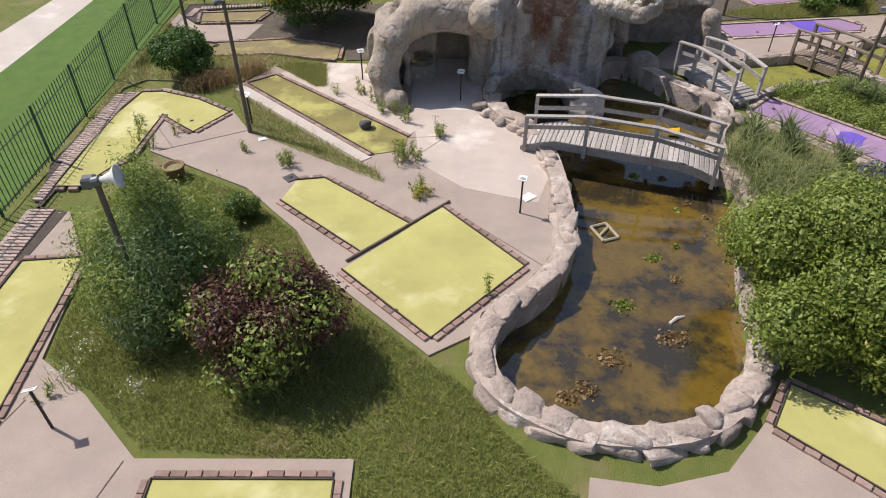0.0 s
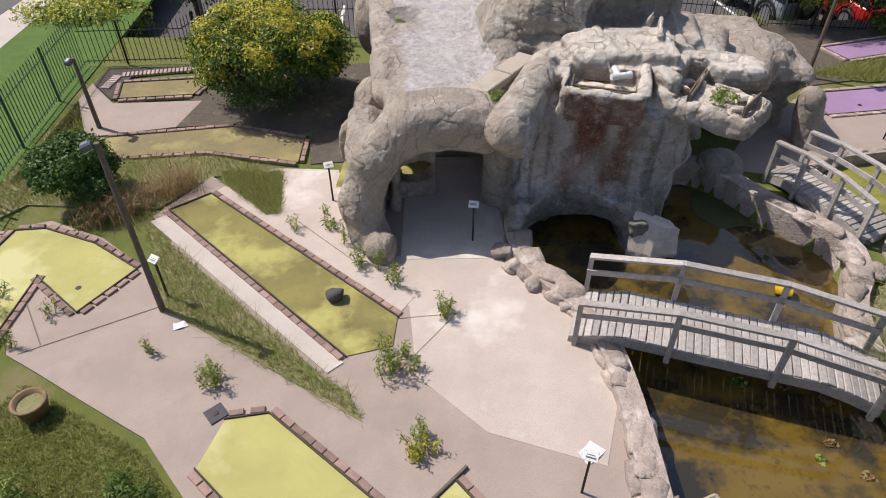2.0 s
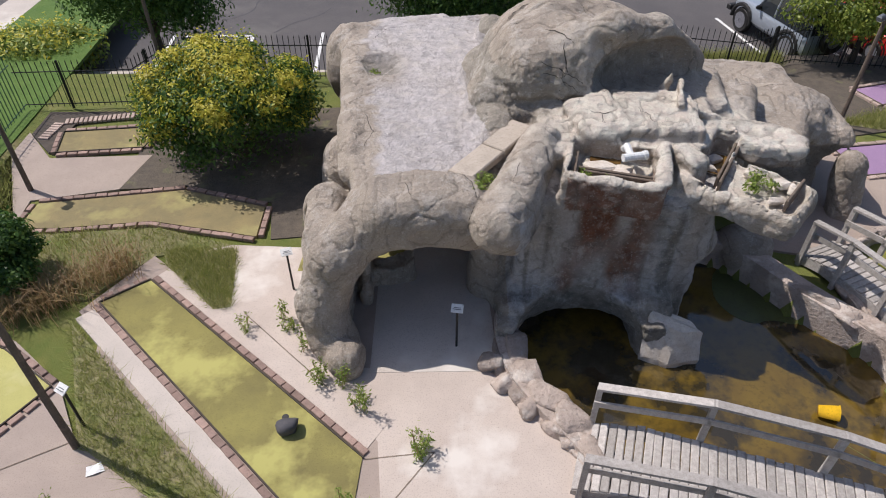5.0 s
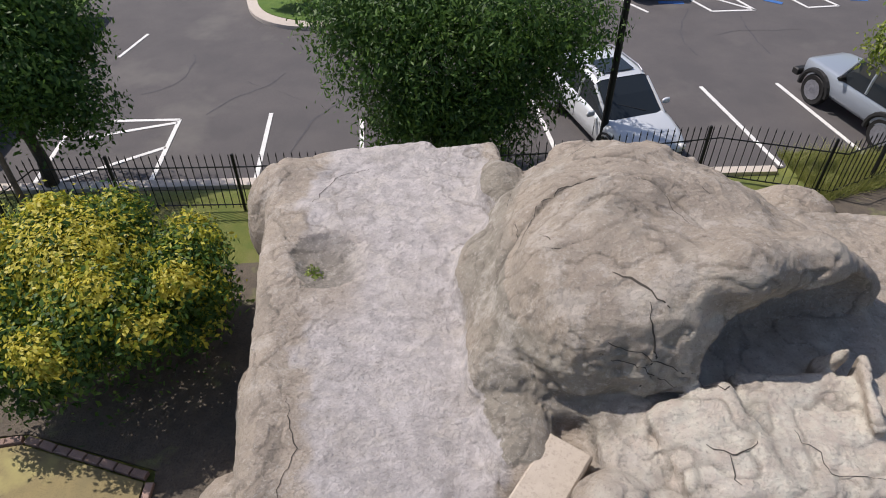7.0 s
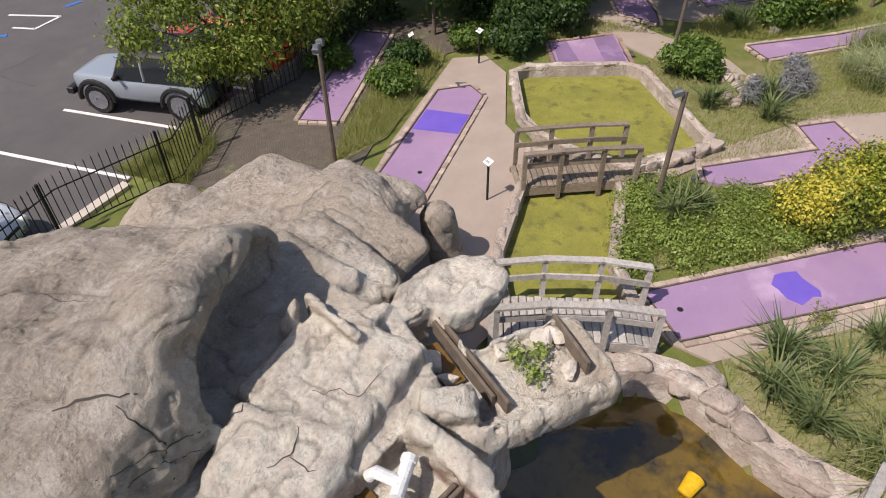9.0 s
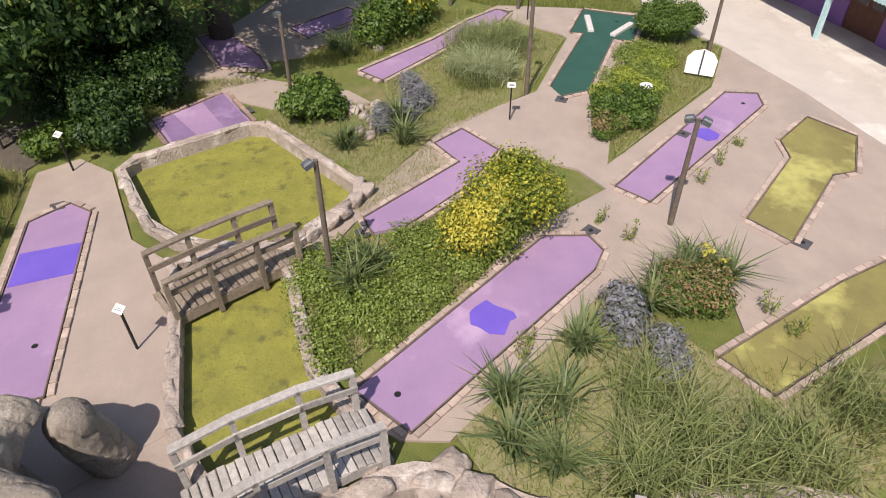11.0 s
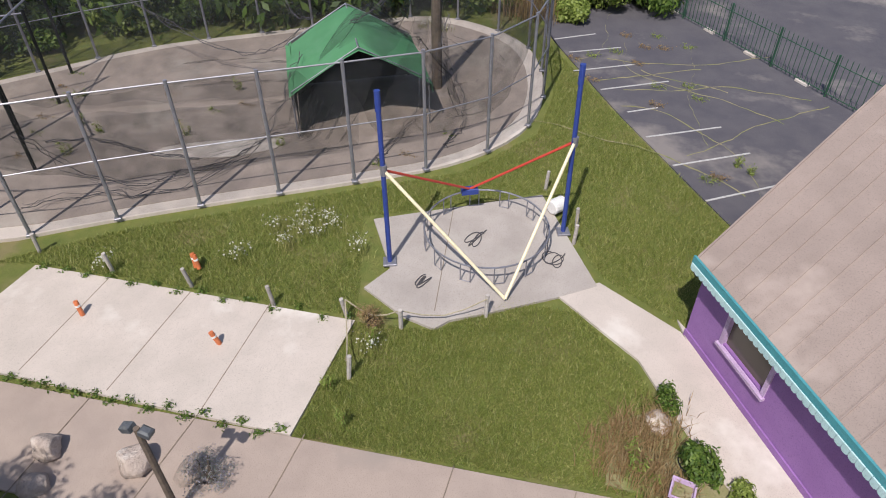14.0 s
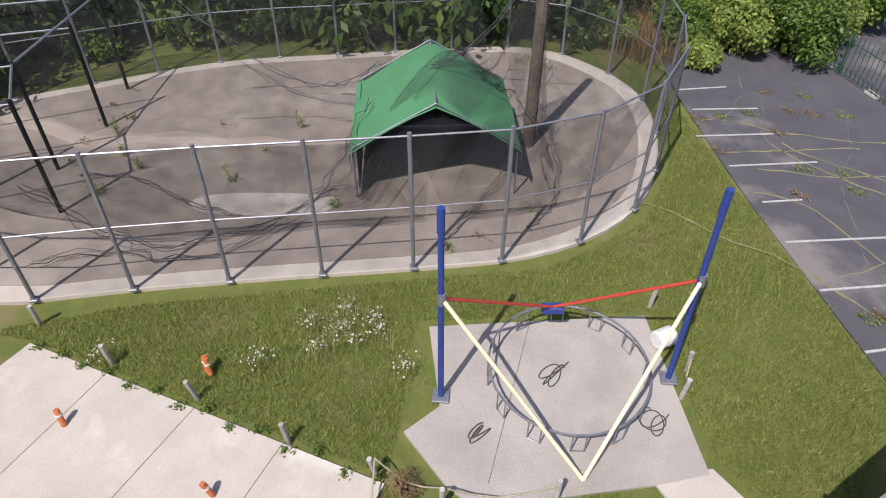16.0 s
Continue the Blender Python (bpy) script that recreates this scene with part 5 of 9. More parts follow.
lane("golf_lane", [(9.6, 12.1), (11.0, 9.2), (12.2, 6.0), (11.4, 5.6), (10.2, 8.6), (8.8, 11.6)], "olive_felt", "olive felt lane inside a curved kerb", brick="pale_brick")
lane("golf_lane", [(20.15, 17.05), (22.2, 14.95), (23.85, 13.1), (24.6, 12.65), (24.85, 13.05), (24.05, 14.1), (22.7, 15.35), (20.8, 17.65)], "purple_felt", "narrow purple lane along tall grass", brick="pale_brick")
lane("golf_lane", [(30.12, 13.5), (29.35, 13.72), (27.6, 8.38), (28.38, 8.1)], "purple_felt", "long straight purple felt lane", brick="pale_brick")
lane("golf_lane", [(32.48, 19.75), (31.44, 19.95), (30.35, 16.25), (31.23, 16.1)], "purple_felt", "purple felt lane in the big tree's shade", brick="pale_brick")
lane("golf_lane", [(30.17, 18.8), (28.85, 19.05), (28.45, 16.1), (29.6, 16.1)], "purple_felt", "wide purple lane in deep tree shade", brick="pale_brick")
lane("golf_lane", [(28.3, 15.85), (27.45, 16.1), (27.0, 14.25), (27.88, 14.2)], "purple_felt", "short purple lane at the shade's edge", brick="pale_brick")
lane("golf_lane", [(25.0, 17.3), (25.7, 18.0), (24.2, 19.8), (23.3, 19.2)], "purple_felt", "purple lane half in tree shade", brick="pale_brick")
lane("golf_lane", [(21.3, 20.3), (22.2, 20.6), (24.2, 21.8), (23.8, 22.6), (21.6, 21.6)], "purple_felt", "purple lane hidden under low branches", brick="pale_brick")
lane("golf_lane", [(19.2, 12.55), (18.6, 12.4), (18.8, 11.65), (21.95, 9.98), (21.75, 9.4), (23.55, 8.52), (24.45, 10.18), (22.65, 11.1), (22.5, 10.72)], "green_felt", "dark green felt lane with two white deflectors", brick="pale_brick", bare=(0,))


def patch(name, poly, z, label, felt="violet_felt"):
    mk(name, prism(poly, 0.03, z), felt, label=label, category="felt patch")


patch("felt_patch", [(12.72, 24.2), (12.98, 23.12), (13.9, 23.24), (13.68, 24.32)], 0.046, "violet felt band across a purple lane")
patch("felt_patch", [(11.08, 15.96), (11.2, 15.85), (11.35, 15.62), (11.2, 15.5), (11.0, 15.2), (10.86, 15.17), (10.8, 15.3), (10.5, 15.45), (10.55, 15.7), (10.72, 15.85), (10.8, 15.98)], 0.046, "ragged violet felt patch on a purple lane")
patch("felt_patch", [(16.55, 9.6), (16.5, 9.3), (16.2, 9.15), (16.0, 9.3), (15.95, 9.55), (16.2, 9.75)], 0.046, "small violet felt patch")
# darker felt towards both ends of the lane, its middle left paler
patch("felt_patch", [(17.3, 22.08), (17.62, 21.55), (18.95, 22.45), (18.65, 22.75)], 0.045, "darker band across a purple lane", "darker_felt")
patch("felt_patch", [(17.95, 20.98), (18.26, 20.46), (19.88, 21.32), (19.48, 21.8)], 0.045, "darker band across a purple lane", "darker_felt")
for x, y, rz in ((-3.72, 13.62, 40), (15.2, 24.1, 20), (13.55, 17.72, 35), (13.02, 13.25, 40), (12.15, 9.3, 40), (18.45, 12.45, -28), (24.72, 12.72, 35), (29.82, 13.95, -18), (16.35, 10.0, 40), (18.9, 20.6, 30)):
    tee(x, y, rz)
for x, y in ((-7.0, 16.5), (-2.2, 16.35), (-0.9, 9.0), (9.5, 17.3), (11.2, 23.2), (28.4, 9.2), (17.6, 7.9), (23.3, 9.4)):
    hole(x, y)


def deflector(x0, y0, x1, y1):
    d = math.dist((x0, y0), (x1, y1))
    ob = thing("lane_deflector", ((x0 + x1) / 2, (y0 + y1) / 2, 0.04), math.degrees(math.atan2(y1 - y0, x1 - x0)), label="white painted wooden deflector board on green felt", category="deflector", group="deflectors")
    mk("board", box(d, 0.19, 0.09, bevel=0.02), "white_wood", ob)


deflector(23.8, 10.25, 22.6, 10.47)
deflector(23.0, 9.03, 22.2, 9.9)


def brick_walk():
    """The brick strip along the fence, laid crosswise, in two runs."""
    ob = thing("brick_walk", (0, 0, 0), label="narrow walk of pinkish bricks with dark joints", category="brick path")
    for bed in ([(-9.9, 14.3), (-9.25, 12.2), (-9.0, 18.3), (-9.6, 18.2)], [(-9.5, 8.0), (-8.85, 8.0), (-8.55, 12.2), (-9.35, 12.4)], [(-9.9, 24.9), (-9.1, 24.0), (-9.0, 25.4), (-6.6, 25.9), (-6.6, 26.0), (-9.9, 26.0)]):
        mk("bed", prism(bed, -0.05, 0.03), "timber_edge", ob)
    me = kerb_brick((0.26, 0.085, 0.06))
    me.materials.append(M["pale_brick"])
    for path in ([(-9.05, 8.0), (-8.98, 12.3)], [(-9.25, 8.0), (-9.22, 12.3)], [(-9.42, 12.6), (-9.45, 14.5), (-9.3, 18.2)], [(-9.62, 14.3), (-9.55, 18.1)], [(-9.3, 25.45), (-6.8, 25.9)], [(-9.5, 24.6), (-9.4, 25.4)]):
        for x, y, a in along(path, 0.115, False):
            o = new("brick", me)
            o.parent = ob
            o.matrix_basis = pose(x, y, 0.01, 0, 0, a + 90)


brick_walk()

# ---- the purple building ----
def at_wall(s, d, z):
    """A place by metres along the front wall from its east corner, into the building, and up."""
    return (35.02 - 0.983 * s + 0.184 * d, 6.38 - 0.184 * s - 0.983 * d, z)


def wall_box(s0, s1, d0, d1, z0, z1):
    c = [at_wall(s0, d0, 0), at_wall(s1, d0, 0), at_wall(s1, d1, 0), at_wall(s0, d1, 0)]
    return prism([(p[0], p[1]) for p in c], z0, z1)


def building():
    ob = thing("golf_house", (0, 0, 0), label="long purple house with a tan metal roof and teal trim", category="building")
    for s0, s1, z0, z1 in ((0, 0.95, -0.1, 1.95), (0.95, 2.15, -0.1, 0.78), (0.95, 2.15, 1.62, 1.95), (2.15, 4.95, -0.1, 1.95), (4.95, 6.25, -0.1, 0.78), (4.95, 6.25, 1.62, 1.95), (6.25, 7.75, -0.1, 1.95)):
        mk("wall", wall_box(s0, s1, 0, 0.18, z0, z1), "purple_wall", ob)
    mk("end_wall", join(wall_box(-0.0, 0.18, 0.18, 9.4, -0.1, 1.95), ([at_wall(0, 0.18, 1.95), at_wall(0, 9.4, 1.95), at_wall(0, 4.8, 3.9)], [(0, 1, 2)])), "purple_wall", ob)
    mk("porch_side", wall_box(7.57, 7.75, 0.18, 1.3, -0.1, 1.95), "purple_wall", ob)
    for s0, s1, z0, z1 in ((7.75, 8.0, 0, 2.3), (9.5, 13.5, 0, 0.85), (9.5, 9.8, 0.85, 2.3), (13.2, 13.5, 0.85, 2.3), (14.9, 20.0, 0, 2.3)):
        mk("porch_wall", wall_box(s0, s1, 1.3, 1.5, z0, z1), "purple_wall", ob, label="shaded purple porch wall")
    mk("back_wall", wall_box(0, 22, 9.3, 9.5, -0.1, 1.95), "purple_wall", ob)
    mk("far_wall", wall_box(20.0, 22.0, 0, 9.4, -0.1, 1.95), "purple_wall", ob)
    mk("counter", wall_box(9.6, 13.4, 1.1, 1.5, 0.85, 0.92), "wood_red", ob, label="dark wooden serving counter")
    for s0, s1 in ((9.8, 10.6), (11.3, 12.2), (12.5, 13.2)):
        mk("shutter", wall_box(s0, s1, 1.34, 1.4, 0.92, 1.75), "wood_red", ob, label="reddish stained wooden shutter")
    mk("opening_back", wall_box(9.8, 13.2, 2.4, 2.5, 0.0, 2.3), "wood_red", ob)
    for s0, s1 in ((8.02, 9.48), (13.5, 14.9)):
        door = mk("double_door", wall_box(s0, s1, 1.36, 1.42, 0, 2.0), "wood_red", ob, label="dark wooden double door in the porch's shade")
        for k in (0.04, 0.52):
            w = s1 - s0
            mk("pane", wall_box(s0 + w * (k + 0.06), s0 + w * (k + 0.38), 1.33, 1.36, 0.9, 1.85), "glass", door)
        mk("handle", tube([at_wall((s0 + s1) / 2 - 0.06, 1.31, 0.9), at_wall((s0 + s1) / 2 - 0.06, 1.31, 1.2)], 0.015, 6), "galv", door)
    for s0, s1 in ((0.95, 2.15), (4.95, 6.25)):
        win = mk("window", join(wall_box(s0 - 0.05, s0 + 0.04, -0.03, 0.1, 0.74, 1.66), wall_box(s1 - 0.04, s1 + 0.05, -0.03, 0.1, 0.74, 1.66), wall_box(s0 + 0.04, s1 - 0.04, -0.03, 0.1, 1.58, 1.66)), "sill", ob, label="pale lilac window frame")
        mk("sill", wall_box(s0 - 0.08, s1 + 0.08, -0.08, 0.12, 0.68, 0.74), "sill", win)
        mk("pane", wall_box(s0 + 0.04, s1 - 0.04, 0.06, 0.08, 0.74, 1.58), "pane", win)
    mk("baseboard", wall_box(0.0, 7.75, -0.035, -0.002, -0.1, 0.16), "purple_wall", ob)
    # the roof: ribbed sheets up to a ridge that runs past the gable
    e0, e1, r0, r1 = at_wall(-0.05, -0.22, 1.98), at_wall(24, -0.22, 1.98), (37.8, 2.1, 4.0), (37.8 - 0.983 * 27, 2.1 - 0.184 * 27, 4.0)
    b0, b1 = at_wall(-0.05, 9.7, 1.98), at_wall(24, 9.7, 1.98)
    for name, quad in (("roof", (e1, e0, r0, r1)), ("rear_roof", (b0, b1, r1, r0))):
        top = [tuple(p) for p in quad]
        low = [(p[0], p[1], p[2] - 0.08) for p in quad]
        mk(name, (low + top, [(3, 2, 1, 0), (4, 5, 6, 7), (0, 1, 5, 4), (1, 2, 6, 5), (2, 3, 7, 6), (3, 0, 4, 7)]), "roof", ob, label="tan ribbed metal roof sheets")
    for k in range(60):
        t = k / 60
        a, b = Vector(e0).lerp(Vector(e1), t), Vector(r0).lerp(Vector(r1), t)
        mk("rib", tube([a + Vector((0, 0, 0.008)), b + Vector((0, 0, 0.008))], 0.018, 4), "roof", ob)
    mk("ridge_cap", tube([(r0[0], r0[1], r0[2] + 0.02), (r1[0], r1[1], r1[2] + 0.02)], 0.05, 6), "roof", ob)
    mk("ridge_cable", tube([(36.5, 1.1, 4.15), (20, -2.2, 4.15)], 0.025, 6), "black", ob)
    # teal fascia with a scalloped pale fringe
    mk("fascia", wall_box(-0.1, 22, -0.27, -0.225, 1.86, 2.02), "teal", ob)
    mk("rake_board", tube([(e0[0], e0[1], e0[2] - 0.05), (r0[0], r0[1], r0[2] - 0.05)], 0.05, 4), "roof", ob)
    sc = bpy.data.meshes.new("scallop")
    v, f = prism([(-0.062, 0.14), (-0.062, 0.03), (-0.03, 0.0), (0.03, 0.0), (0.062, 0.03), (0.062, 0.14)], -0.012, 0.012)
    sc.from_pydata([(p[0], p[2], p[1]) for p in v], [], f)
    sc.materials.append(M["pale_teal"])
    for k in range(165):
        o = new("scallop", sc)
        o.parent = ob
        x, y, z = at_wall(k * 0.134, -0.29, 1.75)
        o.matrix_basis = pose(x, y, z, 0, 0, 10.6)
    for s in (10.55, 14.0, 17.5):
        x, y, _ = at_wall(s, -0.05, 0)
        mk("post", moved(box(0.13, 0.13, 1.95, bevel=0.01), x, y, 0, 10.6), "pale_teal", ob, label="pale teal porch post")
    return ob


building()
px0 = at_wall(-0.03, -0.05, 0.0)
lamp = thing("wall_lamp", (px0[0] + 0.08, px0[1], 1.5), label="small dark floodlight on the house corner", category="lamp")
mk("housing", box(0.14, 0.16, 0.12, bevel=0.02), "black", lamp)
mk("bracket", tube([(-0.12, 0, 0.06), (0, 0, 0.06)], 0.02, 6), "black", lamp)


# ---- fences ----
def bar_fence(name, points, height, material, label, gap=0.12, post_gap=2.4, tips=True, z=None):
    """An iron fence: posts, two rails, and pickets, along a line."""
    ob = thing(name, (0, 0, 0), label=label, category="fence")
    pick = bpy.data.meshes.new("picket")
    v, f = join(box(0.015, 0.015, height - 0.05), ([(-0.012, -0.012, height - 0.05), (0.012, -0.012, height - 0.05), (0.012, 0.012, height - 0.05), (-0.012, 0.012, height - 0.05), (0, 0, height + 0.05)], [(0, 1, 4), (1, 2, 4), (2, 3, 4), (3, 0, 4)]))
    pick.from_pydata(v, [], f)
    pick.materials.append(M[material])
    for a, b in zip(points, points[1:]):
        for h in (0.14, height - 0.2):
            mk("rail", tube([(*a, h + level(a)), (*b, h + level(b))], 0.015, 6), material, ob)
    spots = along(points, gap, False)
    for i, (x, y, ang) in enumerate(spots):
        o = new("picket", pick)
        o.parent = ob
        o.matrix_basis = pose(x, y, level((x, y)) + 0.06, 0, 0, ang)
    for x, y, ang in along(points, post_gap, False):
        mk("post", moved(box(0.05, 0.05, height + 0.1, bevel=0.012), x, y, level((x, y)), ang), material, ob)


def level(p):
    return float(fall(np.float64(p[1]), np.float64(p[0])))


bar_fence("green_fence", [(-9.95, 6.0), (-9.9, 14.5), (-10.15, 18.5), (-10.4, 22.0), (-10.6, 26.2)], 1.45, "green_iron", "green painted iron picket fence along a verge", 0.16)
bar_fence("corner_fence", [(-10.6, 26.2), (-7.6, 26.35), (-7.1, 27.8), (-3.0, 27.75), (3.5, 28.0), (6.6, 28.6), (8.8, 27.7)], 1.25, "iron", "black iron picket fence behind the rock", 0.15)
bar_fence("gate_fence", [(8.8, 27.7), (10.2, 28.3), (10.9, 28.6), (13.6, 28.1), (17.5, 29.6), (24.0, 32.0)], 1.25, "iron", "black iron picket fence under a leafy tree", 0.15)
bar_fence("lot_fence", [(55.0, 1.4), (51.6, 0.55), (48.9, -0.3), (44.1, -1.75), (36.0, -4.5)], 1.3, "green_iron", "dark green picket fence across the old car park", 0.2)
for x, y in ((54.5, 1.2), (52.2, 0.65), (50.1, 0.0), (47.9, -0.6), (45.6, -1.35)):
    b = thing("fence_footing", (x, y, 0.0), 17, label="pale concrete block at the foot of a fence", category="concrete block", group="fence footings")
    mk("block", box(0.5, 0.16, 0.1, bevel=0.02), "pale", b)


# ---- the netted oval court ----
CAGE = rounded([(38.7, 22.3), (39.75, 18.6), (40.85, 13.1), (41.5, 10.2), (43.2, 8.05), (45.6, 7.1), (48.6, 6.9), (50.6, 7.7), (52.6, 10.0), (52.2, 13.0), (51.2, 17.0), (50.4, 20.6), (48.6, 23.6), (46.0, 28.0), (40.0, 28.5)], 2)
slab("court_kerb", CAGE, 0.06, "pale", "pale concrete kerb round the netted court", "kerb")
cx, cy = 45.8, 16.0
slab("court_floor", [(cx + (x - cx) * 0.925, cy + (y - cy) * 0.94) for x, y in CAGE], 0.075, "court", "stained brownish concrete floor of a netted court", "court floor")
island = thing("floor_island", (0, 0, 0), label="pale raised concrete strip on the court floor", category="concrete strip")
mk("strip", prism(rounded([(42.6, 18.9), (42.2, 18.0), (42.4, 15.6), (43.0, 15.0), (43.3, 15.6), (43.1, 18.2)], 2), 0.0, 0.1), "pale", island)


def rounded3(path):
    """A path in space with its corners cut twice."""
    for _ in range(2):
        path = [path[0]] + [tuple(a * (1 - t) + b * t for a, b in zip(p, q)) for p, q in zip(path, path[1:]) for t in (0.25, 0.75)] + [path[-1]]
    return path


def cage():
    """Tall posts with two rails right round, a dark net hung over and between them."""
    ob = thing("court_cage", (0, 0, 0), label="tall galvanised frame round a court, dark netting sagging", category="cage")
    spots = along(CAGE, 1.931, True, 0.299)
    mesh = bpy.data.meshes.new("post")
    v, f = tube([(0, 0, 0), (0, 0, 3.35)], 0.045, 8)
    mesh.from_pydata(v, [], f)
    mesh.materials.append(M["galv"])
    for x, y, a in spots:
        o = new("post", mesh)
        o.parent = ob
        o.matrix_basis = pose(x, y, 0.05)
        mk("shoe", moved(box(0.16, 0.16, 0.06, bevel=0.015), x, y, 0.055, a), "galv", ob)
    ring = spots + spots[:1]
    for (x0, y0, _), (x1, y1, _) in zip(ring, ring[1:]):
        mk("top_rail", tube([(x0, y0, 3.33), (x1, y1, 3.33)], 0.022, 6), "galv", ob)
        mk("middle_rail", tube([(x0, y0, 1.7), (x1, y1, 1.7)], 0.017, 6), "galv", ob)
    # the net: a sheet over the court, pulled up at the mast and sagging to the floor
    mast = (46.1, 10.6)
    n, m = 60, 48
    v, f = [], []
    pts = [(p[0], p[1]) for p in along(CAGE, sum(math.dist(a, b) for a, b in zip(CAGE, CAGE[1:] + CAGE[:1])) / n)][:n]
    for i, (x, y) in enumerate(pts):
        for j in range(m + 1):
            t = j / m
            qx, qy = x + (mast[0] - x) * t, y + (mast[1] - y) * t
            sag = 3.3 - 3.1 * min(1, t * 3.2) if t < 0.32 else 0.2 + 0.12 * math.sin(i * 0.9 + t * 9)
            up = max(0, (t - 0.84) / 0.16) ** 1.4 * 4.6
            if math.hypot(qx - 44.8, qy - 12.6) < 2.4:
                up = max(up, 3.1 - 0.9 * math.hypot(qx - 44.8, qy - 12.6))
            v.append((qx, qy, max(0.12, sag + up + 0.08 * math.sin(i * 1.7 + j))))
    w = m + 1
    for i in range(n):
        k = (i + 1) % n
        if i % 20 != 7:
            for j in range(m):
                f.append((i * w + j, k * w + j, k * w + j + 1, i * w + j + 1))
    net = mk("netting", (v, f), net_mat("hanging_net", 0.18), ob, smooth=True, label="thin dark netting sagging to the floor")
    # gathered edges of the net, lying and hanging in long curves
    rg = random.Random(8)
    for line in ([(40.0, 21.1, 0.3), (40.8, 19.8, 0.15), (40.4, 17.9, 0.12), (41.3, 16.7, 0.2), (42.5, 15.6, 0.35), (43.7, 15.0, 1.2), (44.6, 14.6, 2.0)], [(40.2, 20.6, 2.2), (40.5, 19.5, 0.5), (41.2, 17.6, 0.14), (42.3, 16.2, 0.12), (43.5, 15.4, 0.14)],
                 [(43.4, 21.9, 0.1), (43.6, 20.6, 0.1), (42.6, 18.8, 0.1), (42.2, 17.4, 0.12)], [(49.2, 21.8, 3.2), (48.4, 19.4, 1.6), (47.6, 17.4, 0.8), (47.2, 16.0, 0.9), (46.6, 14.6, 2.0)], [(51.0, 16.5, 3.3), (48.6, 15.4, 1.6), (46.8, 14.4, 2.2)],
                 [(46.1, 10.6, 6.0), (47.2, 12.2, 4.2), (48.6, 14.6, 3.3), (50.6, 18.0, 3.3)], [(46.1, 10.6, 5.6), (45.6, 11.8, 3.2), (45.2, 13.1, 2.6)], [(46.1, 10.4, 1.5), (45.2, 9.9, 0.4), (43.6, 9.9, 0.12), (42.4, 10.6, 0.1)], [(45.9, 10.2, 2.5), (44.4, 11.2, 0.3), (43.0, 11.9, 0.1), (41.6, 12.6, 0.1)]):
        for k in range(3):
            w = [(x + rg.uniform(-.12, .12), y + rg.uniform(-.12, .12), max(0.1, z + rg.uniform(-.08, .08))) for x, y, z in rounded3(line)]
            mk("net_rope", tube(w, rg.uniform(0.005, 0.011), 5), "slate", ob)
    # netting on the frame itself
    v, f = [], []
    for i, (x, y, a) in enumerate(spots):
        v += [(x, y, 0.1), (x, y, 3.32)]
        if i:
            f.append((2 * i - 2, 2 * i, 2 * i + 1, 2 * i - 1))
    mk("wire_mesh", (v, f), net_mat("frame_net", 0.16), ob, label="fine wire mesh between the posts")
    mk("mast", tube([(*mast, 0), (*mast, 6.5)], [0.17, 0.13], 10), "pole_wood", ob, label="thick dark wooden mast")
    # the low side bay with dark poles
    for x, y in ((42.9, 23.7), (43.7, 22.6), (45.9, 22.4), (48.1, 22.8), (42.0, 21.6)):
        mk("bay_post", tube([(x, y, 0.05), (x, y, 3.0)], 0.05, 8), "iron", ob)
        mk("bay_rail", tube([(x, y, 2.9), (x - 2.2, y + 4.0, 3.1)], 0.025, 6), "galv", ob)
    mk("bay_beam", tube([(42.0, 21.6, 2.95), (43.7, 22.6, 2.95), (48.1, 22.8, 2.95)], 0.03, 6), "galv", ob)


def net_mat(name, amount):
    m = bpy.data.materials.new(name)
    m.use_nodes = True
    nt = m.node_tree
    n, link = nt.nodes, nt.links.new
    b = n["Principled BSDF"]
    b.inputs["Base Color"].default_value = (0.02, 0.022, 0.024, 1)
    b.inputs["Roughness"].default_value = 0.8
    t, r, g = n.new("ShaderNodeTexNoise"), n.new("ShaderNodeMapRange"), n.new("ShaderNodeNewGeometry")
    t.inputs["Scale"].default_value, t.inputs["Detail"].default_value = 1.6, 6.0
    r.inputs[1].default_value, r.inputs[2].default_value = 0.3, 0.75
    r.inputs[3].default_value, r.inputs[4].default_value = amount * 0.5, amount * 1.9
    mx, tr = n.new("ShaderNodeMixShader"), n.new("ShaderNodeBsdfTransparent")
    link(g.outputs["Position"], t.inputs["Vector"])
    link(t.outputs[0], r.inputs[0])
    link(r.outputs[0], mx.inputs[0])
    link(tr.outputs[0], mx.inputs[1])
    link(b.outputs[0], mx.inputs[2])
    link(mx.outputs[0], n["Material Output"].inputs[0])
    return m


cage()


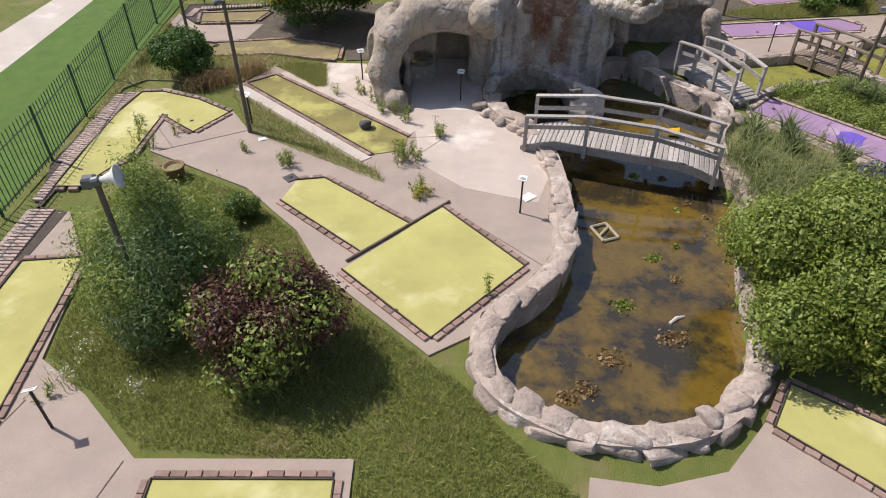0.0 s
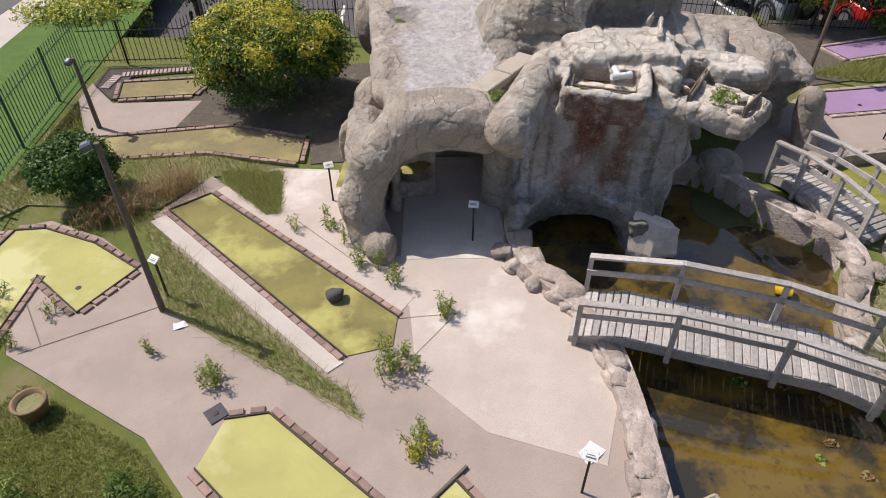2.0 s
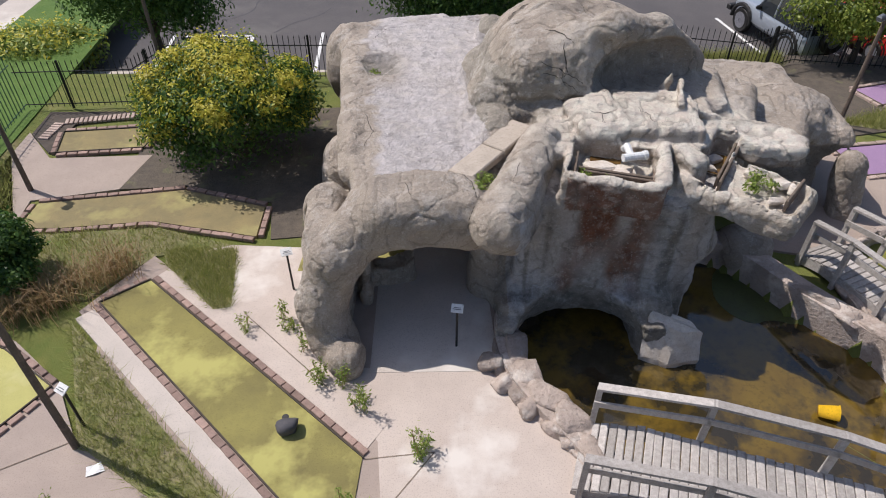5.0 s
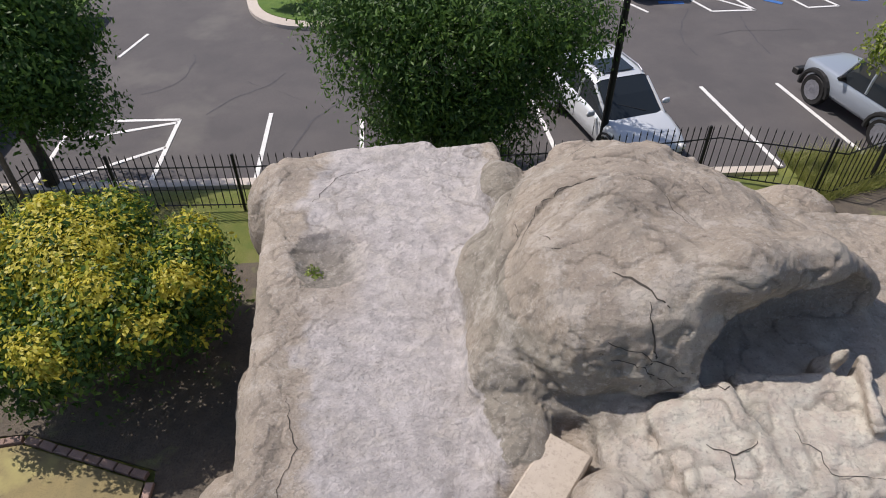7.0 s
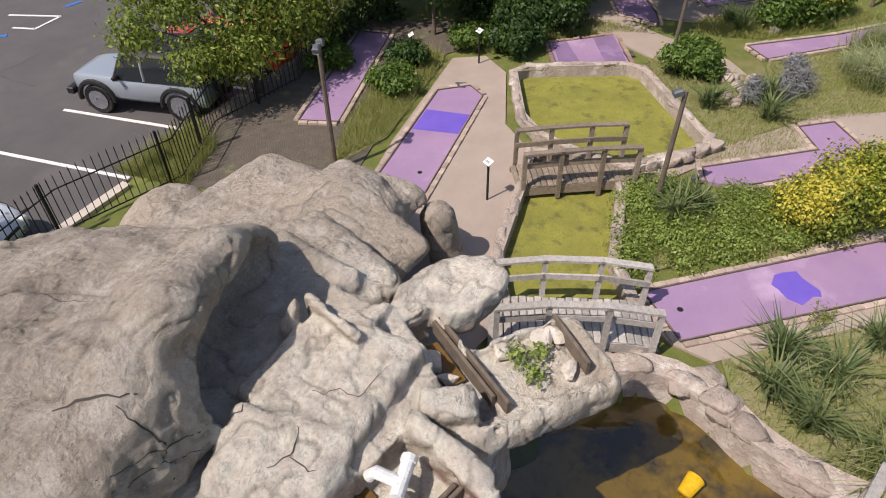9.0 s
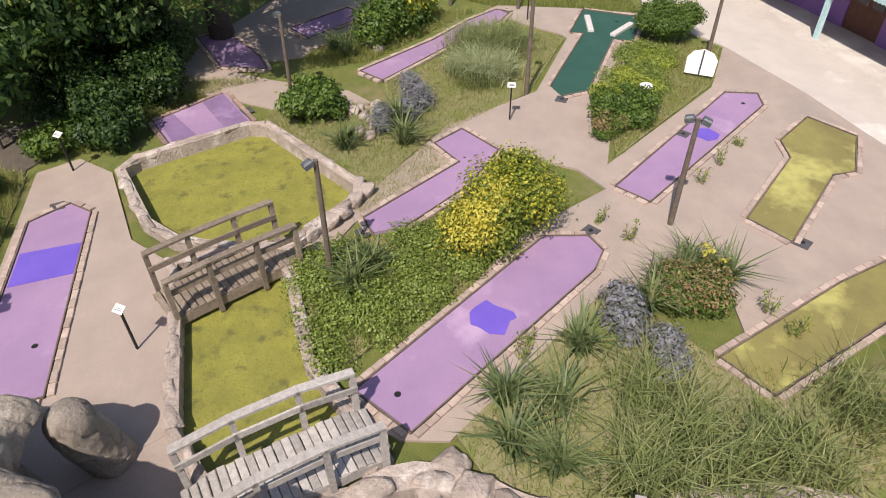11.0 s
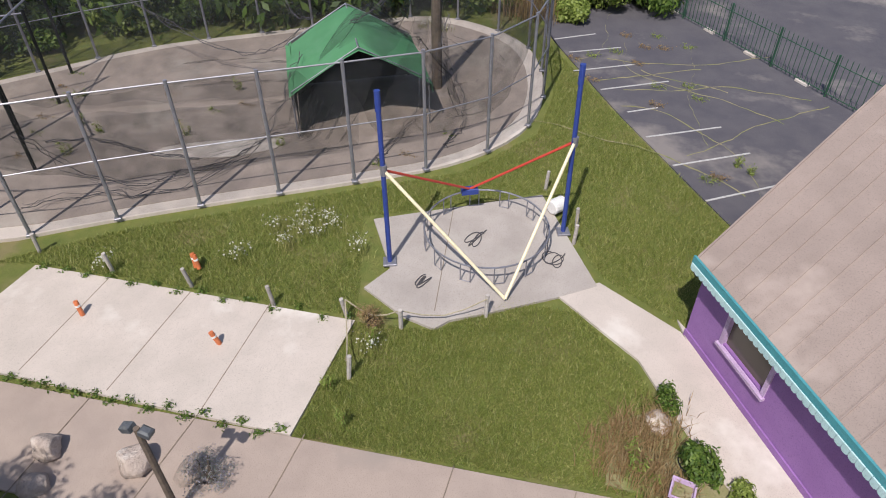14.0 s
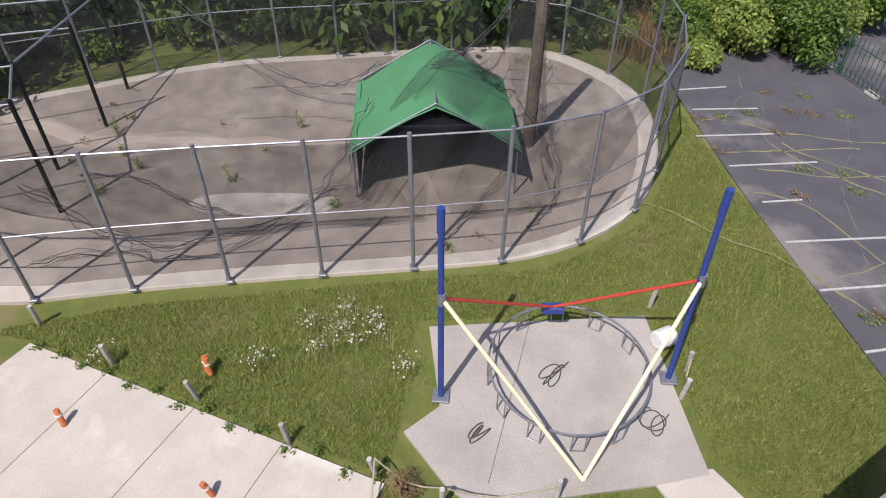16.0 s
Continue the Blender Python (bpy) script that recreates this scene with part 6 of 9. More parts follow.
def tent():
    """An open green canopy with a ridge, slack edges and thin legs."""
    ob = thing("canopy_tent", (45.2, 13.1, 0.08), 8, label="green canvas canopy tent with open dark front", category="tent")
    rg = random.Random(4)
    n, m = 10, 8
    v, f = [], []
    for i in range(n + 1):
        for j in range(m + 1):
            s, t = -1 + 2 * i / n, -1 + 2 * j / m
            z = 2.55 - 1.15 * abs(t) ** 1.15 - 0.12 * (1 - (2 * abs(s) - 1) ** 2) * abs(t) - 0.12 * abs(s) ** 3
            v.append((1.75 * s * (1 + 0.04 * abs(t)), 2.0 * t, z + rg.uniform(-0.02, 0.02)))
    w = m + 1
    f = [(i * w + j, (i + 1) * w + j, (i + 1) * w + j + 1, i * w + j + 1) for i in range(n) for j in range(m)]
    mk("canopy", (v, f), "tent", ob, smooth=True)
    for t in (-1, 1):
        edge = [v[i * w + (0 if t < 0 else m)] for i in range(n + 1)]
        vv = [p for q in edge for p in (q, (q[0], q[1] + 0.02 * t, q[2] - 0.28))]
        mk("valance", (vv, [(2 * k, 2 * k + 2, 2 * k + 3, 2 * k + 1) for k in range(n)]), "tent", ob)
    for s in (-1.7, 0, 1.7):
        for t in (-1.92, 1.92):
            mk("leg", tube([(s, t, 0), (s, t, 1.4)], 0.025, 6), "galv", ob)
    for s in (-1.7, 1.7):
        mk("gable_bar", tube([(s, -1.92, 1.4), (s, 0, 2.5), (s, 1.92, 1.4)], 0.02, 6), "galv", ob)
    mk("ridge_pole", tube([(-1.7, 0, 2.5), (1.7, 0, 2.5)], 0.025, 6), "galv", ob)
    # slate sheets at back and side darken the inside behind the open front
    mk("back_sheet", ([(1.6, -1.8, 0.05), (1.6, 1.8, 0.05), (1.6, 1.8, 1.5), (1.6, 0, 2.45), (1.6, -1.8, 1.5)], [(0, 1, 2, 3, 4)]), "slate", ob, label="dark sheet darkening the tent's inside")
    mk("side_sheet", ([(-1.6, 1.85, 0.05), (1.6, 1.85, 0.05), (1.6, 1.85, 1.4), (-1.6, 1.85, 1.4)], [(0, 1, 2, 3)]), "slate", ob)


tent()


# ---- the bungee trampoline ----
def trampoline():
    ob = thing("bungee_trampoline", (0, 0, 0), label="bungee trampoline frame with blue poles and red arms", category="trampoline")
    apex, left, right, seat = (36.15, 9.82, 0.12), (37.6, 12.2), (38.38, 8.12), (39.3, 10.25, 0.75)
    for (x, y), lean in ((left, 0.05), (right, 0.1)):
        mk("pole", tube([(x, y, 0.03), (x + lean, y + lean * 0.4, 4.15)], [0.055, 0.05], 10), "blue", ob)
        mk("cap", tube([(x + lean, y + lean * 0.4, 3.75), (x + lean, y + lean * 0.4, 4.18)], 0.062, 10), "blue", ob)
        mk("foot", moved(box(0.3, 0.3, 0.05, bevel=0.01), x, y, 0.03), "galv", ob)
        mid = (x + lean * 0.6, y, 2.45)
        mk("brace", tube([mid, apex], 0.036, 8), "cream", ob, label="cream diagonal tube")
        mk("arm", tube([mid, seat], 0.03, 8), "red", ob, label="red sloping arm")
        mk("collar", tube([(mid[0], mid[1], 2.33), (mid[0], mid[1], 2.57)], 0.07, 10), "galv", ob)
    mk("winch", moved(box(0.18, 0.4, 0.16, bevel=0.03), 39.32, 10.25, 0.62, 5), "blue", ob, label="blue winch box")
    ring = [(38.15 + 1.45 * math.cos(a), 9.98 + 1.42 * math.sin(a), 0.5) for a in np.linspace(0, 2 * math.pi, 41)]
    mk("hoop", tube(ring, 0.022, 6, False), "galv", ob)
    for k in range(12):
        a = 2 * math.pi * k / 12
        b = a + 0.16
        p, q = (38.15 + 1.45 * math.cos(a), 9.98 + 1.42 * math.sin(a)), (38.15 + 1.45 * math.cos(b), 9.98 + 1.42 * math.sin(b))
        mk("leg", tube([(*p, 0.5), (*p, 0.05), (*q, 0.05), (*q, 0.5)], 0.015, 6), "galv", ob)


trampoline()
for cx_, cy_, r_, s_ in ((36.9, 11.5, 0.2, 1), (37.4, 8.5, 0.28, 2), (38.3, 10.2, 0.3, 3)):
    rg = random.Random(s_)
    q_ = [rg.uniform(0, 6.3) for k in range(3)]
    pts = [(cx_ + r_ * (0.75 * math.cos(k * 0.31 + q_[0]) + 0.3 * math.cos(k * 0.13 + q_[1])), cy_ + r_ * (0.65 * math.sin(k * 0.29) + 0.35 * math.sin(k * 0.17 + q_[2])), 0.045 + 0.01 * k / 60) for k in range(60)]
    c = thing("loose_rope", (0, 0, 0), label="loose dark rope lying coiled on concrete", category="rope", group="loose ropes")
    mk("rope", tube(pts, 0.012, 5), "slate", c)


def bollard(x, y, lean, tall=0.55, mat_="white_wood"):
    ob = thing("wooden_post", (x, y, 0.0), 0, label="short weathered wooden rope post in grass", category="post", group="rope posts")
    rg = random.Random(int(x * 100))
    mk("post", tube([(0, 0, -0.05), (rg.uniform(-lean, lean), rg.uniform(-lean, lean), tall)], 0.045, 8), "deck", ob)


POSTS = [(38.62, 20.23), (37.79, 18.33), (37.19, 16.48), (36.45, 14.63), (36.01, 13.09), (35.61, 12.0), (35.8, 10.26), (38.01, 7.94), (38.64, 7.73), (40.23, 8.18), (34.4, 13.0)]
for x, y in POSTS:
    bollard(x, y, 0.08)
for a, b in ((POSTS[4], POSTS[5]), (POSTS[5], POSTS[6]), (POSTS[4], POSTS[10]), (POSTS[8], POSTS[7])):
    mid = ((a[0] + b[0]) / 2, (a[1] + b[1]) / 2, 0.18)
    r = thing("hanging_rope", (0, 0, 0), label="slack rope between short wooden posts", category="rope", group="post ropes")
    mk("rope", tube([(*a, 0.48), (a[0] * .75 + b[0] * .25, a[1] * .75 + b[1] * .25, 0.28), mid, (a[0] * .25 + b[0] * .75, a[1] * .25 + b[1] * .75, 0.28), (*b, 0.48)], 0.014, 5), "rope", r)
for x, y, a in ((36.41, 18.5, 30), (35.41, 15.55, 80), (37.75, 16.5, 10), (37.7, 16.42, 25)):
    c = thing("marker_tube", (x, y, 0.03), a, label="orange plastic marker tube standing askew", category="marker", group="orange markers")
    mk("tube", tube([(0, 0, 0), (0.1, 0.02, 0.33)], 0.05, 10), "orange", c)
    mk("collar", tube([(0.06, 0.012, 0.2), (0.07, 0.014, 0.24)], 0.056, 10), "white", c)
b = thing("plastic_drum", (39.2, 8.1, 0.03), 30, label="white plastic drum lying beside a blue pole", category="drum")
mk("drum", moved(spin([(0.16, -0.2), (0.19, -0.17), (0.19, 0.17), (0.16, 0.2)], 14), 0, 0, 0.2, 0, 90, 0), "white", b)

# ---- pond walls ----
def stone_run(name, path, closed, step, size, z, label, seed, parent=None, skip=()):
    """A run of uneven stones set end to end on the pond's rim, with a rough footing under them."""
    ob = thing(name, (0, 0, 0), label=label, category="stone wall")
    meshes = []
    for k in range(7):
        me = bpy.data.meshes.new("stone")
        v, f = stone(size[0] * (0.85 + 0.06 * k), size[1] * (1.1 - 0.04 * k), size[2], seed + k, 0.3, 3, 0.45)
        me.from_pydata(v, [], f)
        me.polygons.foreach_set("use_smooth", np.ones(len(f), dtype=bool))
        me.materials.append(M["stone"])
        meshes.append(me)
    rg = random.Random(seed)
    for x, y, a in along(path, step, closed):
        if any(inside(s, np.array([x]), np.array([y]))[0] for s in skip):
            continue
        o = new("stone", rg.choice(meshes))
        o.parent = ob
        o.matrix_basis = pose(x + rg.uniform(-.04, .04), y + rg.uniform(-.04, .04), z + rg.uniform(-.04, .05), rg.uniform(-8, 8), rg.uniform(-8, 8), a + rg.uniform(-14, 14)) @ Matrix.Diagonal((rg.uniform(.75, 1.3), rg.uniform(.8, 1.25), rg.uniform(.7, 1.15), 1))
    return ob


def lining(name, path, z0, z1, out, label, closed=True):
    """The upright face of a pond's side, thick, following its outline."""
    n = len(path)
    p = [Vector((*q, 0)) for q in path]
    v, f = [], []
    for i, q in enumerate(p):
        a, b = p[i - 1] if closed or i else q, p[(i + 1) % n] if closed or i < n - 1 else q
        d = (b - a).normalized()
        o = Vector((d.y, -d.x, 0)) * out
        v += [(q.x, q.y, z0), (q.x, q.y, z1), (q.x + o.x, q.y + o.y, z1), (q.x + o.x, q.y + o.y, z0)]
    for i in range(n if closed else n - 1):
        j = (i + 1) % n
        f += [(4 * i + k, 4 * j + k, 4 * j + (k + 1) % 4, 4 * i + (k + 1) % 4) for k in range(4)]
    return mk(name, (v, f), "stone", label=label, category="pond wall", kind="structure")


def flip_out(path):
    area = sum(a[0] * b[1] - b[0] * a[1] for a, b in zip(path, path[1:] + path[:1]))
    return 1 if area > 0 else -1


lining("pond_wall", POND, -1.0, 0.21, 0.4 * flip_out(POND), "rough stone pond side down to the water")
lining("pond_wall_north", LILY_NORTH, -0.6, 0.2, 0.22 * flip_out(LILY_NORTH), "low pale concrete rim of a duckweed pond")
lining("pond_wall_south", LILY_SOUTH, -0.6, 0.14, 0.22 * flip_out(LILY_SOUTH), "pale concrete rim of a narrow duckweed pond")


def crag(foot, tips):
    """A broken angular block of stone: the hull of a foot outline, a bulging waist and its sharp tips, chipped."""
    bm = bmesh.new()
    for x, y in foot:
        bm.verts.new((x * 0.92, y * 0.92, -0.3))
        bm.verts.new((x, y, 0.12))
    for p in tips:
        bm.verts.new(p)
    hull = bmesh.ops.convex_hull(bm, input=bm.verts)
    loose = [e for e in hull["geom_interior"] if isinstance(e, bmesh.types.BMVert)]
    bmesh.ops.delete(bm, geom=loose, context="VERTS")
    bmesh.ops.subdivide_edges(bm, edges=bm.edges, cuts=2, use_grid_fill=True)
    rg = random.Random(8)
    for q in bm.verts:
        q.co += Vector((rg.uniform(-1, 1), rg.uniform(-1, 1), rg.uniform(-1, 1))) * 0.022
    bm.verts.index_update()
    out = [tuple(q.co) for q in bm.verts], [tuple(q.index for q in f.verts) for f in bm.faces]
    bm.free()
    return out


def grown(path, d):
    """An outline moved outwards."""
    s = flip_out(path)
    n, out = len(path), []
    for i, q in enumerate(path):
        a, b = path[i - 1], path[(i + 1) % n]
        l = math.dist(a, b) or 1
        out.append((q[0] + (b[1] - a[1]) / l * d * s, q[1] - (b[0] - a[0]) / l * d * s))
    return out


UNDER_ROCK = [(1.0, 17.55), (4.9, 17.6), (7.0, 19.2), (7.0, 21.5), (1.0, 21.5)]
stone_run("stone_edging", grown(POND, 0.16), True, 0.52, (0.36, 0.23, 0.15), 0.13, "rough pinkish stones capping the pond wall", 11, skip=(UNDER_ROCK,))
stone_run("stone_footing", [p for p in grown(POND, 0.38)], True, 0.6, (0.34, 0.16, 0.2), -0.04, "half-buried stones behind the pond wall", 37, skip=(UNDER_ROCK,))
for nm, path, zz in (("rim_stones", LILY_NORTH, 0.2), ("rim_stones", LILY_SOUTH, 0.13)):
    stone_run(nm, grown(path, 0.11), True, 0.5, (0.3, 0.11, 0.07), zz - 0.03, "smooth pale stones along a duckweed pond", 21)
stone_run("rubble_wall", [(14.95, 17.55), (14.2, 18.1), (13.35, 18.9)], False, 0.42, (0.26, 0.18, 0.2), 0.12, "piled rubble stones at the pond corner", 31)
for i, (x, y, s, z) in enumerate(((1.06, 17.3, 0.22, 0.12), (1.24, 16.92, 0.2, 0.1), (1.62, 16.42, 0.22, 0.1), (1.96, 16.05, 0.22, 0.1), (2.2, 15.8, 0.2, 0.1), (7.9, 17.0, 0.27, 0.08), (8.25, 16.6, 0.25, 0.08), (7.6, 16.3, 0.25, 0.08), (7.1, 15.3, 0.24, 0.08))):
    b = thing("boulder", (x, y, z), i * 40, label="broken pale boulder at the pond's edge", category="boulder", group="pond boulders")
    mk("boulder", stone(s * 1.1, s * 0.85, s * 0.6, 50 + i, 0.3, 3), "stone", b, smooth=True)
b = thing("boulder", (4.22, 17.86, -0.4), -12, label="large pale angular boulder standing in the pond", category="boulder")
mk("boulder", crag([(-0.48, -0.22), (0.0, -0.34), (0.56, -0.1), (0.5, 0.3), (-0.2, 0.42), (-0.5, 0.2)], [(-0.46, 0.02, 0.95), (0.05, -0.12, 0.72), (0.5, 0.08, 0.6), (0.3, 0.3, 0.62), (-0.25, 0.3, 0.8)]), "lip_stone", b)
b = thing("boulder", (-2.1, 16.12, 0.16), 20, label="small black boulder on a yellow lane", category="boulder")
mk("boulder", stone(0.19, 0.14, 0.14, 71), "slate", b, smooth=True)
for i, (x, y) in enumerate(((18.6, 17.7), (18.3, 17.3), (18.0, 16.9), (18.4, 17.0), (18.75, 17.3), (18.15, 17.6), (17.8, 17.2), (18.5, 16.6), (18.45, 17.9), (17.94, 17.44), (17.5, 17.75), (17.2, 17.5), (17.6, 17.4), (32.5, 17.9), (32.75, 16.4), (32.6, 15.5), (30.3, 6.9), (33.0, 7.6), (26.0, 8.3), (22.5, 17.3), (22.2, 17.1))):
    b = thing("garden_rock", (x, y, 0.06), i * 33, label="pale garden rock among plants", category="rock", group="garden rocks")
    s = 0.3 if 31 < x < 34 else 0.15 + 0.03 * (i % 3)
    mk("rock", stone(s, s * 0.8, s * 0.7, 90 + i), "stone", b, smooth=True)


# ---- wooden foot bridges ----
def bridge(x, y, rz, length, width, rise, label, wood="deck"):
    """An arched foot bridge: boards laid across two beams, posts, and two rails to a side."""
    ob = thing("foot_bridge", (x, y, 0.0), rz, label=label, category="bridge")
    up = lambda s: 0.12 + rise * min(1.0, 1.7 * (1 - (2 * s / length) ** 2)) if abs(s) < length / 2 else 0.12
    n = int(length / 0.125)
    me = bpy.data.meshes.new("deck_board")
    v, f = box(0.116, width, 0.035, bevel=0.012)
    me.from_pydata(v, [], f)
    me.materials.append(M[wood])
    rg = random.Random(int(length * 100))
    for k in range(n):
        s = (k + 0.5) * length / n - length / 2
        slope = math.degrees(math.atan2(up(s + 0.06) - up(s - 0.06), 0.12))
        o = new("deck_board", me)
        o.parent = ob
        o.matrix_basis = pose(s, rg.uniform(-.02, .02), up(s), 0, -slope, rg.uniform(-.8, .8))
    steps = [-length / 2 + length * k / 10 for k in range(11)]
    for side in (-1, 1):
        w = side * width / 2 * 0.92
        v, f = [], []
        for k, s in enumerate(steps):
            v += [(s, w - .04, up(s) - 0.2), (s, w + .04, up(s) - 0.2), (s, w + .04, up(s) - 0.002), (s, w - .04, up(s) - 0.002)]
            if k:
                f += [(4 * k - 4 + j, 4 * k - 4 + (j + 1) % 4, 4 * k + (j + 1) % 4, 4 * k + j) for j in range(4)]
        mk("beam", (v, f + [(3, 2, 1, 0), tuple(range(4 * 10, 4 * 10 + 4))]), wood, ob)
        w = side * (width / 2 + 0.03)
        posts = [-length / 2 + 0.12, -length / 6, length / 6, length / 2 - 0.12]
        for s in posts:
            mk("post", moved(box(0.085, 0.085, 1.12, bevel=0.01), s, w, up(s) - 0.28), wood, ob)
        for h, t in ((0.84, 0.045), (0.48, 0.03)):
            for a, b in zip(posts, posts[1:]):
                d = math.dist((a, up(a)), (b, up(b)))
                g = moved(box(d + 0.06, 0.13 if h > .6 else 0.035, t if h > .6 else 0.11), (a + b) / 2, w + (0 if h > .6 else -side * 0.055), (up(a) + up(b)) / 2 + h, 0, 0, -math.degrees(math.atan2(up(b) - up(a), b - a)))
                mk("handrail" if h > .6 else "middle_rail", g, wood, ob)


bridge(4.5, 14.75, -19, 4.9, 1.15, 0.28, "weathered grey wooden foot bridge over the pond")
bridge(8.25, 18.85, -67, 2.7, 0.95, 0.16, "small grey wooden bridge over green water")
bridge(12.45, 20.15, -58, 2.6, 0.85, 0.04, "short brown wooden bridge between duckweed ponds", "old_deck")


# ---- lamps and signs ----
def lamp_post(x, y, tall, heads, rz, label="slim wooden lamp post with floodlights", lean=0.0):
    ob = thing("lamp_post", (x, y, 0.0), rz, label=label, category="lamp post", group="lamp posts")
    mk("pole", tube([(0, 0, -0.05), (lean, 0, tall)], [0.06, 0.045], 8), "pole_wood", ob)
    for k in range(heads):
        s = 1 if k == 0 else -1
        h = mk("floodlight", moved(box(0.17, 0.14, 0.12, bevel=0.03), lean + 0.13 * s, 0, tall - 0.08, 0, 0, 18 * s), "lamp_grey", ob)
        mk("lens", moved(box(0.16, 0.12, 0.012), lean + 0.13 * s, 0, tall - 0.094, 0, 0, 18 * s), "white", h)
        mk("bracket", tube([(lean, 0, tall - 0.05), (lean + 0.12 * s, 0, tall - 0.02)], 0.015, 6), "iron", ob)


for x, y, t, n, rz, ln in ((-5.24, 15.9, 3.55, 1, 200, 0.0), (10.55, 24.95, 2.9, 2, 20, 0.0), (12.3, 18.35, 2.55, 1, 120, -0.05), (19.55, 19.5, 2.25, 1, 30, -0.12), (13.05, 11.6, 2.4, 2, 60, 0.0), (20.3, 7.7, 2.0, 1, 100, 0.0),
                       (18.9, 13.3, 2.75, 1, 40, 0.0), (25.65, 14.5, 2.6, 1, 10, 0.0), (26.5, 9.15, 2.2, 2, 80, 0.0), (31.92, 15.54, 2.2, 2, 70, 0.0), (17.8, 26.2, 3.2, 1, 0, 0.0), (-8.86, 22.5, 1.9, 1, 250, 0.0), (-7.2, 27.3, 3.4, 1, 0, 0.0), (24.9, 12.3, 1.0, 1, 0, 0.0)):
    lamp_post(x, y, t, n, rz, lean=ln)
big = thing("car_park_lamp", (4.75, 30.6, -0.8), label="tall black steel car park lamp post", category="lamp post")
mk("pole", tube([(0, 0, 0), (0, 0, 7.5)], [0.09, 0.06], 10), "iron", big)
mk("base", moved(spin([(0.22, 0), (0.22, 0.35), (0.12, 0.4)], 14), 0, 0, 0), "pale", big)
mk("head", box(0.5, 0.3, 0.12, (0.2, 0, 7.45), 0.03), "iron", big)


def sign(x, y, rz, tall=0.95):
    """A score sign: a black post, a tilted white plate with grey bars for its unreadable print."""
    ob = thing("hole_sign", (x, y, 0.0), rz, label="small tilted white hole sign on a black post", category="sign", group="hole signs")
    mk("post", moved(box(0.035, 0.035, tall, bevel=0.006), 0, 0, 0), "black", ob)
    p = mk("plate", moved(box(0.2, 0.15, 0.015, bevel=0.004), 0, 0, tall, 0, -28), "white", ob)
    for k in range(3):
        mk("print_bar", moved(box(0.14 - 0.03 * k, 0.012, 0.003), 0, 0.035 - 0.035 * k, tall + 0.016, 0, -28), "lamp_grey", p)


for x, y, rz in ((-6.2, 6.35, 20), (0.5, 17.75, 170), (1.75, 12.2, 160), (-5.25, 16.25, 150), (-2.5, 19.2, 200), (10.95, 21.5, 60), (16.6, 24.2, 60), (17.6, 14.0, 80), (31.05, 14.85, 75), (24.3, 17.2, 60), (23.9, 12.2, 60), (27.2, 6.6, 40), (15.61, 25.76, 40)):
    sign(x, y, rz)

# a horn loudspeaker on its pole in the shrubs
sp = thing("horn_loudspeaker", (-5.35, 8.55, 0), 10, label="white horn loudspeaker on a dark pole", category="loudspeaker")
mk("pole", tube([(0, 0, 0), (0, 0, 3.2)], 0.05, 8), "pole_wood", sp)
mk("horn", moved(spin([(0.04, 0), (0.06, 0.08), (0.1, 0.2), (0.19, 0.3), (0.2, 0.31), (0.1, 0.24), (0.05, 0.1)], 16), 0.05, 0, 3.25, 0, 0, 80), "white", sp, smooth=True)
mk("driver", moved(spin([(0.07, -0.12), (0.08, -0.1), (0.08, 0), (0.04, 0.02)], 12), 0.05, 0, 3.25, 0, 0, 80), "lamp_grey", sp)
mk("lamp_head", box(0.2, 0.18, 0.16, (-0.12, 0.05, 3.15), 0.03), "lamp_grey", sp)

# small loose things
pot = thing("plant_tub", (-6.55, 13.7, 0.0), label="round wooden planting tub with dead growth", category="planter")
mk("tub", spin([(0.2, 0), (0.25, 0.3), (0.27, 0.3), (0.27, 0.33), (0.22, 0.33), (0.21, 0.24)], 16), "terracotta", pot, smooth=True)
mk("earth", moved(spin([(0.2, 0), (0.2, 0.24)], 14), 0, 0, 0.02), "soil", pot)
boat = thing("sunken_crate", (3.7, 12.0, -0.42), 20, label="half-sunken square frame floating in the pond", category="crate")
for a, b in (((-.2, -.28), (.2, -.28)), ((.2, -.28), (.2, .28)), ((.2, .28), (-.2, .28)), ((-.2, .28), (-.2, -.28)), ((-.2, -.1), (.2, .15))):
    mk("slat", tube([(*a, 0.05), (*b, 0.05)], 0.035, 6), "rope", boat)
stick = thing("driftwood", (4.6, 9.2, -0.39), 30, label="pale stick floating on the pond", category="driftwood")
mk("stick", tube([(-0.2, 0, 0), (0, 0.03, 0.02), (0.2, 0, 0)], [0.03, 0.04, 0.02], 6), "white_wood", stick)
bk = thing("yellow_bucket", (12.35, 19.85, -0.14), 40, label="yellow plastic bucket lying in duckweed", category="bucket")
mk("bucket", moved(spin([(0.1, 0), (0.15, 0.28), (0.16, 0.28), (0.14, 0.27), (0.09, 0.02)], 14), 0, 0, 0.12, 0, 75, 0), "yellow", bk, smooth=True)
bk = thing("yellow_bucket", (6.35, 16.55, -0.4), 70, label="yellow plastic bucket floating by the bridge", category="bucket")
mk("bucket", moved(spin([(0.1, 0), (0.13, 0.3), (0.14, 0.3), (0.12, 0.29), (0.09, 0.02)], 14), 0, 0, 0.1, 0, 80, 0), "yellow", bk, smooth=True)
bk = thing("yellow_bucket", (31.76, 15.36, 0.0), 0, label="upturned yellow tub beside a lamp post", category="bucket")
mk("bucket", spin([(0.2, 0), (0.22, 0.08), (0.2, 0.16), (0.08, 0.18), (0.06, 0.14)], 14), "yellow", bk, smooth=True)
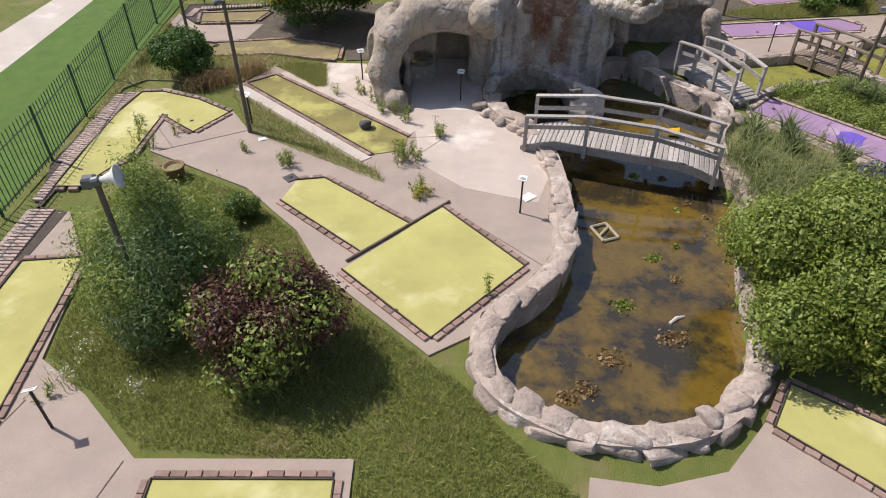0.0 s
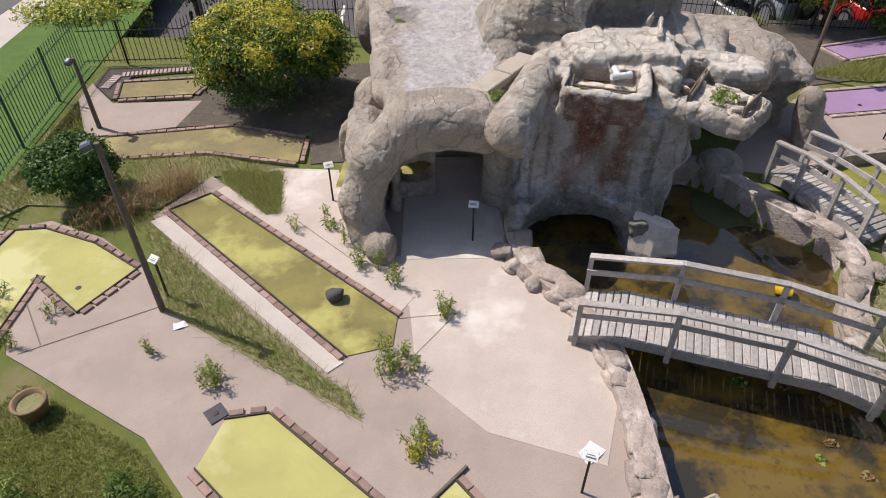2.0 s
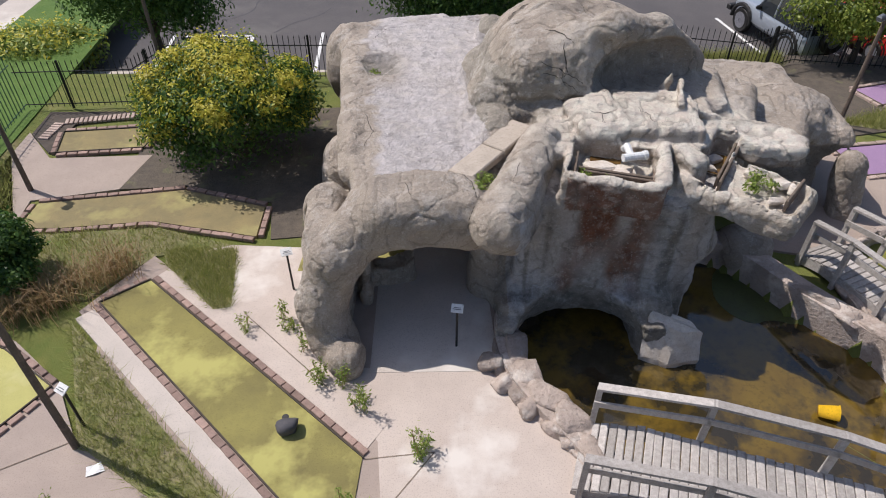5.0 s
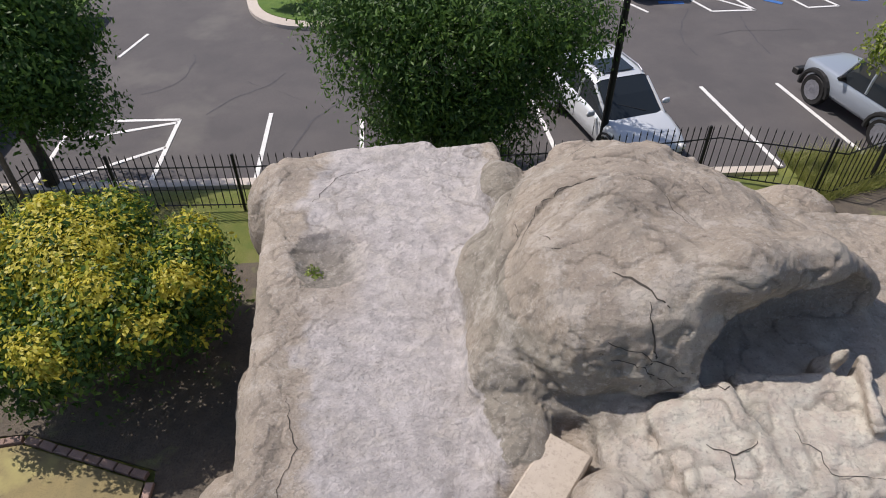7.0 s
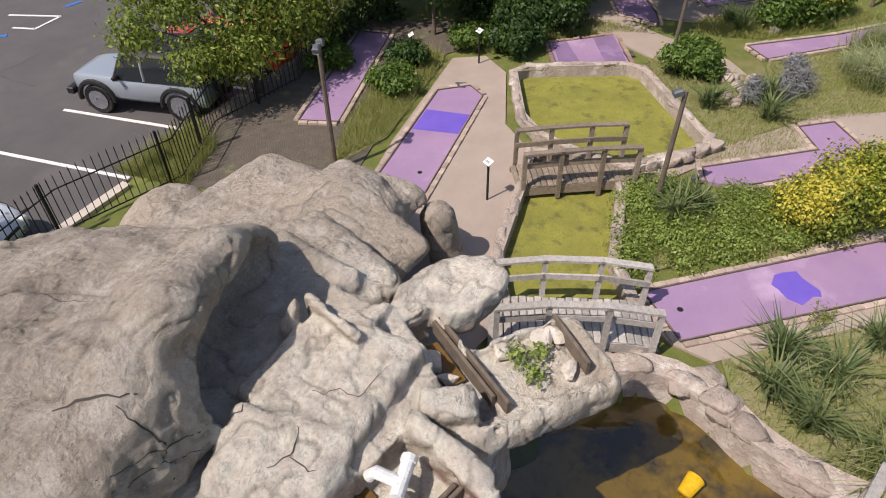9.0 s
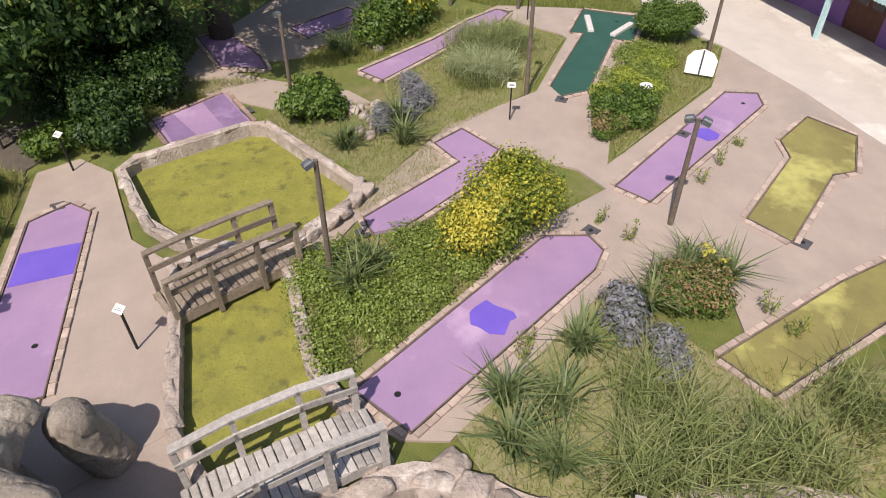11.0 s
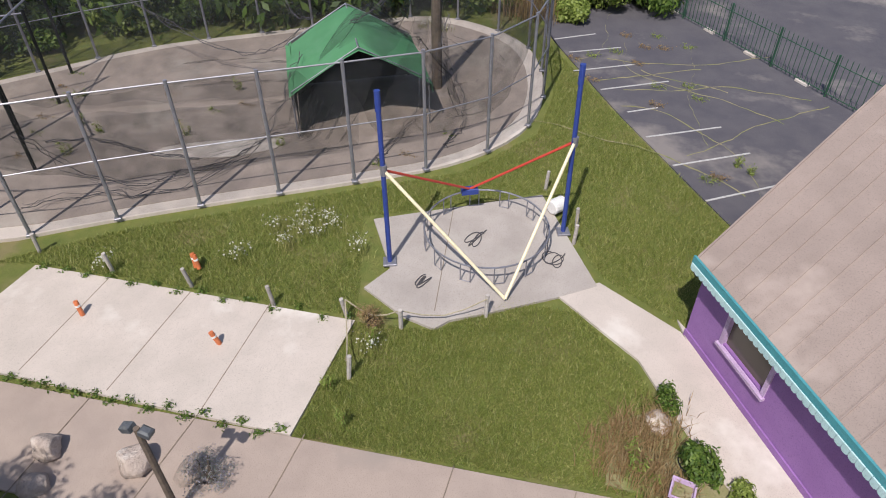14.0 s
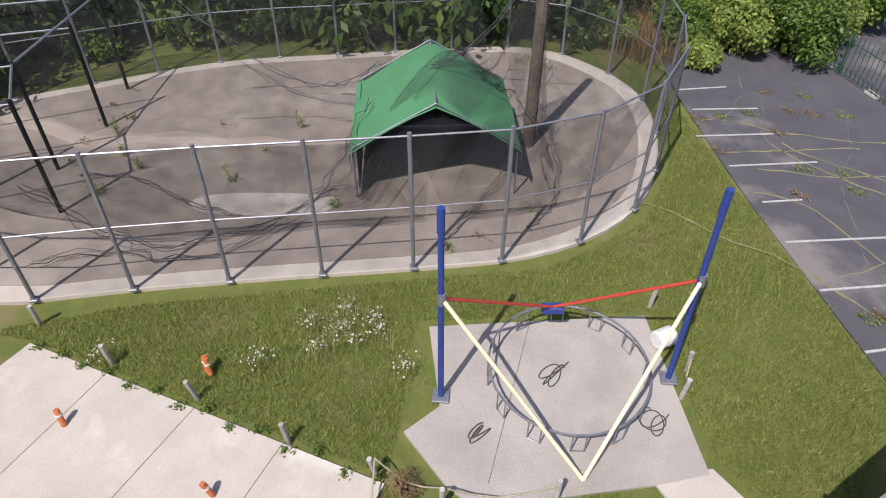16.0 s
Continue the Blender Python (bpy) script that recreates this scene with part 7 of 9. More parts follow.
disc = thing("arched_board", (19.35, 8.35, 0.05), -30, label="leaning white arched board with a dark strap", category="board")
mk("board", moved(prism([(-0.3, 0.38), (-0.3, -0.38), (0.12, -0.4), (0.3, -0.27), (0.38, 0), (0.3, 0.27), (0.12, 0.4)], 0, 0.06), 0, 0, 0.3, 0, 0, -58), "white", disc)
mk("strap", moved(box(0.66, 0.05, 0.02, (0.02, 0, 0.062)), 0, 0, 0.3, 0, 0, -58), "black", disc)
st = thing("stepping_stone", (18.37, 10.25, 0.28), label="round white stone disc among low plants", category="stone disc")
mk("stone", spin([(0.16, 0), (0.17, 0.05), (0.12, 0.07)], 16), "white", st)
dr = thing("drain_grate", (28.98, 7.75, 0.03), 20, label="dark square drain grate set in concrete", category="drain")
mk("frame", box(0.45, 0.45, 0.012), "black", dr)
for k in range(5):
    mk("slot_bar", box(0.05, 0.4, 0.01, (-0.16 + 0.08 * k, 0, 0.012)), "lamp_grey", dr)
pot = thing("pink_flowerpot", (31.55, 7.72, 0.0), 15, label="faded pink square flowerpot on bare earth", category="planter")
mk("pot", spin([(0.19, 0), (0.24, 0.26), (0.27, 0.27), (0.27, 0.32), (0.23, 0.32), (0.21, 0.24)], 4), "sill", pot)
mk("earth", moved(spin([(0.19, 0), (0.2, 0.03)], 4), 0, 0, 0.22), "soil", pot)
ring = thing("wire_hoop", (31.95, 7.45, 0.35), 0, label="dark wire hoop standing in a plant", category="hoop")
mk("hoop", tube([(0.22 * math.cos(a), 0.22 * math.sin(a), 0.06 * math.sin(a)) for a in np.linspace(0, 2 * math.pi, 21)], 0.012, 5, False), "iron", ring)
for x, y, w in ((32.76, 16.4, 0.3), (33.17, 17.94, 0.28)):
    b = thing("round_stone", (x, y, 0.02), 20, label="pale flat-topped stone on a concrete walk", category="stone", group="walk stones")
    mk("stone", moved(stone(w, w * 0.95, 0.2, int(w * 100), 0.15, 3, 0.7), 0, 0, 0.16), "stone", b, smooth=True)
for x, y, rz, w in ((-4.81, 15.52, 20, 0.13), (2.0, 12.84, 35, 0.2)):
    b = thing("paper_litter", (x, y, 0.03), rz, label="crumpled white paper lying on concrete", category="litter", group="paper litter")
    mk("sheet", ([(-w, -w * 0.7, 0.0), (0, -w * 0.75, 0.02), (w, -w * 0.6, 0.0), (w * 0.6, w * 0.7, 0.012), (0, w * 0.55, 0.004), (-w * 0.9, w * 0.5, 0.02)], [(0, 1, 4, 5), (1, 2, 3, 4)]), "white", b)
for x, y in ((26.95, 8.3),):
    p = thing("flower_tub", (x, y, 0.0), label="round pale stone flower tub", category="planter", group="flower tubs")
    mk("tub", spin([(0.16, 0), (0.24, 0.25), (0.27, 0.28), (0.23, 0.3), (0.18, 0.22)], 16), "pale", p, smooth=True)
# on the rock: planks, pipes and trough boards
for x, y, z, l in ((0.86, 19.3, 2.68, 1.05), (1.42, 20.0, 2.72, 0.95)):
    pl = thing("stone_plank", (x, y, z), 53, label="broken tan concrete plank lying on the rock", category="plank", group="rock planks")
    mk("plank", box(l, 0.44, 0.13, bevel=0.02), "plank", pl)
pp = thing("white_pipe", (3.3, 19.12, 2.86), 0, label="white plastic pipe elbow in the dry trough", category="pipe")
mk("pipe", tube([(0.24, 0.02, 0.1), (-0.16, -0.06, 0.1)], 0.065, 12), "pvc", pp)
mk("elbow", tube([(-0.02, -0.03, 0.1), (-0.05, 0.2, 0.16), (-0.06, 0.27, 0.06)], 0.06, 12), "pvc", pp)
mk("rim", tube([(0.24, 0.02, 0.1), (0.18, 0.008, 0.1)], 0.078, 12), "pvc", pp)
for x, y, rz, l, z in ((3.0, 18.86, -17, 1.15, 2.64), (3.05, 18.79, -17, 1.1, 2.62), (2.42, 19.1, 75, 0.7, 2.66), (4.98, 19.22, 57, 1.5, 2.62), (4.93, 19.27, 57, 1.2, 2.58), (5.62, 18.3, 48, 0.75, 2.66)):
    t = thing("trough_board", (x, y, z), rz, label="dark rotten board in the rock trough", category="board", group="trough boards")
    mk("board", box(l, 0.045, 0.2, bevel=0.012), "pole_wood", t)
for k, (x, y, z, a, w) in enumerate(((2.85, 19.15, 2.66, 20, 0.34), (3.15, 18.98, 2.66, 70, 0.3), (2.75, 18.72, 2.66, 50, 0.16), (3.2, 18.62, 2.66, 10, 0.14), (4.86, 19.62, 2.5, 30, 0.17), (4.75, 19.35, 2.5, 80, 0.13), (5.55, 18.62, 2.68, 15, 0.2), (5.7, 18.48, 2.68, 60, 0.15), (5.2, 18.95, 2.68, 35, 0.14), (5.3, 18.2, 2.68, 0, 0.13))):
    b = thing("broken_slab", (x, y, z), a, label="broken pale concrete piece lying in a trough", category="rubble", group="trough rubble")
    mk("piece", moved(stone(w, w * 0.7, 0.07, 140 + k, 0.3, 2, 0.5), 0, 0, 0.05, 0, 12 * (k % 3 - 1), 9), "lip_stone", b)
for x, y, rz, l in ((3.0, 19.5, -15, 0.5), (4.9, 19.5, 57, 0.62)):
    b = thing("rusty_water", (x, y, 2.655 if x < 4 else 2.53), rz, label="rust-brown stagnant water in a trough", category="puddle")
    mk("puddle", box(l, 0.24, 0.012), "rusty_water", b)

# ---- cars ----
def loft(sections, closed=True):
    """A skin over cross-sections of equal count along a body."""
    n = len(sections[0])
    v = [p for sec in sections for p in sec]
    f = [(k * n + i, k * n + (i + 1) % n, (k + 1) * n + (i + 1) % n, (k + 1) * n + i) for k in range(len(sections) - 1) for i in range(n if closed else n - 1)]
    if closed:
        f += [tuple(range(n))[::-1], tuple(range((len(sections) - 1) * n, len(sections) * n))]
    return v, f


ESTATE = dict(half=2.25, wheel=0.35, belt=0.96, at=(-1.35, 1.4), body=((-2.25, 0.70, 0.80, 0.46), (-2.19, 0.82, 0.92, 0.34), (-1.95, 0.89, 0.98, 0.28), (-1.0, 0.91, 0.99, 0.26), (0.4, 0.91, 0.99, 0.26), (0.95, 0.90, 0.98, 0.26), (1.3, 0.89, 0.95, 0.27), (1.75, 0.86, 0.88, 0.29), (2.05, 0.80, 0.78, 0.33), (2.2, 0.68, 0.66, 0.4), (2.25, 0.55, 0.58, 0.46)),
              cabin=((-2.12, 0.74, 0.99), (-1.85, 0.72, 1.36), (-1.6, 0.71, 1.52), (-1.0, 0.71, 1.6), (-0.2, 0.71, 1.62), (0.2, 0.71, 1.57), (0.6, 0.73, 1.33), (1.08, 0.77, 0.97)), roof=(1, 6))
OFFROAD = dict(half=2.0, wheel=0.42, belt=1.1, at=(-1.2, 1.24), body=((-2.0, 0.80, 1.08, 0.5), (-1.95, 0.83, 1.12, 0.45), (0.55, 0.83, 1.12, 0.45), (0.75, 0.80, 1.11, 0.45), (1.75, 0.66, 1.05, 0.47), (1.95, 0.62, 1.0, 0.5), (2.0, 0.58, 0.92, 0.55)),
               cabin=((-1.97, 0.76, 1.14), (-1.9, 0.74, 1.76), (-1.6, 0.73, 1.82), (0.1, 0.73, 1.82), (0.28, 0.73, 1.74), (0.62, 0.76, 1.12)), roof=(1, 5))


def car(x, y, z, rz, paint, label, kind=ESTATE):
    """A parked car: lofted body, glazed cabin under a roof skin, wheels with rims, lights and mirrors. It faces +x before it is turned."""
    ob = thing("parked_car", (x, y, z), rz, label=label, category="car", group="parked cars")
    boxy, L, r, belt = kind is OFFROAD, kind["half"], kind["wheel"], kind["belt"]
    edge = 0.05 if boxy else 0.12

    def ring(px_, w, top, low):
        half = [(w * 0.9, low), (w, low + 0.12), (w, (low + top) / 2), (w * 0.985, top - edge), (w * 0.94, top - edge * 0.35), (w * 0.8, top)]
        return [(px_, a, b) for a, b in half] + [(px_, -a, b) for a, b in half[::-1]]
    mk("body", loft([ring(*row) for row in kind["body"]]), paint, ob, smooth=True)

    def hoop(px_, w, top, grow=0.0):
        low = belt - 0.03
        half = [(w + 0.1, low), (w + 0.06, low + (top - low) * 0.5), (w - 0.01, top - 0.1), (w - 0.06, top - 0.035), (w - 0.2, top)]
        half = [(a + grow, b + grow) for a, b in half]
        return [(px_, a, max(b, low)) for a, b in half] + [(px_, -a, max(b, low)) for a, b in half[::-1]]
    mk("glazing", loft([hoop(*row) for row in kind["cabin"]]), "glass", ob, smooth=False, label="dark tinted car glass")
    a, b = kind["roof"]
    mk("roof", loft([hoop(*row, 0.012)[2:8] for row in kind["cabin"][a:b]], False), "black" if boxy else paint, ob, smooth=True)
    for side in (2, 7):
        front, rear = kind["cabin"][b - 1:], kind["cabin"][:a + 1]
        for run in (front, rear):
            mk("pillar", tube([hoop(*row, 0.01)[side] if k else hoop(*row, 0.01)[side] for k, row in enumerate(run)], 0.04, 6), paint, ob)
        for at in ((-0.35,) if boxy else (-1.2, -0.3)):
            w, top = 0.72, kind["cabin"][2][2]
            s = 1 if side == 2 else -1
            mk("pillar", tube([(at, s * (w + 0.1), belt), (at, s * (w + 0.065), belt + (top - belt) * 0.5), (at, s * w, top - 0.1)], 0.04, 6), paint, ob)
    if not boxy:
        mk("sunroof", box(0.7, 0.85, 0.014, (-0.35, 0, 1.635)), "glass", ob)
        for s in (-1, 1):
            mk("roof_rail", tube([(-1.6, s * 0.62, 1.54), (-1.4, s * 0.62, 1.61), (-0.1, s * 0.62, 1.66), (0.1, s * 0.62, 1.6)], 0.02, 6), "galv", ob)
    W = kind["body"][3][1]
    for sx in kind["at"]:
        for sy in (-1, 1):
            w = mk("wheel", moved(spin([(r * 0.55, -0.1), (r * 0.93, -0.12), (r, -0.08), (r, 0.08), (r * 0.93, 0.12), (r * 0.55, 0.1)], 20), sx, sy * (W - 0.08), r, 0, 90), "black", ob)
            mk("rim", moved(spin([(r * 0.66, -0.125), (r * 0.56, -0.11), (r * 0.15, -0.135), (r * 0.15, 0.135), (r * 0.56, 0.11), (r * 0.66, 0.125)], 12), sx, sy * (W - 0.08), r, 0, 90), "galv", w)
            arch = [(sx + r * 1.22 * math.cos(t), sy * (W + (0.02 if boxy else -0.01)), r + 0.03 + r * 1.18 * math.sin(t)) for t in np.linspace(-0.1, math.pi + 0.1, 12)]
            mk("wheel_arch", tube(arch, 0.07 if boxy else 0.03, 6), "black", ob)
    hood = kind["body"][-3][2]
    for sy in (-1, 1):
        mk("headlight", moved(stone(0.16, 0.13, 0.09, 9, 0.03, 2), L - 0.14, sy * (0.62 if not boxy else 0.42), hood - 0.14), "white", ob, smooth=True)
        mk("tail_light", box(0.05, 0.16, 0.3, (-L + 0.03, sy * 0.72, 0.65), 0.02), "red", ob)
        mk("mirror", moved(stone(0.07, 0.12, 0.08, 5, 0.05, 2), 0.72 if not boxy else 0.4, sy * (W + 0.13), belt + 0.08), "black" if boxy else paint, ob, smooth=True)
        for at in ((0.75, -0.3, -1.2) if not boxy else (0.5, -0.45)):
            mk("door_seam", tube([(at, sy * (W + 0.004), 0.42), (at, sy * (W + 0.004), 0.9)], 0.006, 4), "black", ob)
    mk("grille", box(0.04, 0.8, 0.16, (L - 0.03, 0, 0.5), 0.01), "black", ob)
    mk("number_plate", box(0.012, 0.36, 0.1, (L + 0.0, 0, 0.4)), "white", ob)
    mk("number_plate", box(0.012, 0.36, 0.1, (-L - 0.01, 0, 0.6)), "white", ob)
    if boxy:
        mk("bumper", box(0.2, 1.6, 0.18, (L + 0.06, 0, 0.5), 0.03), "black", ob)
        spare = mk("spare_wheel", moved(spin([(0.2, -0.1), (0.38, -0.12), (0.41, 0), (0.38, 0.1), (0.2, 0.1)], 18), -L - 0.14, 0, 0.95, 0, 0, 90), "black", ob)
        mk("rim", moved(spin([(0.22, 0.105), (0.12, 0.13), (0.02, 0.13)], 12), -L - 0.14, 0, 0.95, 0, 0, -90), "galv", spare)
    else:
        mk("wiper", tube([(1.0, 0.3, 1.03), (0.78, -0.35, 1.19)], 0.012, 4), "black", ob)


car(5.25, 31.85, -0.8, -74, car_paint("silver_paint", (0.62, 0.64, 0.67), 0.2), "silver estate car parked nose to the fence")
car(12.15, 31.95, -0.8, 104, car_paint("grey_paint", (0.30, 0.33, 0.38), 0.2), "grey off-road car with black wheel arches", OFFROAD)
car(15.0, 31.9, -0.8, 104, car_paint("red_paint", (0.5, 0.02, 0.02), 0.1), "bright red car half hidden by leaves")
car(8.6, 42.6, -0.8, 95, car_paint("dark_paint", (0.02, 0.022, 0.026)), "dark car parked across the lot")
isl = [(-6.0, 42.5), (-5.8, 41.0), (-5.3, 39.4), (-4.2, 38.5), (-3.0, 38.35), (3.5, 39.0), (4.5, 42.5)]
slab("kerb_island", rounded(isl, 2), -0.66, "pale", "curved concrete kerb of a planted island", "kerb", 0.14)
slab("island_lawn", rounded([(x * 0.93 - 0.05, 41 + (y - 41) * 0.82) for x, y in isl], 2), -0.64, "verge", "green planted island in the car park", "lawn", 0.1)


# ---- shrubs and trees ----
def shrub(x, y, clumps, count, size, leaf, label, seed, name="shrub", stems=7, wide=0.5, more=()):
    """A shrub: a bundle of stems and a crown of single leaves over lumpy clumps, all about its foot."""
    ob = thing(name, (x, y, 0.0), label=label, category="shrub")
    rg = random.Random(seed)
    for k in range(stems):
        c = clumps[k % len(clumps)]
        q = (c[0] + rg.uniform(-.4, .4) * c[3], c[1] + rg.uniform(-.4, .4) * c[4], c[2] + rg.uniform(-.2, .5) * c[5])
        mk("stem", tube([(rg.uniform(-.12, .12), rg.uniform(-.12, .12), -0.05), (q[0] * .45, q[1] * .45, q[2] * .5), q], [0.03, 0.022, 0.01], 5), "bark", ob)
    mk("crown", leaves(clumps, count, size, seed, 0.55, wide), leaf, ob)
    for lf, cl, cnt, sz in more:
        mk("sprig", leaves(cl, cnt, sz, seed + 77, 0.5, wide), lf, ob)
    return ob


def lumps(rx, ry, z, rz, n, seed, part=0.5):
    """A crown broken into n rounded clumps round a middle."""
    rg = random.Random(seed)
    out = [(0, 0, z, rx * 0.72, ry * 0.72, rz * 0.8)]
    for k in range(n):
        a, e = 2 * math.pi * k / n * 2.4 + rg.uniform(-.3, .3), rg.uniform(-0.5, 0.95)
        c = math.cos(e)
        out.append((rx * 0.68 * c * math.cos(a), ry * 0.68 * c * math.sin(a), z + rz * 0.66 * math.sin(e), rx * part * rg.uniform(.7, 1.1), ry * part * rg.uniform(.7, 1.1), rz * part * rg.uniform(.7, 1.1)))
    return out


def tree(x, y, z, trunk_h, clumps, count, size, leaf, label, seed, girth=0.14, wide=0.45):
    """A tree: a tapered trunk, limbs to the clumps, and leaves."""
    ob = thing("tree", (x, y, z), label=label, category="tree")
    rg = random.Random(seed)
    mk("trunk", tube([(0, 0, -0.1), (0.05, 0.02, trunk_h * 0.5), (0.02, -0.05, trunk_h), (0.1, 0.05, trunk_h * 1.7)], [girth * 1.3, girth, girth * 0.85, girth * 0.35], 9), "bark", ob, smooth=True)
    for c in clumps[:12]:
        m = (c[0] * 0.4 + rg.uniform(-.1, .1), c[1] * 0.4 + rg.uniform(-.1, .1), trunk_h + (c[2] - trunk_h) * 0.45)
        mk("limb", tube([(0.02, -0.03, trunk_h * 0.85), m, (c[0] * 0.9, c[1] * 0.9, c[2])], [girth * 0.5, girth * 0.32, girth * 0.1], 6), "bark", ob, smooth=True)
    mk("crown", leaves(clumps, count, size, seed, 0.7, wide, 0.5), leaf, ob)
    return ob


# west
shrub(-4.75, 8.65, [(-0.5, 0.3, 0.9, 1.1, 1.0, 0.9), (0.1, 0.0, 1.7, 0.8, 0.8, 0.9), (-0.2, 0.5, 2.3, 0.55, 0.5, 0.7), (-1.1, 0.7, 1.0, 0.8, 0.8, 0.7), (0.5, 0.6, 1.1, 0.8, 0.7, 0.8), (-0.4, -0.5, 0.7, 0.8, 0.6, 0.6), (0.0, 1.0, 0.8, 0.8, 0.6, 0.6)], 24000, 0.08, "leaf_blue", "tall loose blue-green shrub on the lawn", 1, wide=0.3, more=(("leaf_light", [(-1.4, 0.7, 1.3, 0.7, 0.7, 0.8), (0.3, 0.6, 1.9, 0.8, 0.7, 0.9), (-0.3, 0.4, 2.9, 0.45, 0.4, 0.6), (-0.9, -0.3, 1.1, 0.7, 0.6, 0.7), (0.7, 0.2, 1.2, 0.6, 0.6, 0.7), (-0.6, 0.9, 1.9, 0.5, 0.5, 0.7)], 14000, 0.08),))
shrub(-2.95, 7.9, lumps(1.4, 1.25, 0.95, 1.0, 13, 2, 0.42), 22000, 0.08, "leaf_red", "dark purple-leaved shrub with light green sprigs", 2,
      more=(("leaf_light", [(0.7, -0.3, 1.4, 0.6, 0.5, 0.45), (-0.8, -0.3, 1.35, 0.6, 0.5, 0.45), (0.2, -0.8, 1.2, 0.6, 0.5, 0.5), (0.1, 0.2, 1.8, 0.6, 0.5, 0.4), (-0.2, -0.9, 0.6, 0.7, 0.4, 0.4)], 3800, 0.09),))
shrub(6.55, 8.5, [(0, 0, 1.1, 1.1, 1.5, 1.0), (-0.5, 0.6, 1.7, 0.8, 0.8, 0.7), (0.4, -0.7, 1.6, 0.9, 0.9, 0.8), (0.7, 0.9, 1.9, 0.8, 0.9, 0.8), (-0.6, -0.8, 1.0, 0.8, 0.7, 0.7), (0.2, 0.2, 2.3, 0.7, 0.8, 0.6), (0.9, -1.3, 1.0, 0.8, 0.8, 0.8), (-0.2, 1.5, 1.0, 0.8, 0.7, 0.7), (1.5, 0.2, 1.6, 0.9, 1.2, 1.0)], 60000, 0.08, "leaf_sun", "big leafy green shrub beside the pond", 3, stems=10, more=(("leaf_light", [(-0.6, 0.6, 1.9, 0.75, 0.75, 0.6), (0.3, -0.7, 1.9, 0.8, 0.8, 0.6), (0.6, 0.9, 2.2, 0.75, 0.8, 0.6), (0.2, 0.2, 2.5, 0.7, 0.8, 0.5), (-0.8, -0.8, 1.2, 0.7, 0.6, 0.6), (-0.5, 1.6, 1.1, 0.7, 0.6, 0.7)], 24000, 0.08),))
shrub(-8.0, 19.45, lumps(0.98, 0.95, 0.75, 0.8, 16, 4, 0.36), 17000, 0.075, "leaf_mid", "dense round dark green shrub", 4, wide=0.6)
gold = lumps(2.4, 2.2, 1.3, 1.65, 46, 5, 0.25)
shrub(-4.5, 23.95, gold, 42000, 0.09, "leaf_mid", "large rounded shrub covered with golden leaf tips", 5, wide=0.5, stems=12,
      more=(("leaf_yellow", [(c[0] * 1.05, c[1] * 1.05, c[2] + 0.35 * c[5], c[3] * 0.9, c[4] * 0.9, c[5] * 0.8) for c in gold if c[2] > 1.0], 13000, 0.085), ("leaf_gold", [(c[0] * 1.1, c[1] * 1.1, c[2] + 0.6 * c[5], c[3] * 0.55, c[4] * 0.55, c[5] * 0.5) for c in gold[::2] if c[2] > 1.0], 16000, 0.08)))
for x, y, s in ((-6.9, 18.9, 11), (-7.4, 18.7, 12), (-6.4, 19.4, 13), (-6.0, 19.8, 14)):
    w = thing("dry_weeds", (x, y, 0.0), label="tangle of dry reddish weed stems", category="weeds", group="dry weeds")
    rg = np.random.default_rng(s)
    mk("stem", blades(rg.normal(size=(260, 2)) * 0.24, 0.0, 0.5, 0.012, s, 0.8, 0.7), "straw", w)
for i, (x, y, r) in enumerate(((-5.7, 11.6, 0.7), (-6.5, 12.0, 0.65), (-5.0, 11.1, 0.55), (-6.2, 11.0, 0.6), (-4.5, 12.0, 0.4), (-7.0, 11.2, 0.5))):
    shrub(x, y, lumps(r, r, 0.3, 0.42, 7, 200 + i, 0.45), 4200, 0.075, "leaf_light" if i % 2 else "leaf", "loose leafy herbs at the lawn's edge", 200 + i, stems=3, wide=0.3)
# behind the rock, in the car park
tree(-8.2, 29.8, -0.8, 1.5, [(a * 1.1, b, c + 0.1, d, e, g) for a, b, c, d, e, g in [(0, 0, 3.2, 1.8, 1.5, 1.9), (1.2, -0.4, 2.4, 1.1, 0.9, 1.1), (-1.2, 0.2, 2.8, 1.2, 1.1, 1.3), (0.6, 0.3, 4.3, 1.2, 1.1, 1.1), (0.7, -0.9, 3.2, 1.1, 0.8, 1.2), (-0.6, -0.6, 3.6, 1.2, 1.0, 1.2), (1.3, 0.3, 3.6, 0.9, 0.9, 1.0)]], 40000, 0.11, "leaf_mid", "dense dark green tree at the car park fence", 6)
tree(1.25, 30.2, -1.3, 1.2, [(0.2, -0.7, 1.9, 1.5, 0.9, 1.0), (-1.2, -0.5, 2.1, 1.1, 0.8, 0.9), (0, 0, 3.4, 1.9, 1.4, 1.5), (1.5, 0.1, 3.0, 1.3, 1.1, 1.2), (-1.6, 0, 3.3, 1.4, 1.1, 1.3), (0.7, -0.3, 4.4, 1.4, 1.2, 1.1), (-0.9, 0.2, 4.4, 1.4, 1.2, 1.1), (2.2, 0.2, 4.0, 1.2, 1.1, 1.1), (-2.3, 0.4, 4.2, 1.1, 1.0, 1.0), (-0.6, -0.5, 2.5, 1.1, 0.8, 0.9), (0.6, -0.4, 2.4, 1.0, 0.8, 0.8)], 60000, 0.115, "leaf_mid", "broad dark green tree behind the rock", 7, wide=0.36)
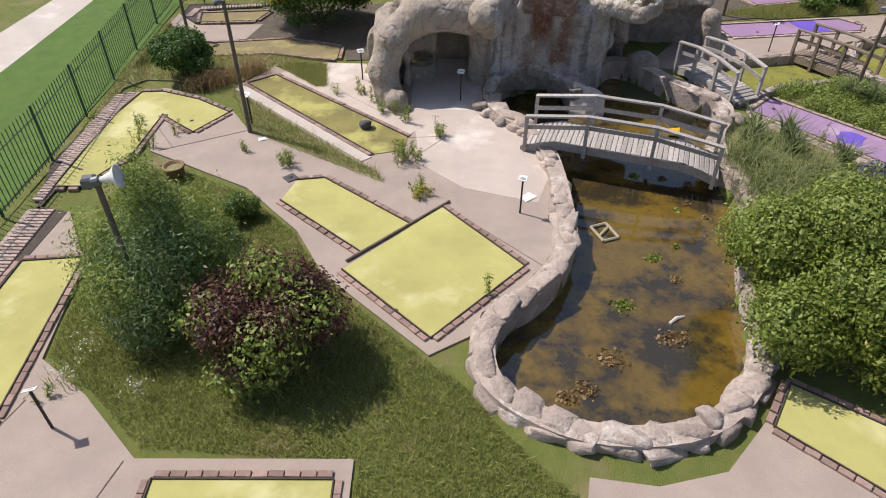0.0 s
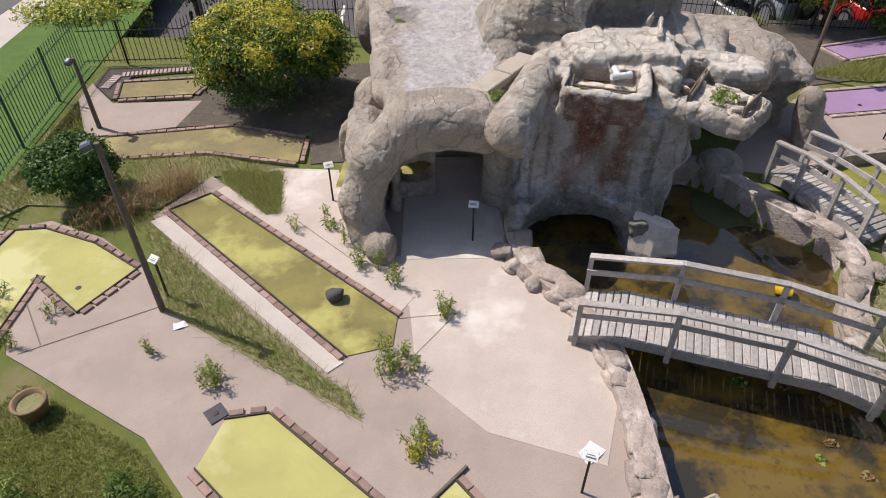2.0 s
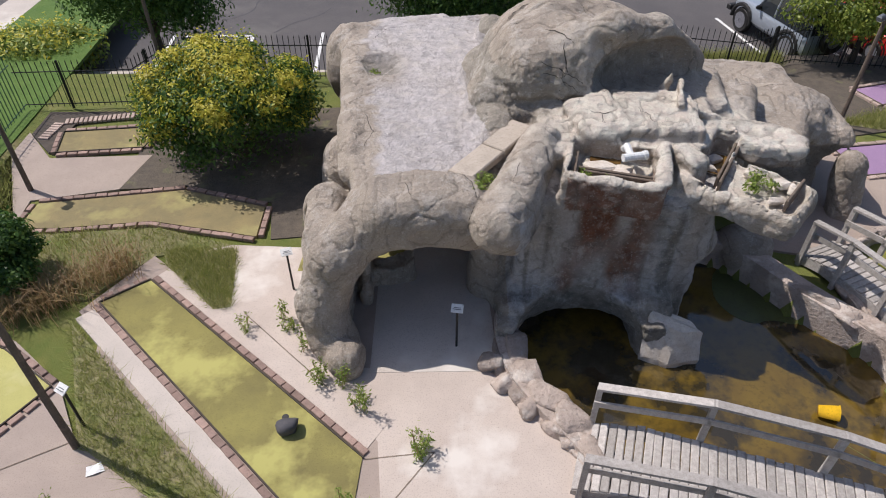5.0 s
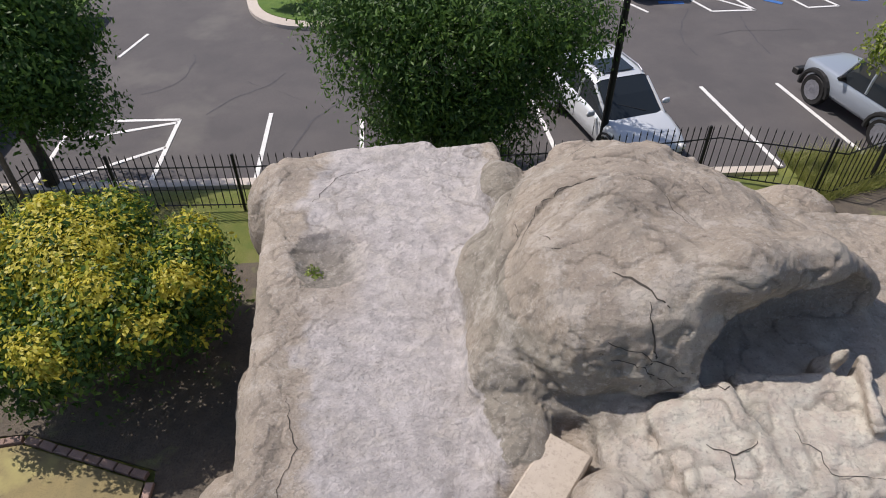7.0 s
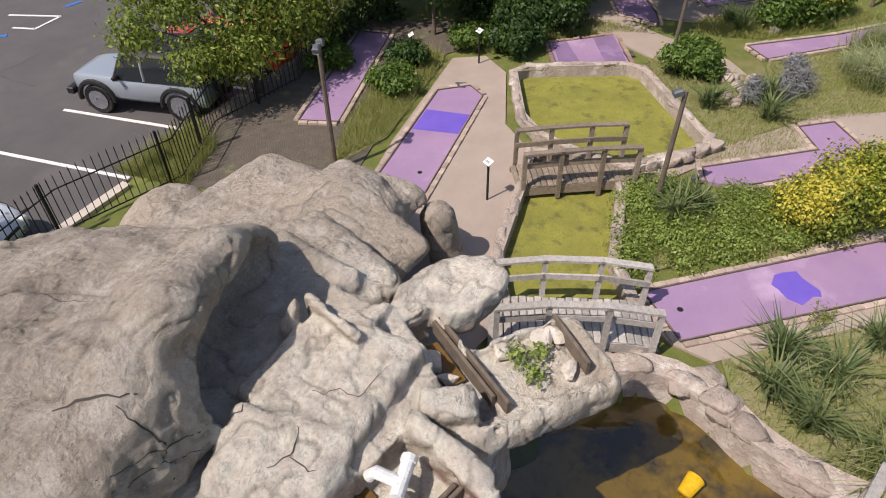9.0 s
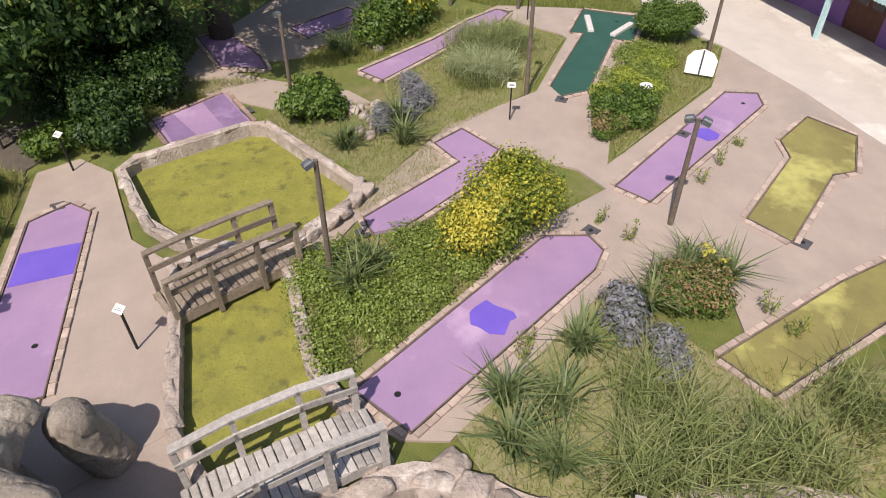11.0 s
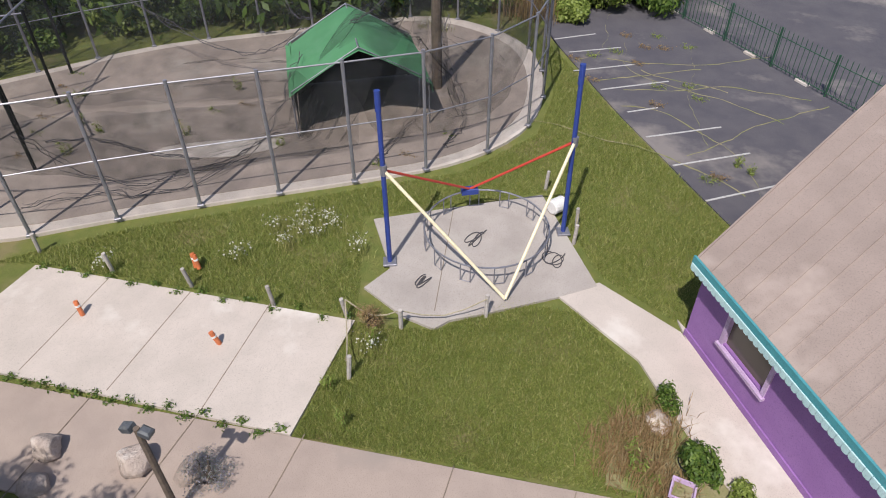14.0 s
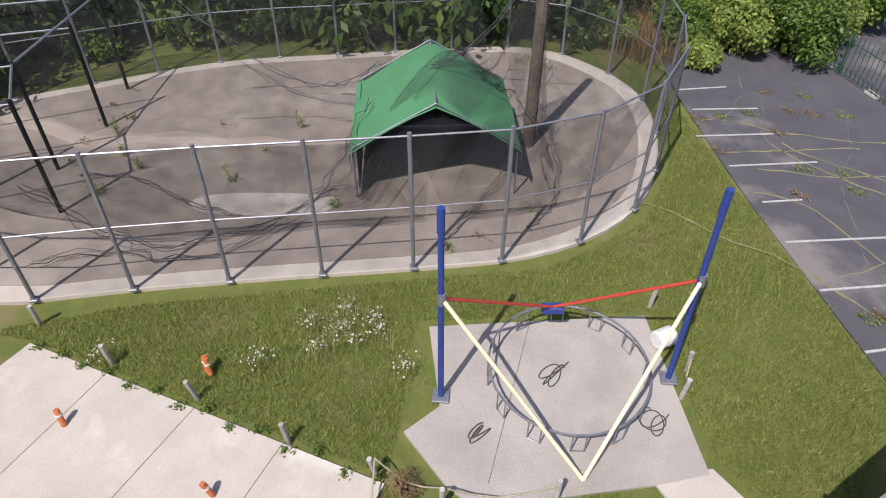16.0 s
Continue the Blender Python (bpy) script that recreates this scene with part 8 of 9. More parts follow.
tree(12.7, 28.7, -0.3, 1.3, [(0, 0, 2.5, 1.4, 1.1, 0.9), (1.9, -0.4, 1.7, 1.0, 0.9, 0.8), (3.0, 0.3, 2.3, 1.2, 1.0, 0.9), (2.4, -0.9, 2.6, 1.0, 0.9, 0.7), (-1.3, 0.8, 2.9, 0.7, 0.7, 0.5), (1.3, 0.2, 2.6, 1.1, 0.9, 0.8), (0.2, 0.6, 3.3, 1.2, 1.0, 0.8), (-0.7, -0.6, 1.9, 0.8, 0.7, 0.6), (0.9, -0.7, 2.1, 0.9, 0.7, 0.7), (-2.2, 1.2, 2.6, 0.7, 0.7, 0.6), (2.2, 0.4, 3.2, 1.0, 0.9, 0.8), (-1.2, 1.6, 3.3, 1.0, 0.9, 0.7), (-1.7, 0.1, 2.0, 0.8, 0.7, 0.6), (-0.7, -0.1, 1.5, 0.7, 0.6, 0.5), (0.4, -0.2, 1.6, 0.8, 0.6, 0.5), (1.3, 0.6, 3.6, 1.1, 1.0, 0.7), (-0.4, 1.2, 3.9, 1.1, 1.0, 0.7)], 34000, 0.11, "leaf_sun", "thin-crowned leafy tree over the iron fence", 8, girth=0.1)
shrub(-3.5, 40.2, lumps(1.3, 0.9, 0.2, 0.7, 8, 9), 5000, 0.16, "leaf_light", "bright green shrub on the car park island", 9)
shrub(1.0, 40.6, lumps(2.2, 1.1, 0.3, 0.9, 9, 10), 6000, 0.18, "leaf", "green shrub on the car park island", 10)
shrub(-12.5, 30.5, lumps(2.2, 1.4, -0.3, 0.8, 8, 41), 6000, 0.15, "leaf_light", "low flowering shrubs by the far pavement", 41, more=(("leaf_gold", lumps(2.2, 1.4, -0.1, 0.8, 8, 41), 1500, 0.12),))
# the big tree over the far lanes
BIG = [(0, 0, 4.4, 2.6, 2.4, 2.0), (-2.2, -2.6, 3.6, 2.0, 1.7, 1.7), (1.0, -3.6, 3.8, 1.9, 1.5, 1.6), (-3.3, 0.4, 3.4, 1.9, 1.8, 1.6), (-1.2, -1.6, 5.6, 2.0, 1.8, 1.4), (2.6, -1.4, 4.6, 2.0, 1.9, 1.7), (-2.6, 2.6, 3.6, 1.9, 1.9, 1.7), (0.6, 2.4, 5.2, 2.3, 2.1, 1.7),
       (3.4, 1.6, 4.2, 2.1, 2.1, 1.8), (-4.2, -1.6, 2.4, 1.2, 1.1, 0.9), (-0.6, -4.4, 2.6, 1.4, 1.0, 0.9), (-4.6, 2.0, 2.3, 1.4, 1.3, 1.0), (0.2, 4.6, 4.0, 2.2, 1.7, 1.7), (2.0, -2.8, 3.0, 1.5, 1.2, 1.0)]
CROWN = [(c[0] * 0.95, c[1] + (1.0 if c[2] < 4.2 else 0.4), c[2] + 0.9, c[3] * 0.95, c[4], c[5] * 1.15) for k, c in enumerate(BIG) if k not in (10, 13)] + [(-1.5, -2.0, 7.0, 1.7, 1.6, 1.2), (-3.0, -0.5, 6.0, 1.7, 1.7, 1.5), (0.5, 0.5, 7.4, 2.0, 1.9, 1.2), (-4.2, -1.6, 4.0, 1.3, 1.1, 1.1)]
# some of these clumps are placed for the shade they throw on the lanes
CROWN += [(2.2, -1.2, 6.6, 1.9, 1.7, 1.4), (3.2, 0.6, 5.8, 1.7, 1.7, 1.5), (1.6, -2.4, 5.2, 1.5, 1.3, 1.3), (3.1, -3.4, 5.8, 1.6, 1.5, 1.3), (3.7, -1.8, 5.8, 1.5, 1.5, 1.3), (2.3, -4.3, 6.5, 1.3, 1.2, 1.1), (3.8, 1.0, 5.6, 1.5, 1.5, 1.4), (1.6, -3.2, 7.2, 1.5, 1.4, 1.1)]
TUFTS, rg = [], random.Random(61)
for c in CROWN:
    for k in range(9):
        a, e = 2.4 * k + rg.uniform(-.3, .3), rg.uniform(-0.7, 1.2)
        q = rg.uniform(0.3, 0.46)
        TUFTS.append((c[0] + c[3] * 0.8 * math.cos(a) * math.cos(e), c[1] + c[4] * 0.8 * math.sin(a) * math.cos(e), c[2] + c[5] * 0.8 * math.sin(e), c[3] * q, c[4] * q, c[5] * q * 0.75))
# sun and gaps are put into leaf colour: pale tufts over a darker crown
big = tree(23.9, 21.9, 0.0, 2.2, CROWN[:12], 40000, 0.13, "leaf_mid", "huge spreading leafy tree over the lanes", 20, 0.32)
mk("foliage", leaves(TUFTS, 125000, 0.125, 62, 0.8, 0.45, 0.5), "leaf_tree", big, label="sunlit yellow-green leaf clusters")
tree(21.0, 27.0, 0.0, 2.0, [(c[0] * 0.8, c[1] * 0.8, c[2] * 0.85, c[3] * 0.9, c[4] * 0.9, c[5] * 0.85) for c in BIG], 42000, 0.2, "leaf_dark", "dark spreading tree in the wood's edge", 21, 0.28)
tree(30.5, 26.5, 0.0, 2.4, [(c[0] * 0.9, c[1] * 0.9, c[2] * 1.1, c[3], c[4], c[5]) for c in BIG], 42000, 0.22, "leaf_dark", "tall dark tree at the wood's edge", 22, 0.3)
for i, (x, y, r) in enumerate(((14.2, 25.6, 0.7), (15.6, 25.9, 0.6), (17.6, 24.9, 0.7), (16.4, 28.9, 1.0), (19.0, 24.2, 0.8), (19.6, 25.2, 0.9), (14.6, 27.8, 0.7), (18.2, 28.6, 1.1), (22.5, 24.5, 0.8))):
    shrub(x, y, lumps(r, r, 0.35, 0.45, 6, 60 + i), 2600, 0.11, "leaf_dark" if i % 2 else "leaf", "low wild growth along the shaded path", 60 + i, stems=3)
# dark leaf colour also stands in for the shade under the big tree
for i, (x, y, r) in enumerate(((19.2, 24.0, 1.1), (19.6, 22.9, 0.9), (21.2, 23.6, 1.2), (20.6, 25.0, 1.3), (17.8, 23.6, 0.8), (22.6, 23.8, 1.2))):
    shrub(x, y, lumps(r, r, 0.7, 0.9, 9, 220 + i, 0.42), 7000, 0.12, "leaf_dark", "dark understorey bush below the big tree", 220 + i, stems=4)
# middle
shrub(13.05, 15.0, [(-0.25, 0.75, 0.55, 0.62, 0.6, 0.55), (0.15, 0.1, 0.85, 0.85, 0.75, 0.75), (0.3, -0.6, 0.8, 0.75, 0.65, 0.7), (-0.1, 0.4, 0.7, 0.7, 0.6, 0.6), (0.6, -0.3, 1.2, 0.55, 0.5, 0.45), (-0.5, 0.2, 0.5, 0.5, 0.5, 0.45)], 12000, 0.07, "leaf_sun", "rounded golden-leaved shrub beside a purple lane", 25, wide=0.55,
      more=(("leaf_gold", [(-0.4, 0.75, 0.7, 0.6, 0.6, 0.5), (-0.3, 0.5, 0.95, 0.55, 0.5, 0.4), (0.0, 0.2, 1.15, 0.4, 0.4, 0.3)], 5200, 0.065), ("leaf_yellow", [(0.5, -0.3, 1.2, 0.6, 0.6, 0.5), (0.2, -0.6, 0.9, 0.7, 0.6, 0.6), (0.3, 0.2, 1.1, 0.6, 0.6, 0.5)], 4200, 0.065),))
shrub(18.4, 18.8, lumps(0.85, 0.8, 0.5, 0.5, 7, 26), 7500, 0.12, "leaf", "leafy green shrub by the garden rocks", 26)
shrub(21.95, 8.3, lumps(0.95, 0.95, 0.6, 0.66, 10, 27, 0.45), 24000, 0.06, "leaf", "clipped round green shrub by a green lane", 27, wide=0.6)
shrub(17.35, 11.15, lumps(0.85, 0.9, 0.4, 0.5, 8, 28), 7500, 0.085, "leaf", "loose green shrub beside a purple lane", 28)
shrub(18.9, 10.4, lumps(0.8, 0.7, 0.15, 0.25, 7, 29), 6500, 0.07, "leaf_lime", "low yellow-green shrub beside a green lane", 29)
shrub(20.3, 9.3, lumps(0.75, 0.75, 0.1, 0.2, 8, 38, 0.4), 6500, 0.06, "leaf_lime", "low lime-green ground cover by a green lane", 38, stems=3)
shrub(17.8, 11.5, lumps(0.5, 0.5, 0.35, 0.4, 7, 39, 0.4), 5200, 0.065, "leaf_lime", "bushy yellow-green shrub beside a green lane", 39, stems=4)
shrub(16.7, 11.8, lumps(0.6, 0.5, 0.25, 0.3, 7, 40, 0.4), 4200, 0.06, "leaf", "loose brownish-green shrub at a bed's end", 40, stems=4, more=(("straw", lumps(0.6, 0.5, 0.3, 0.32, 7, 41, 0.4), 900, 0.06),))
shrub(10.95, 12.05, lumps(0.7, 0.75, 0.3, 0.4, 9, 30), 9000, 0.06, "leaf", "low brownish sedum among strappy leaves", 30, more=(("straw", lumps(0.7, 0.75, 0.36, 0.4, 9, 30), 4000, 0.06), ("leaf_gold", [(0.5, -0.35, 0.75, 0.16, 0.12, 0.05), (0.2, -0.5, 0.7, 0.08, 0.08, 0.05)], 40, 0.09)))
shrub(23.5, 16.35, [(0, 0, 0.6, 0.8, 0.75, 0.65), (-0.8, 0.8, 0.6, 0.75, 0.7, 0.65), (0.8, -0.6, 0.6, 0.7, 0.6, 0.6), (-0.3, 0.3, 1.0, 0.6, 0.6, 0.45)], 10000, 0.12, "leaf", "green shrub edged with yellow leaves", 31, more=(("leaf_yellow", [(0.9, -0.7, 0.8, 0.65, 0.6, 0.6), (0.2, -0.2, 0.95, 0.7, 0.6, 0.5)], 3800, 0.11),))
shrub(9.6, 13.0, lumps(0.5, 0.5, 0.25, 0.3, 5, 33), 1800, 0.08, "lavender", "grey-blue feathery plant in dry soil", 33)
shrub(10.5, 13.4, lumps(0.6, 0.6, 0.3, 0.35, 5, 34), 2600, 0.09, "lavender", "grey-blue feathery plant in dry soil", 34)
shrub(18.5, 16.2, [(0, 0, 0.35, 0.45, 0.42, 0.4), (0.3, 0.2, 0.6, 0.3, 0.3, 0.35), (-0.5, 0.3, 0.3, 0.4, 0.3, 0.3)], 4000, 0.1, "lavender", "pale lavender bush in flower", 35, wide=0.25)
shrub(17.6, 17.2, lumps(0.4, 0.4, 0.3, 0.3, 5, 36), 2200, 0.1, "lavender", "pale lavender bush in flower", 36, wide=0.25)
shrub(31.2, 15.6, lumps(0.55, 0.5, 0.25, 0.3, 5, 37), 2200, 0.07, "leaf", "scrubby green plant beside a lamp post", 37)
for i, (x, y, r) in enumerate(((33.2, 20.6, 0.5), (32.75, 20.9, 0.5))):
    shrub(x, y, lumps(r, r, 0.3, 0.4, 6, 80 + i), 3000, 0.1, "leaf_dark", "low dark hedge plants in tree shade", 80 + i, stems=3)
shrub(31.95, 7.3, lumps(0.4, 0.35, 0.4, 0.5, 6, 90), 2400, 0.075, "leaf", "straggling green plant by the walk", 90)
shrub(31.42, 6.75, lumps(0.32, 0.3, 0.15, 0.2, 5, 91), 1500, 0.06, "leaf_light", "low bright green plant at the walk's edge", 91)
shrub(33.3, 7.35, lumps(0.3, 0.3, 0.2, 0.3, 5, 92), 1200, 0.06, "leaf", "small green plant in bare earth", 92)
shrub(32.45, 15.15, lumps(0.45, 0.4, 0.25, 0.3, 6, 93), 1600, 0.05, "lavender", "wispy pale weed beside a lamp post", 93, wide=0.25)
shrub(35.75, 12.6, lumps(0.35, 0.3, 0.25, 0.35, 6, 94), 1300, 0.05, "straw", "brown dead weed at the slab's corner", 94, wide=0.25)
# low leafy cover between the ponds and the golden shrub
cover = scatter([(9.95, 18.35), (13.0, 14.85), (13.5, 16.0), (13.35, 17.4), (12.9, 18.6), (12.4, 18.95)], 70, 5)
mk("ground_cover", leaves([(x, y, 0.12, 0.42, 0.42, 0.22) for x, y in cover.tolist()], 44000, 0.05, 50, 0.55, 0.7), "leaf_light", label="low spreading leafy ground cover", category="ground cover", kind="stuff")
cover = scatter([(19.3, 11.1), (21.4, 9.9), (21.3, 8.7), (19.6, 8.7), (18.3, 10.0), (18.2, 10.9)], 30, 6)
mk("ground_cover", leaves([(x, y, 0.1, 0.42, 0.42, 0.2) for x, y in cover.tolist()], 18000, 0.05, 51, 0.55, 0.7), "leaf_light", label="low yellow-green ground cover by a green lane", category="ground cover", kind="stuff")


def tuft(x, y, n, length, width, leaf, label, seed, lean=0.9, bend=0.9, spread=0.15, z=0.0, name="grass_clump"):
    """A clump of long strap leaves that arch out from its middle."""
    ob = thing(name, (x, y, z), label=label, category="plant")
    rg = np.random.default_rng(seed)
    mk("foliage", blades(rg.normal(size=(n, 2)) * spread, 0.0, length, width, seed, lean, bend), leaf, ob, kind="stuff")


for i, (x, y, n, l, w, leaf, sp) in enumerate(((7.6, 14.1, 420, 0.7, 0.022, "reed", 0.3), (8.2, 13.3, 300, 0.65, 0.022, "reed", 0.3), (7.5, 13.0, 300, 0.6, 0.022, "reed", 0.3), (8.4, 15.2, 120, 0.45, 0.022, "reed", 0.2), (7.6, 12.0, 350, 0.65, 0.022, "reed", 0.35),
                                               (20.3, 14.4, 1900, 0.52, 0.026, "plume", 0.3), (20.1, 14.0, 1100, 0.48, 0.026, "plume", 0.28), (19.7, 14.5, 500, 0.36, 0.022, "reed", 0.26),
                                               (21.6, 14.1, 1700, 0.62, 0.022, "reed", 0.4), (21.9, 13.5, 1300, 0.58, 0.022, "reed", 0.38), (8.35, 10.6, 300, 0.6, 0.02, "reed", 0.3), (11.4, 12.0, 200, 0.5, 0.03, "yucca", 0.16), (11.7, 11.7, 160, 0.45, 0.03, "yucca", 0.14), (11.2, 12.4, 160, 0.45, 0.03, "yucca", 0.14), (9.0, 13.6, 320, 0.55, 0.02, "reed", 0.25))):
    tuft(x, y, n, l, w, leaf, "tall arching ornamental grass clump", 300 + i, spread=sp)
for i, (x, y) in enumerate(((10.05, 14.3), (8.35, 15.75), (9.0, 14.9), (7.95, 15.2), (17.7, 16.75), (22.3, 18.4), (21.9, 18.0), (11.3, 11.3), (16.8, 16.67), (16.75, 18.1), (11.9, 17.9), (12.4, 17.6), (26.6, 12.9), (26.2, 13.6), (10.8, 12.9), (9.2, 15.7))):
    tuft(x, y, 110, 0.55, 0.045, "yucca", "spiky yucca rosette with stiff blades", 340 + i, 1.1, 0.35, 0.06, name="yucca")


def weed(x, y, tall, seed, leaf="leaf_light", label="tall weed growing from a concrete joint"):
    """A tall weed: upright stems with leaves up their length."""
    ob = thing("weed", (x, y, 0.0), label=label, category="weed", group="tall weeds")
    rg = random.Random(seed)
    cl = []
    for k in range(3):
        a, b = rg.uniform(-.16, .16), rg.uniform(-.16, .16)
        t = tall * rg.uniform(.6, 1)
        mk("stem", tube([(a * .4, b * .4, 0), (a, b, t)], [0.008, 0.004], 4), "straw", ob)
        cl += [(a * (0.4 + 0.6 * q), b * (0.4 + 0.6 * q), t * q, 0.07, 0.07, 0.12) for q in (0.3, 0.6, 0.9)]
    mk("foliage", leaves(cl, 130, 0.07, seed, 0.9, 0.3), leaf, ob, kind="stuff")


for i, (x, y, t) in enumerate(((-1.07, 14.2, 0.75), (-0.95, 14.4, 0.85), (-1.2, 14.35, 0.65), (-0.1, 15.64, 0.7), (-1.72, 17.02, 0.55), (-1.06, 16.48, 0.6), (-2.57, 18.37, 0.5), (-3.18, 18.2, 0.45), (-3.91, 14.11, 0.5), (-3.95, 14.3, 0.4), (-5.2, 14.9, 0.4))):
    weed(x, y, t, 470 + i)
for i, (x, y) in enumerate(((-0.54, 12.81), (-0.4, 12.95), (-0.65, 12.7))):
    weed(x, y, 0.35, 485 + i, "leaf_yellow", "yellowing weed growing from a concrete crack")
spots = [(-0.99, 14.5), (-0.85, 14.75), (-0.7, 14.4), (-1.15, 14.8), (-0.15, 15.66), (-0.05, 15.85), (-1.73, 17.1), (-2.1, 17.7), (-2.4, 18.2), (-1.1, 16.6), (-1.4, 16.9), (-3.9, 14.2), (-4.0, 14.45), (-0.66, 13.1), (-0.5, 13.2), (0.95, 9.35), (-6.6, 6.9), (-7.2, 15.8), (-8.1, 15.3), (-8.2, 15.9), (-8.4, 16.4), (-7.6, 15.0),
         (9.9, 10.7), (10.4, 10.9), (11.7, 11.2), (12.1, 11.6), (14.3, 10.4), (14.9, 9.7), (15.7, 8.9), (13.3, 13.0), (12.6, 12.6), (9.9, 15.3), (10.3, 15.1), (34.2, 13.4), (33.4, 13.1), (35.2, 12.6), (41.5, 12.4), (42.8, 15.2), (46.4, 17.0), (43.6, 18.0), (40.5, 2.6), (40.9, 2.9), (44.5, 21.3), (45.5, 21.8), (46.3, 21.9), (44.0, 20.5), (42.8, 21.0), (26.4, 9.6), (25.3, 9.0), (30.9, 11.2), (30.2, 9.1), (32.1, 8.3), (31.95, 8.1), (32.4, 8.2)]
for i, (x, y) in enumerate(spots):
    weed(x, y, 0.32 + 0.1 * (i % 4), 500 + i)
for i, (x, y) in enumerate([(38.9, 14.3), (39.2, 13.7), (38.6, 14.0), (39.0, 14.9), (39.4, 14.2), (38.4, 14.6), (38.9, 13.5), (38.1, 12.9), (38.0, 15.6), (37.9, 18.5), (51.2, 10.8), (51.6, 10.4), (50.8, 10.0), (35.0, 12.6), (-6.0, 8.5), (-6.3, 7.9), (-5.0, 7.0), (-6.4, 7.3)]):
    w = thing("white_wildflowers", (x, y, 0.0), label="patch of small white wildflowers in grass", category="wildflowers", group="white flowers")
    mk("stalk", blades(np.random.default_rng(i).normal(size=(60, 2)) * 0.17, 0.0, 0.26, 0.012, i, 0.5, 0.4), "blade", w, kind="stuff")
    mk("bloom", leaves([(0, 0, 0.3, 0.34, 0.34, 0.12)], 60, 0.04, 700 + i, 0.9, 0.9), "flower", w, kind="stuff")
edge = along([(38.1, 20.15), (35.85, 12.95)], 0.55, False) + along([(35.4, 21.2), (33.2, 13.95)], 0.36, False)
for i, (x, y, a) in enumerate(edge):
    w = thing("joint_weeds", (x + 0.1 * math.sin(i * 3), y, 0.02), label="small weeds along a slab edge", category="weeds", group="joint weeds")
    mk("foliage", leaves([(0, 0, 0.04, 0.12, 0.16, 0.05)], 60, 0.06, 800 + i, 0.9, 0.5), "leaf", w, kind="stuff")
for i, (x, y) in enumerate(((-1.1, 23.25), (0.98, 18.8), (0.86, 18.62), (2.5, 18.85), (2.85, 18.66), (5.2, 18.75), (5.35, 18.55), (5.05, 18.5))):
    w = thing("rock_weeds", (x, y, 2.36 if y > 20 else 2.72), label="small weeds rooted in a rock hollow", category="weeds", group="rock weeds")
    mk("foliage", leaves([(0, 0, 0.07, 0.16, 0.15, 0.08)], 130, 0.06, 840 + i, 0.9, 0.5), "leaf_light", w, kind="stuff")
for i, (x, y, r) in enumerate(((3.6, 9.6, 0.3), (4.4, 8.7, 0.34), (2.5, 7.5, 0.3), (4.6, 11.1, 0.2), (3.1, 8.15, 0.35), (2.2, 7.3, 0.25), (4.9, 14.4, 0.12), (5.9, 13.2, 0.1), (6.2, 12.6, 0.1), (5.6, 12.9, 0.08), (4.9, 10.4, 0.16), (6.2, 14.0, 0.14), (5.2, 11.5, 0.1), (5.6, 14.3, 0.1))):
    w = thing("pond_weed", (x, y, -0.39), label="floating clump of brownish pond weed", category="pond weed", group="pond weed")
    mk("foliage", leaves([(0, 0, 0.0, r, r * 0.8, 0.02)], int(500 * r), 0.07, 860 + i, 1.0, 0.9, 0.0), "straw" if i % 3 else "leaf_light", w, kind="stuff")

for i, (x, y) in enumerate(((32.6, 8.5), (32.2, 8.55), (32.85, 8.1), (32.0, 8.1), (32.5, 7.9), (32.9, 7.6), (31.7, 7.9))):
    tuft(x, y, 240, 0.3, 0.014, "straw", "dry rusty-brown weed clump in bare earth", 395 + i, 0.8, 0.5, 0.22)

# woods and hedges round the far end
for i, (x, y, s) in enumerate(((55.5, 24.0, 1.1), (56.5, 19.5, 1.2), (56.0, 15.0, 1.1), (57.0, 10.5, 1.2), (60.5, 7.0, 1.1), (64.0, 3.5, 1.2), (67.0, -1.0, 1.2), (52.5, 28.5, 1.2), (47.0, 31.0, 1.2), (41.0, 31.5, 1.1), (36.0, 29.5, 1.1), (70.0, -7.0, 1.2), (74, -14, 1.2))):
    tree(x, y, 0.0, 1.4, [(c[0] * 0.75 * s, c[1] * 0.75 * s, c[2] * 0.82 * s - 0.9, c[3] * s, c[4] * s, c[5] * s * 1.1) for c in BIG], 9000, 0.4, "leaf_dark" if i % 2 else "leaf", "wild leafy tree in the wood beyond the court", 120 + i, 0.2)
for i, (x, y) in enumerate(((53.5, 8.0), (54.4, 9.4), (54.0, 11.8), (53.8, 14.4), (53.2, 17.0), (52.8, 19.5), (52.0, 22.0), (56.5, 6.2), (58.6, 4.5), (50.6, 25.2), (55.6, 4.9), (60.5, 2.4), (62.3, 0.2))):
    shrub(x, y, lumps(1.3, 1.3, 0.5, 0.8, 7, 150 + i), 3600, 0.16, "leaf" if i % 2 else "leaf_light", "wild bushy growth at the wood's edge", 150 + i, stems=3)
for i, (x, y) in enumerate(((53.0, 6.6), (54.0, 6.2), (52.4, 6.2), (55.0, 6.8), (53.4, 7.2))):
    tuft(x, y, 400, 0.7, 0.03, "straw", "tall dry grass at the lot's edge", 380 + i, 0.6, 0.5, 0.5)

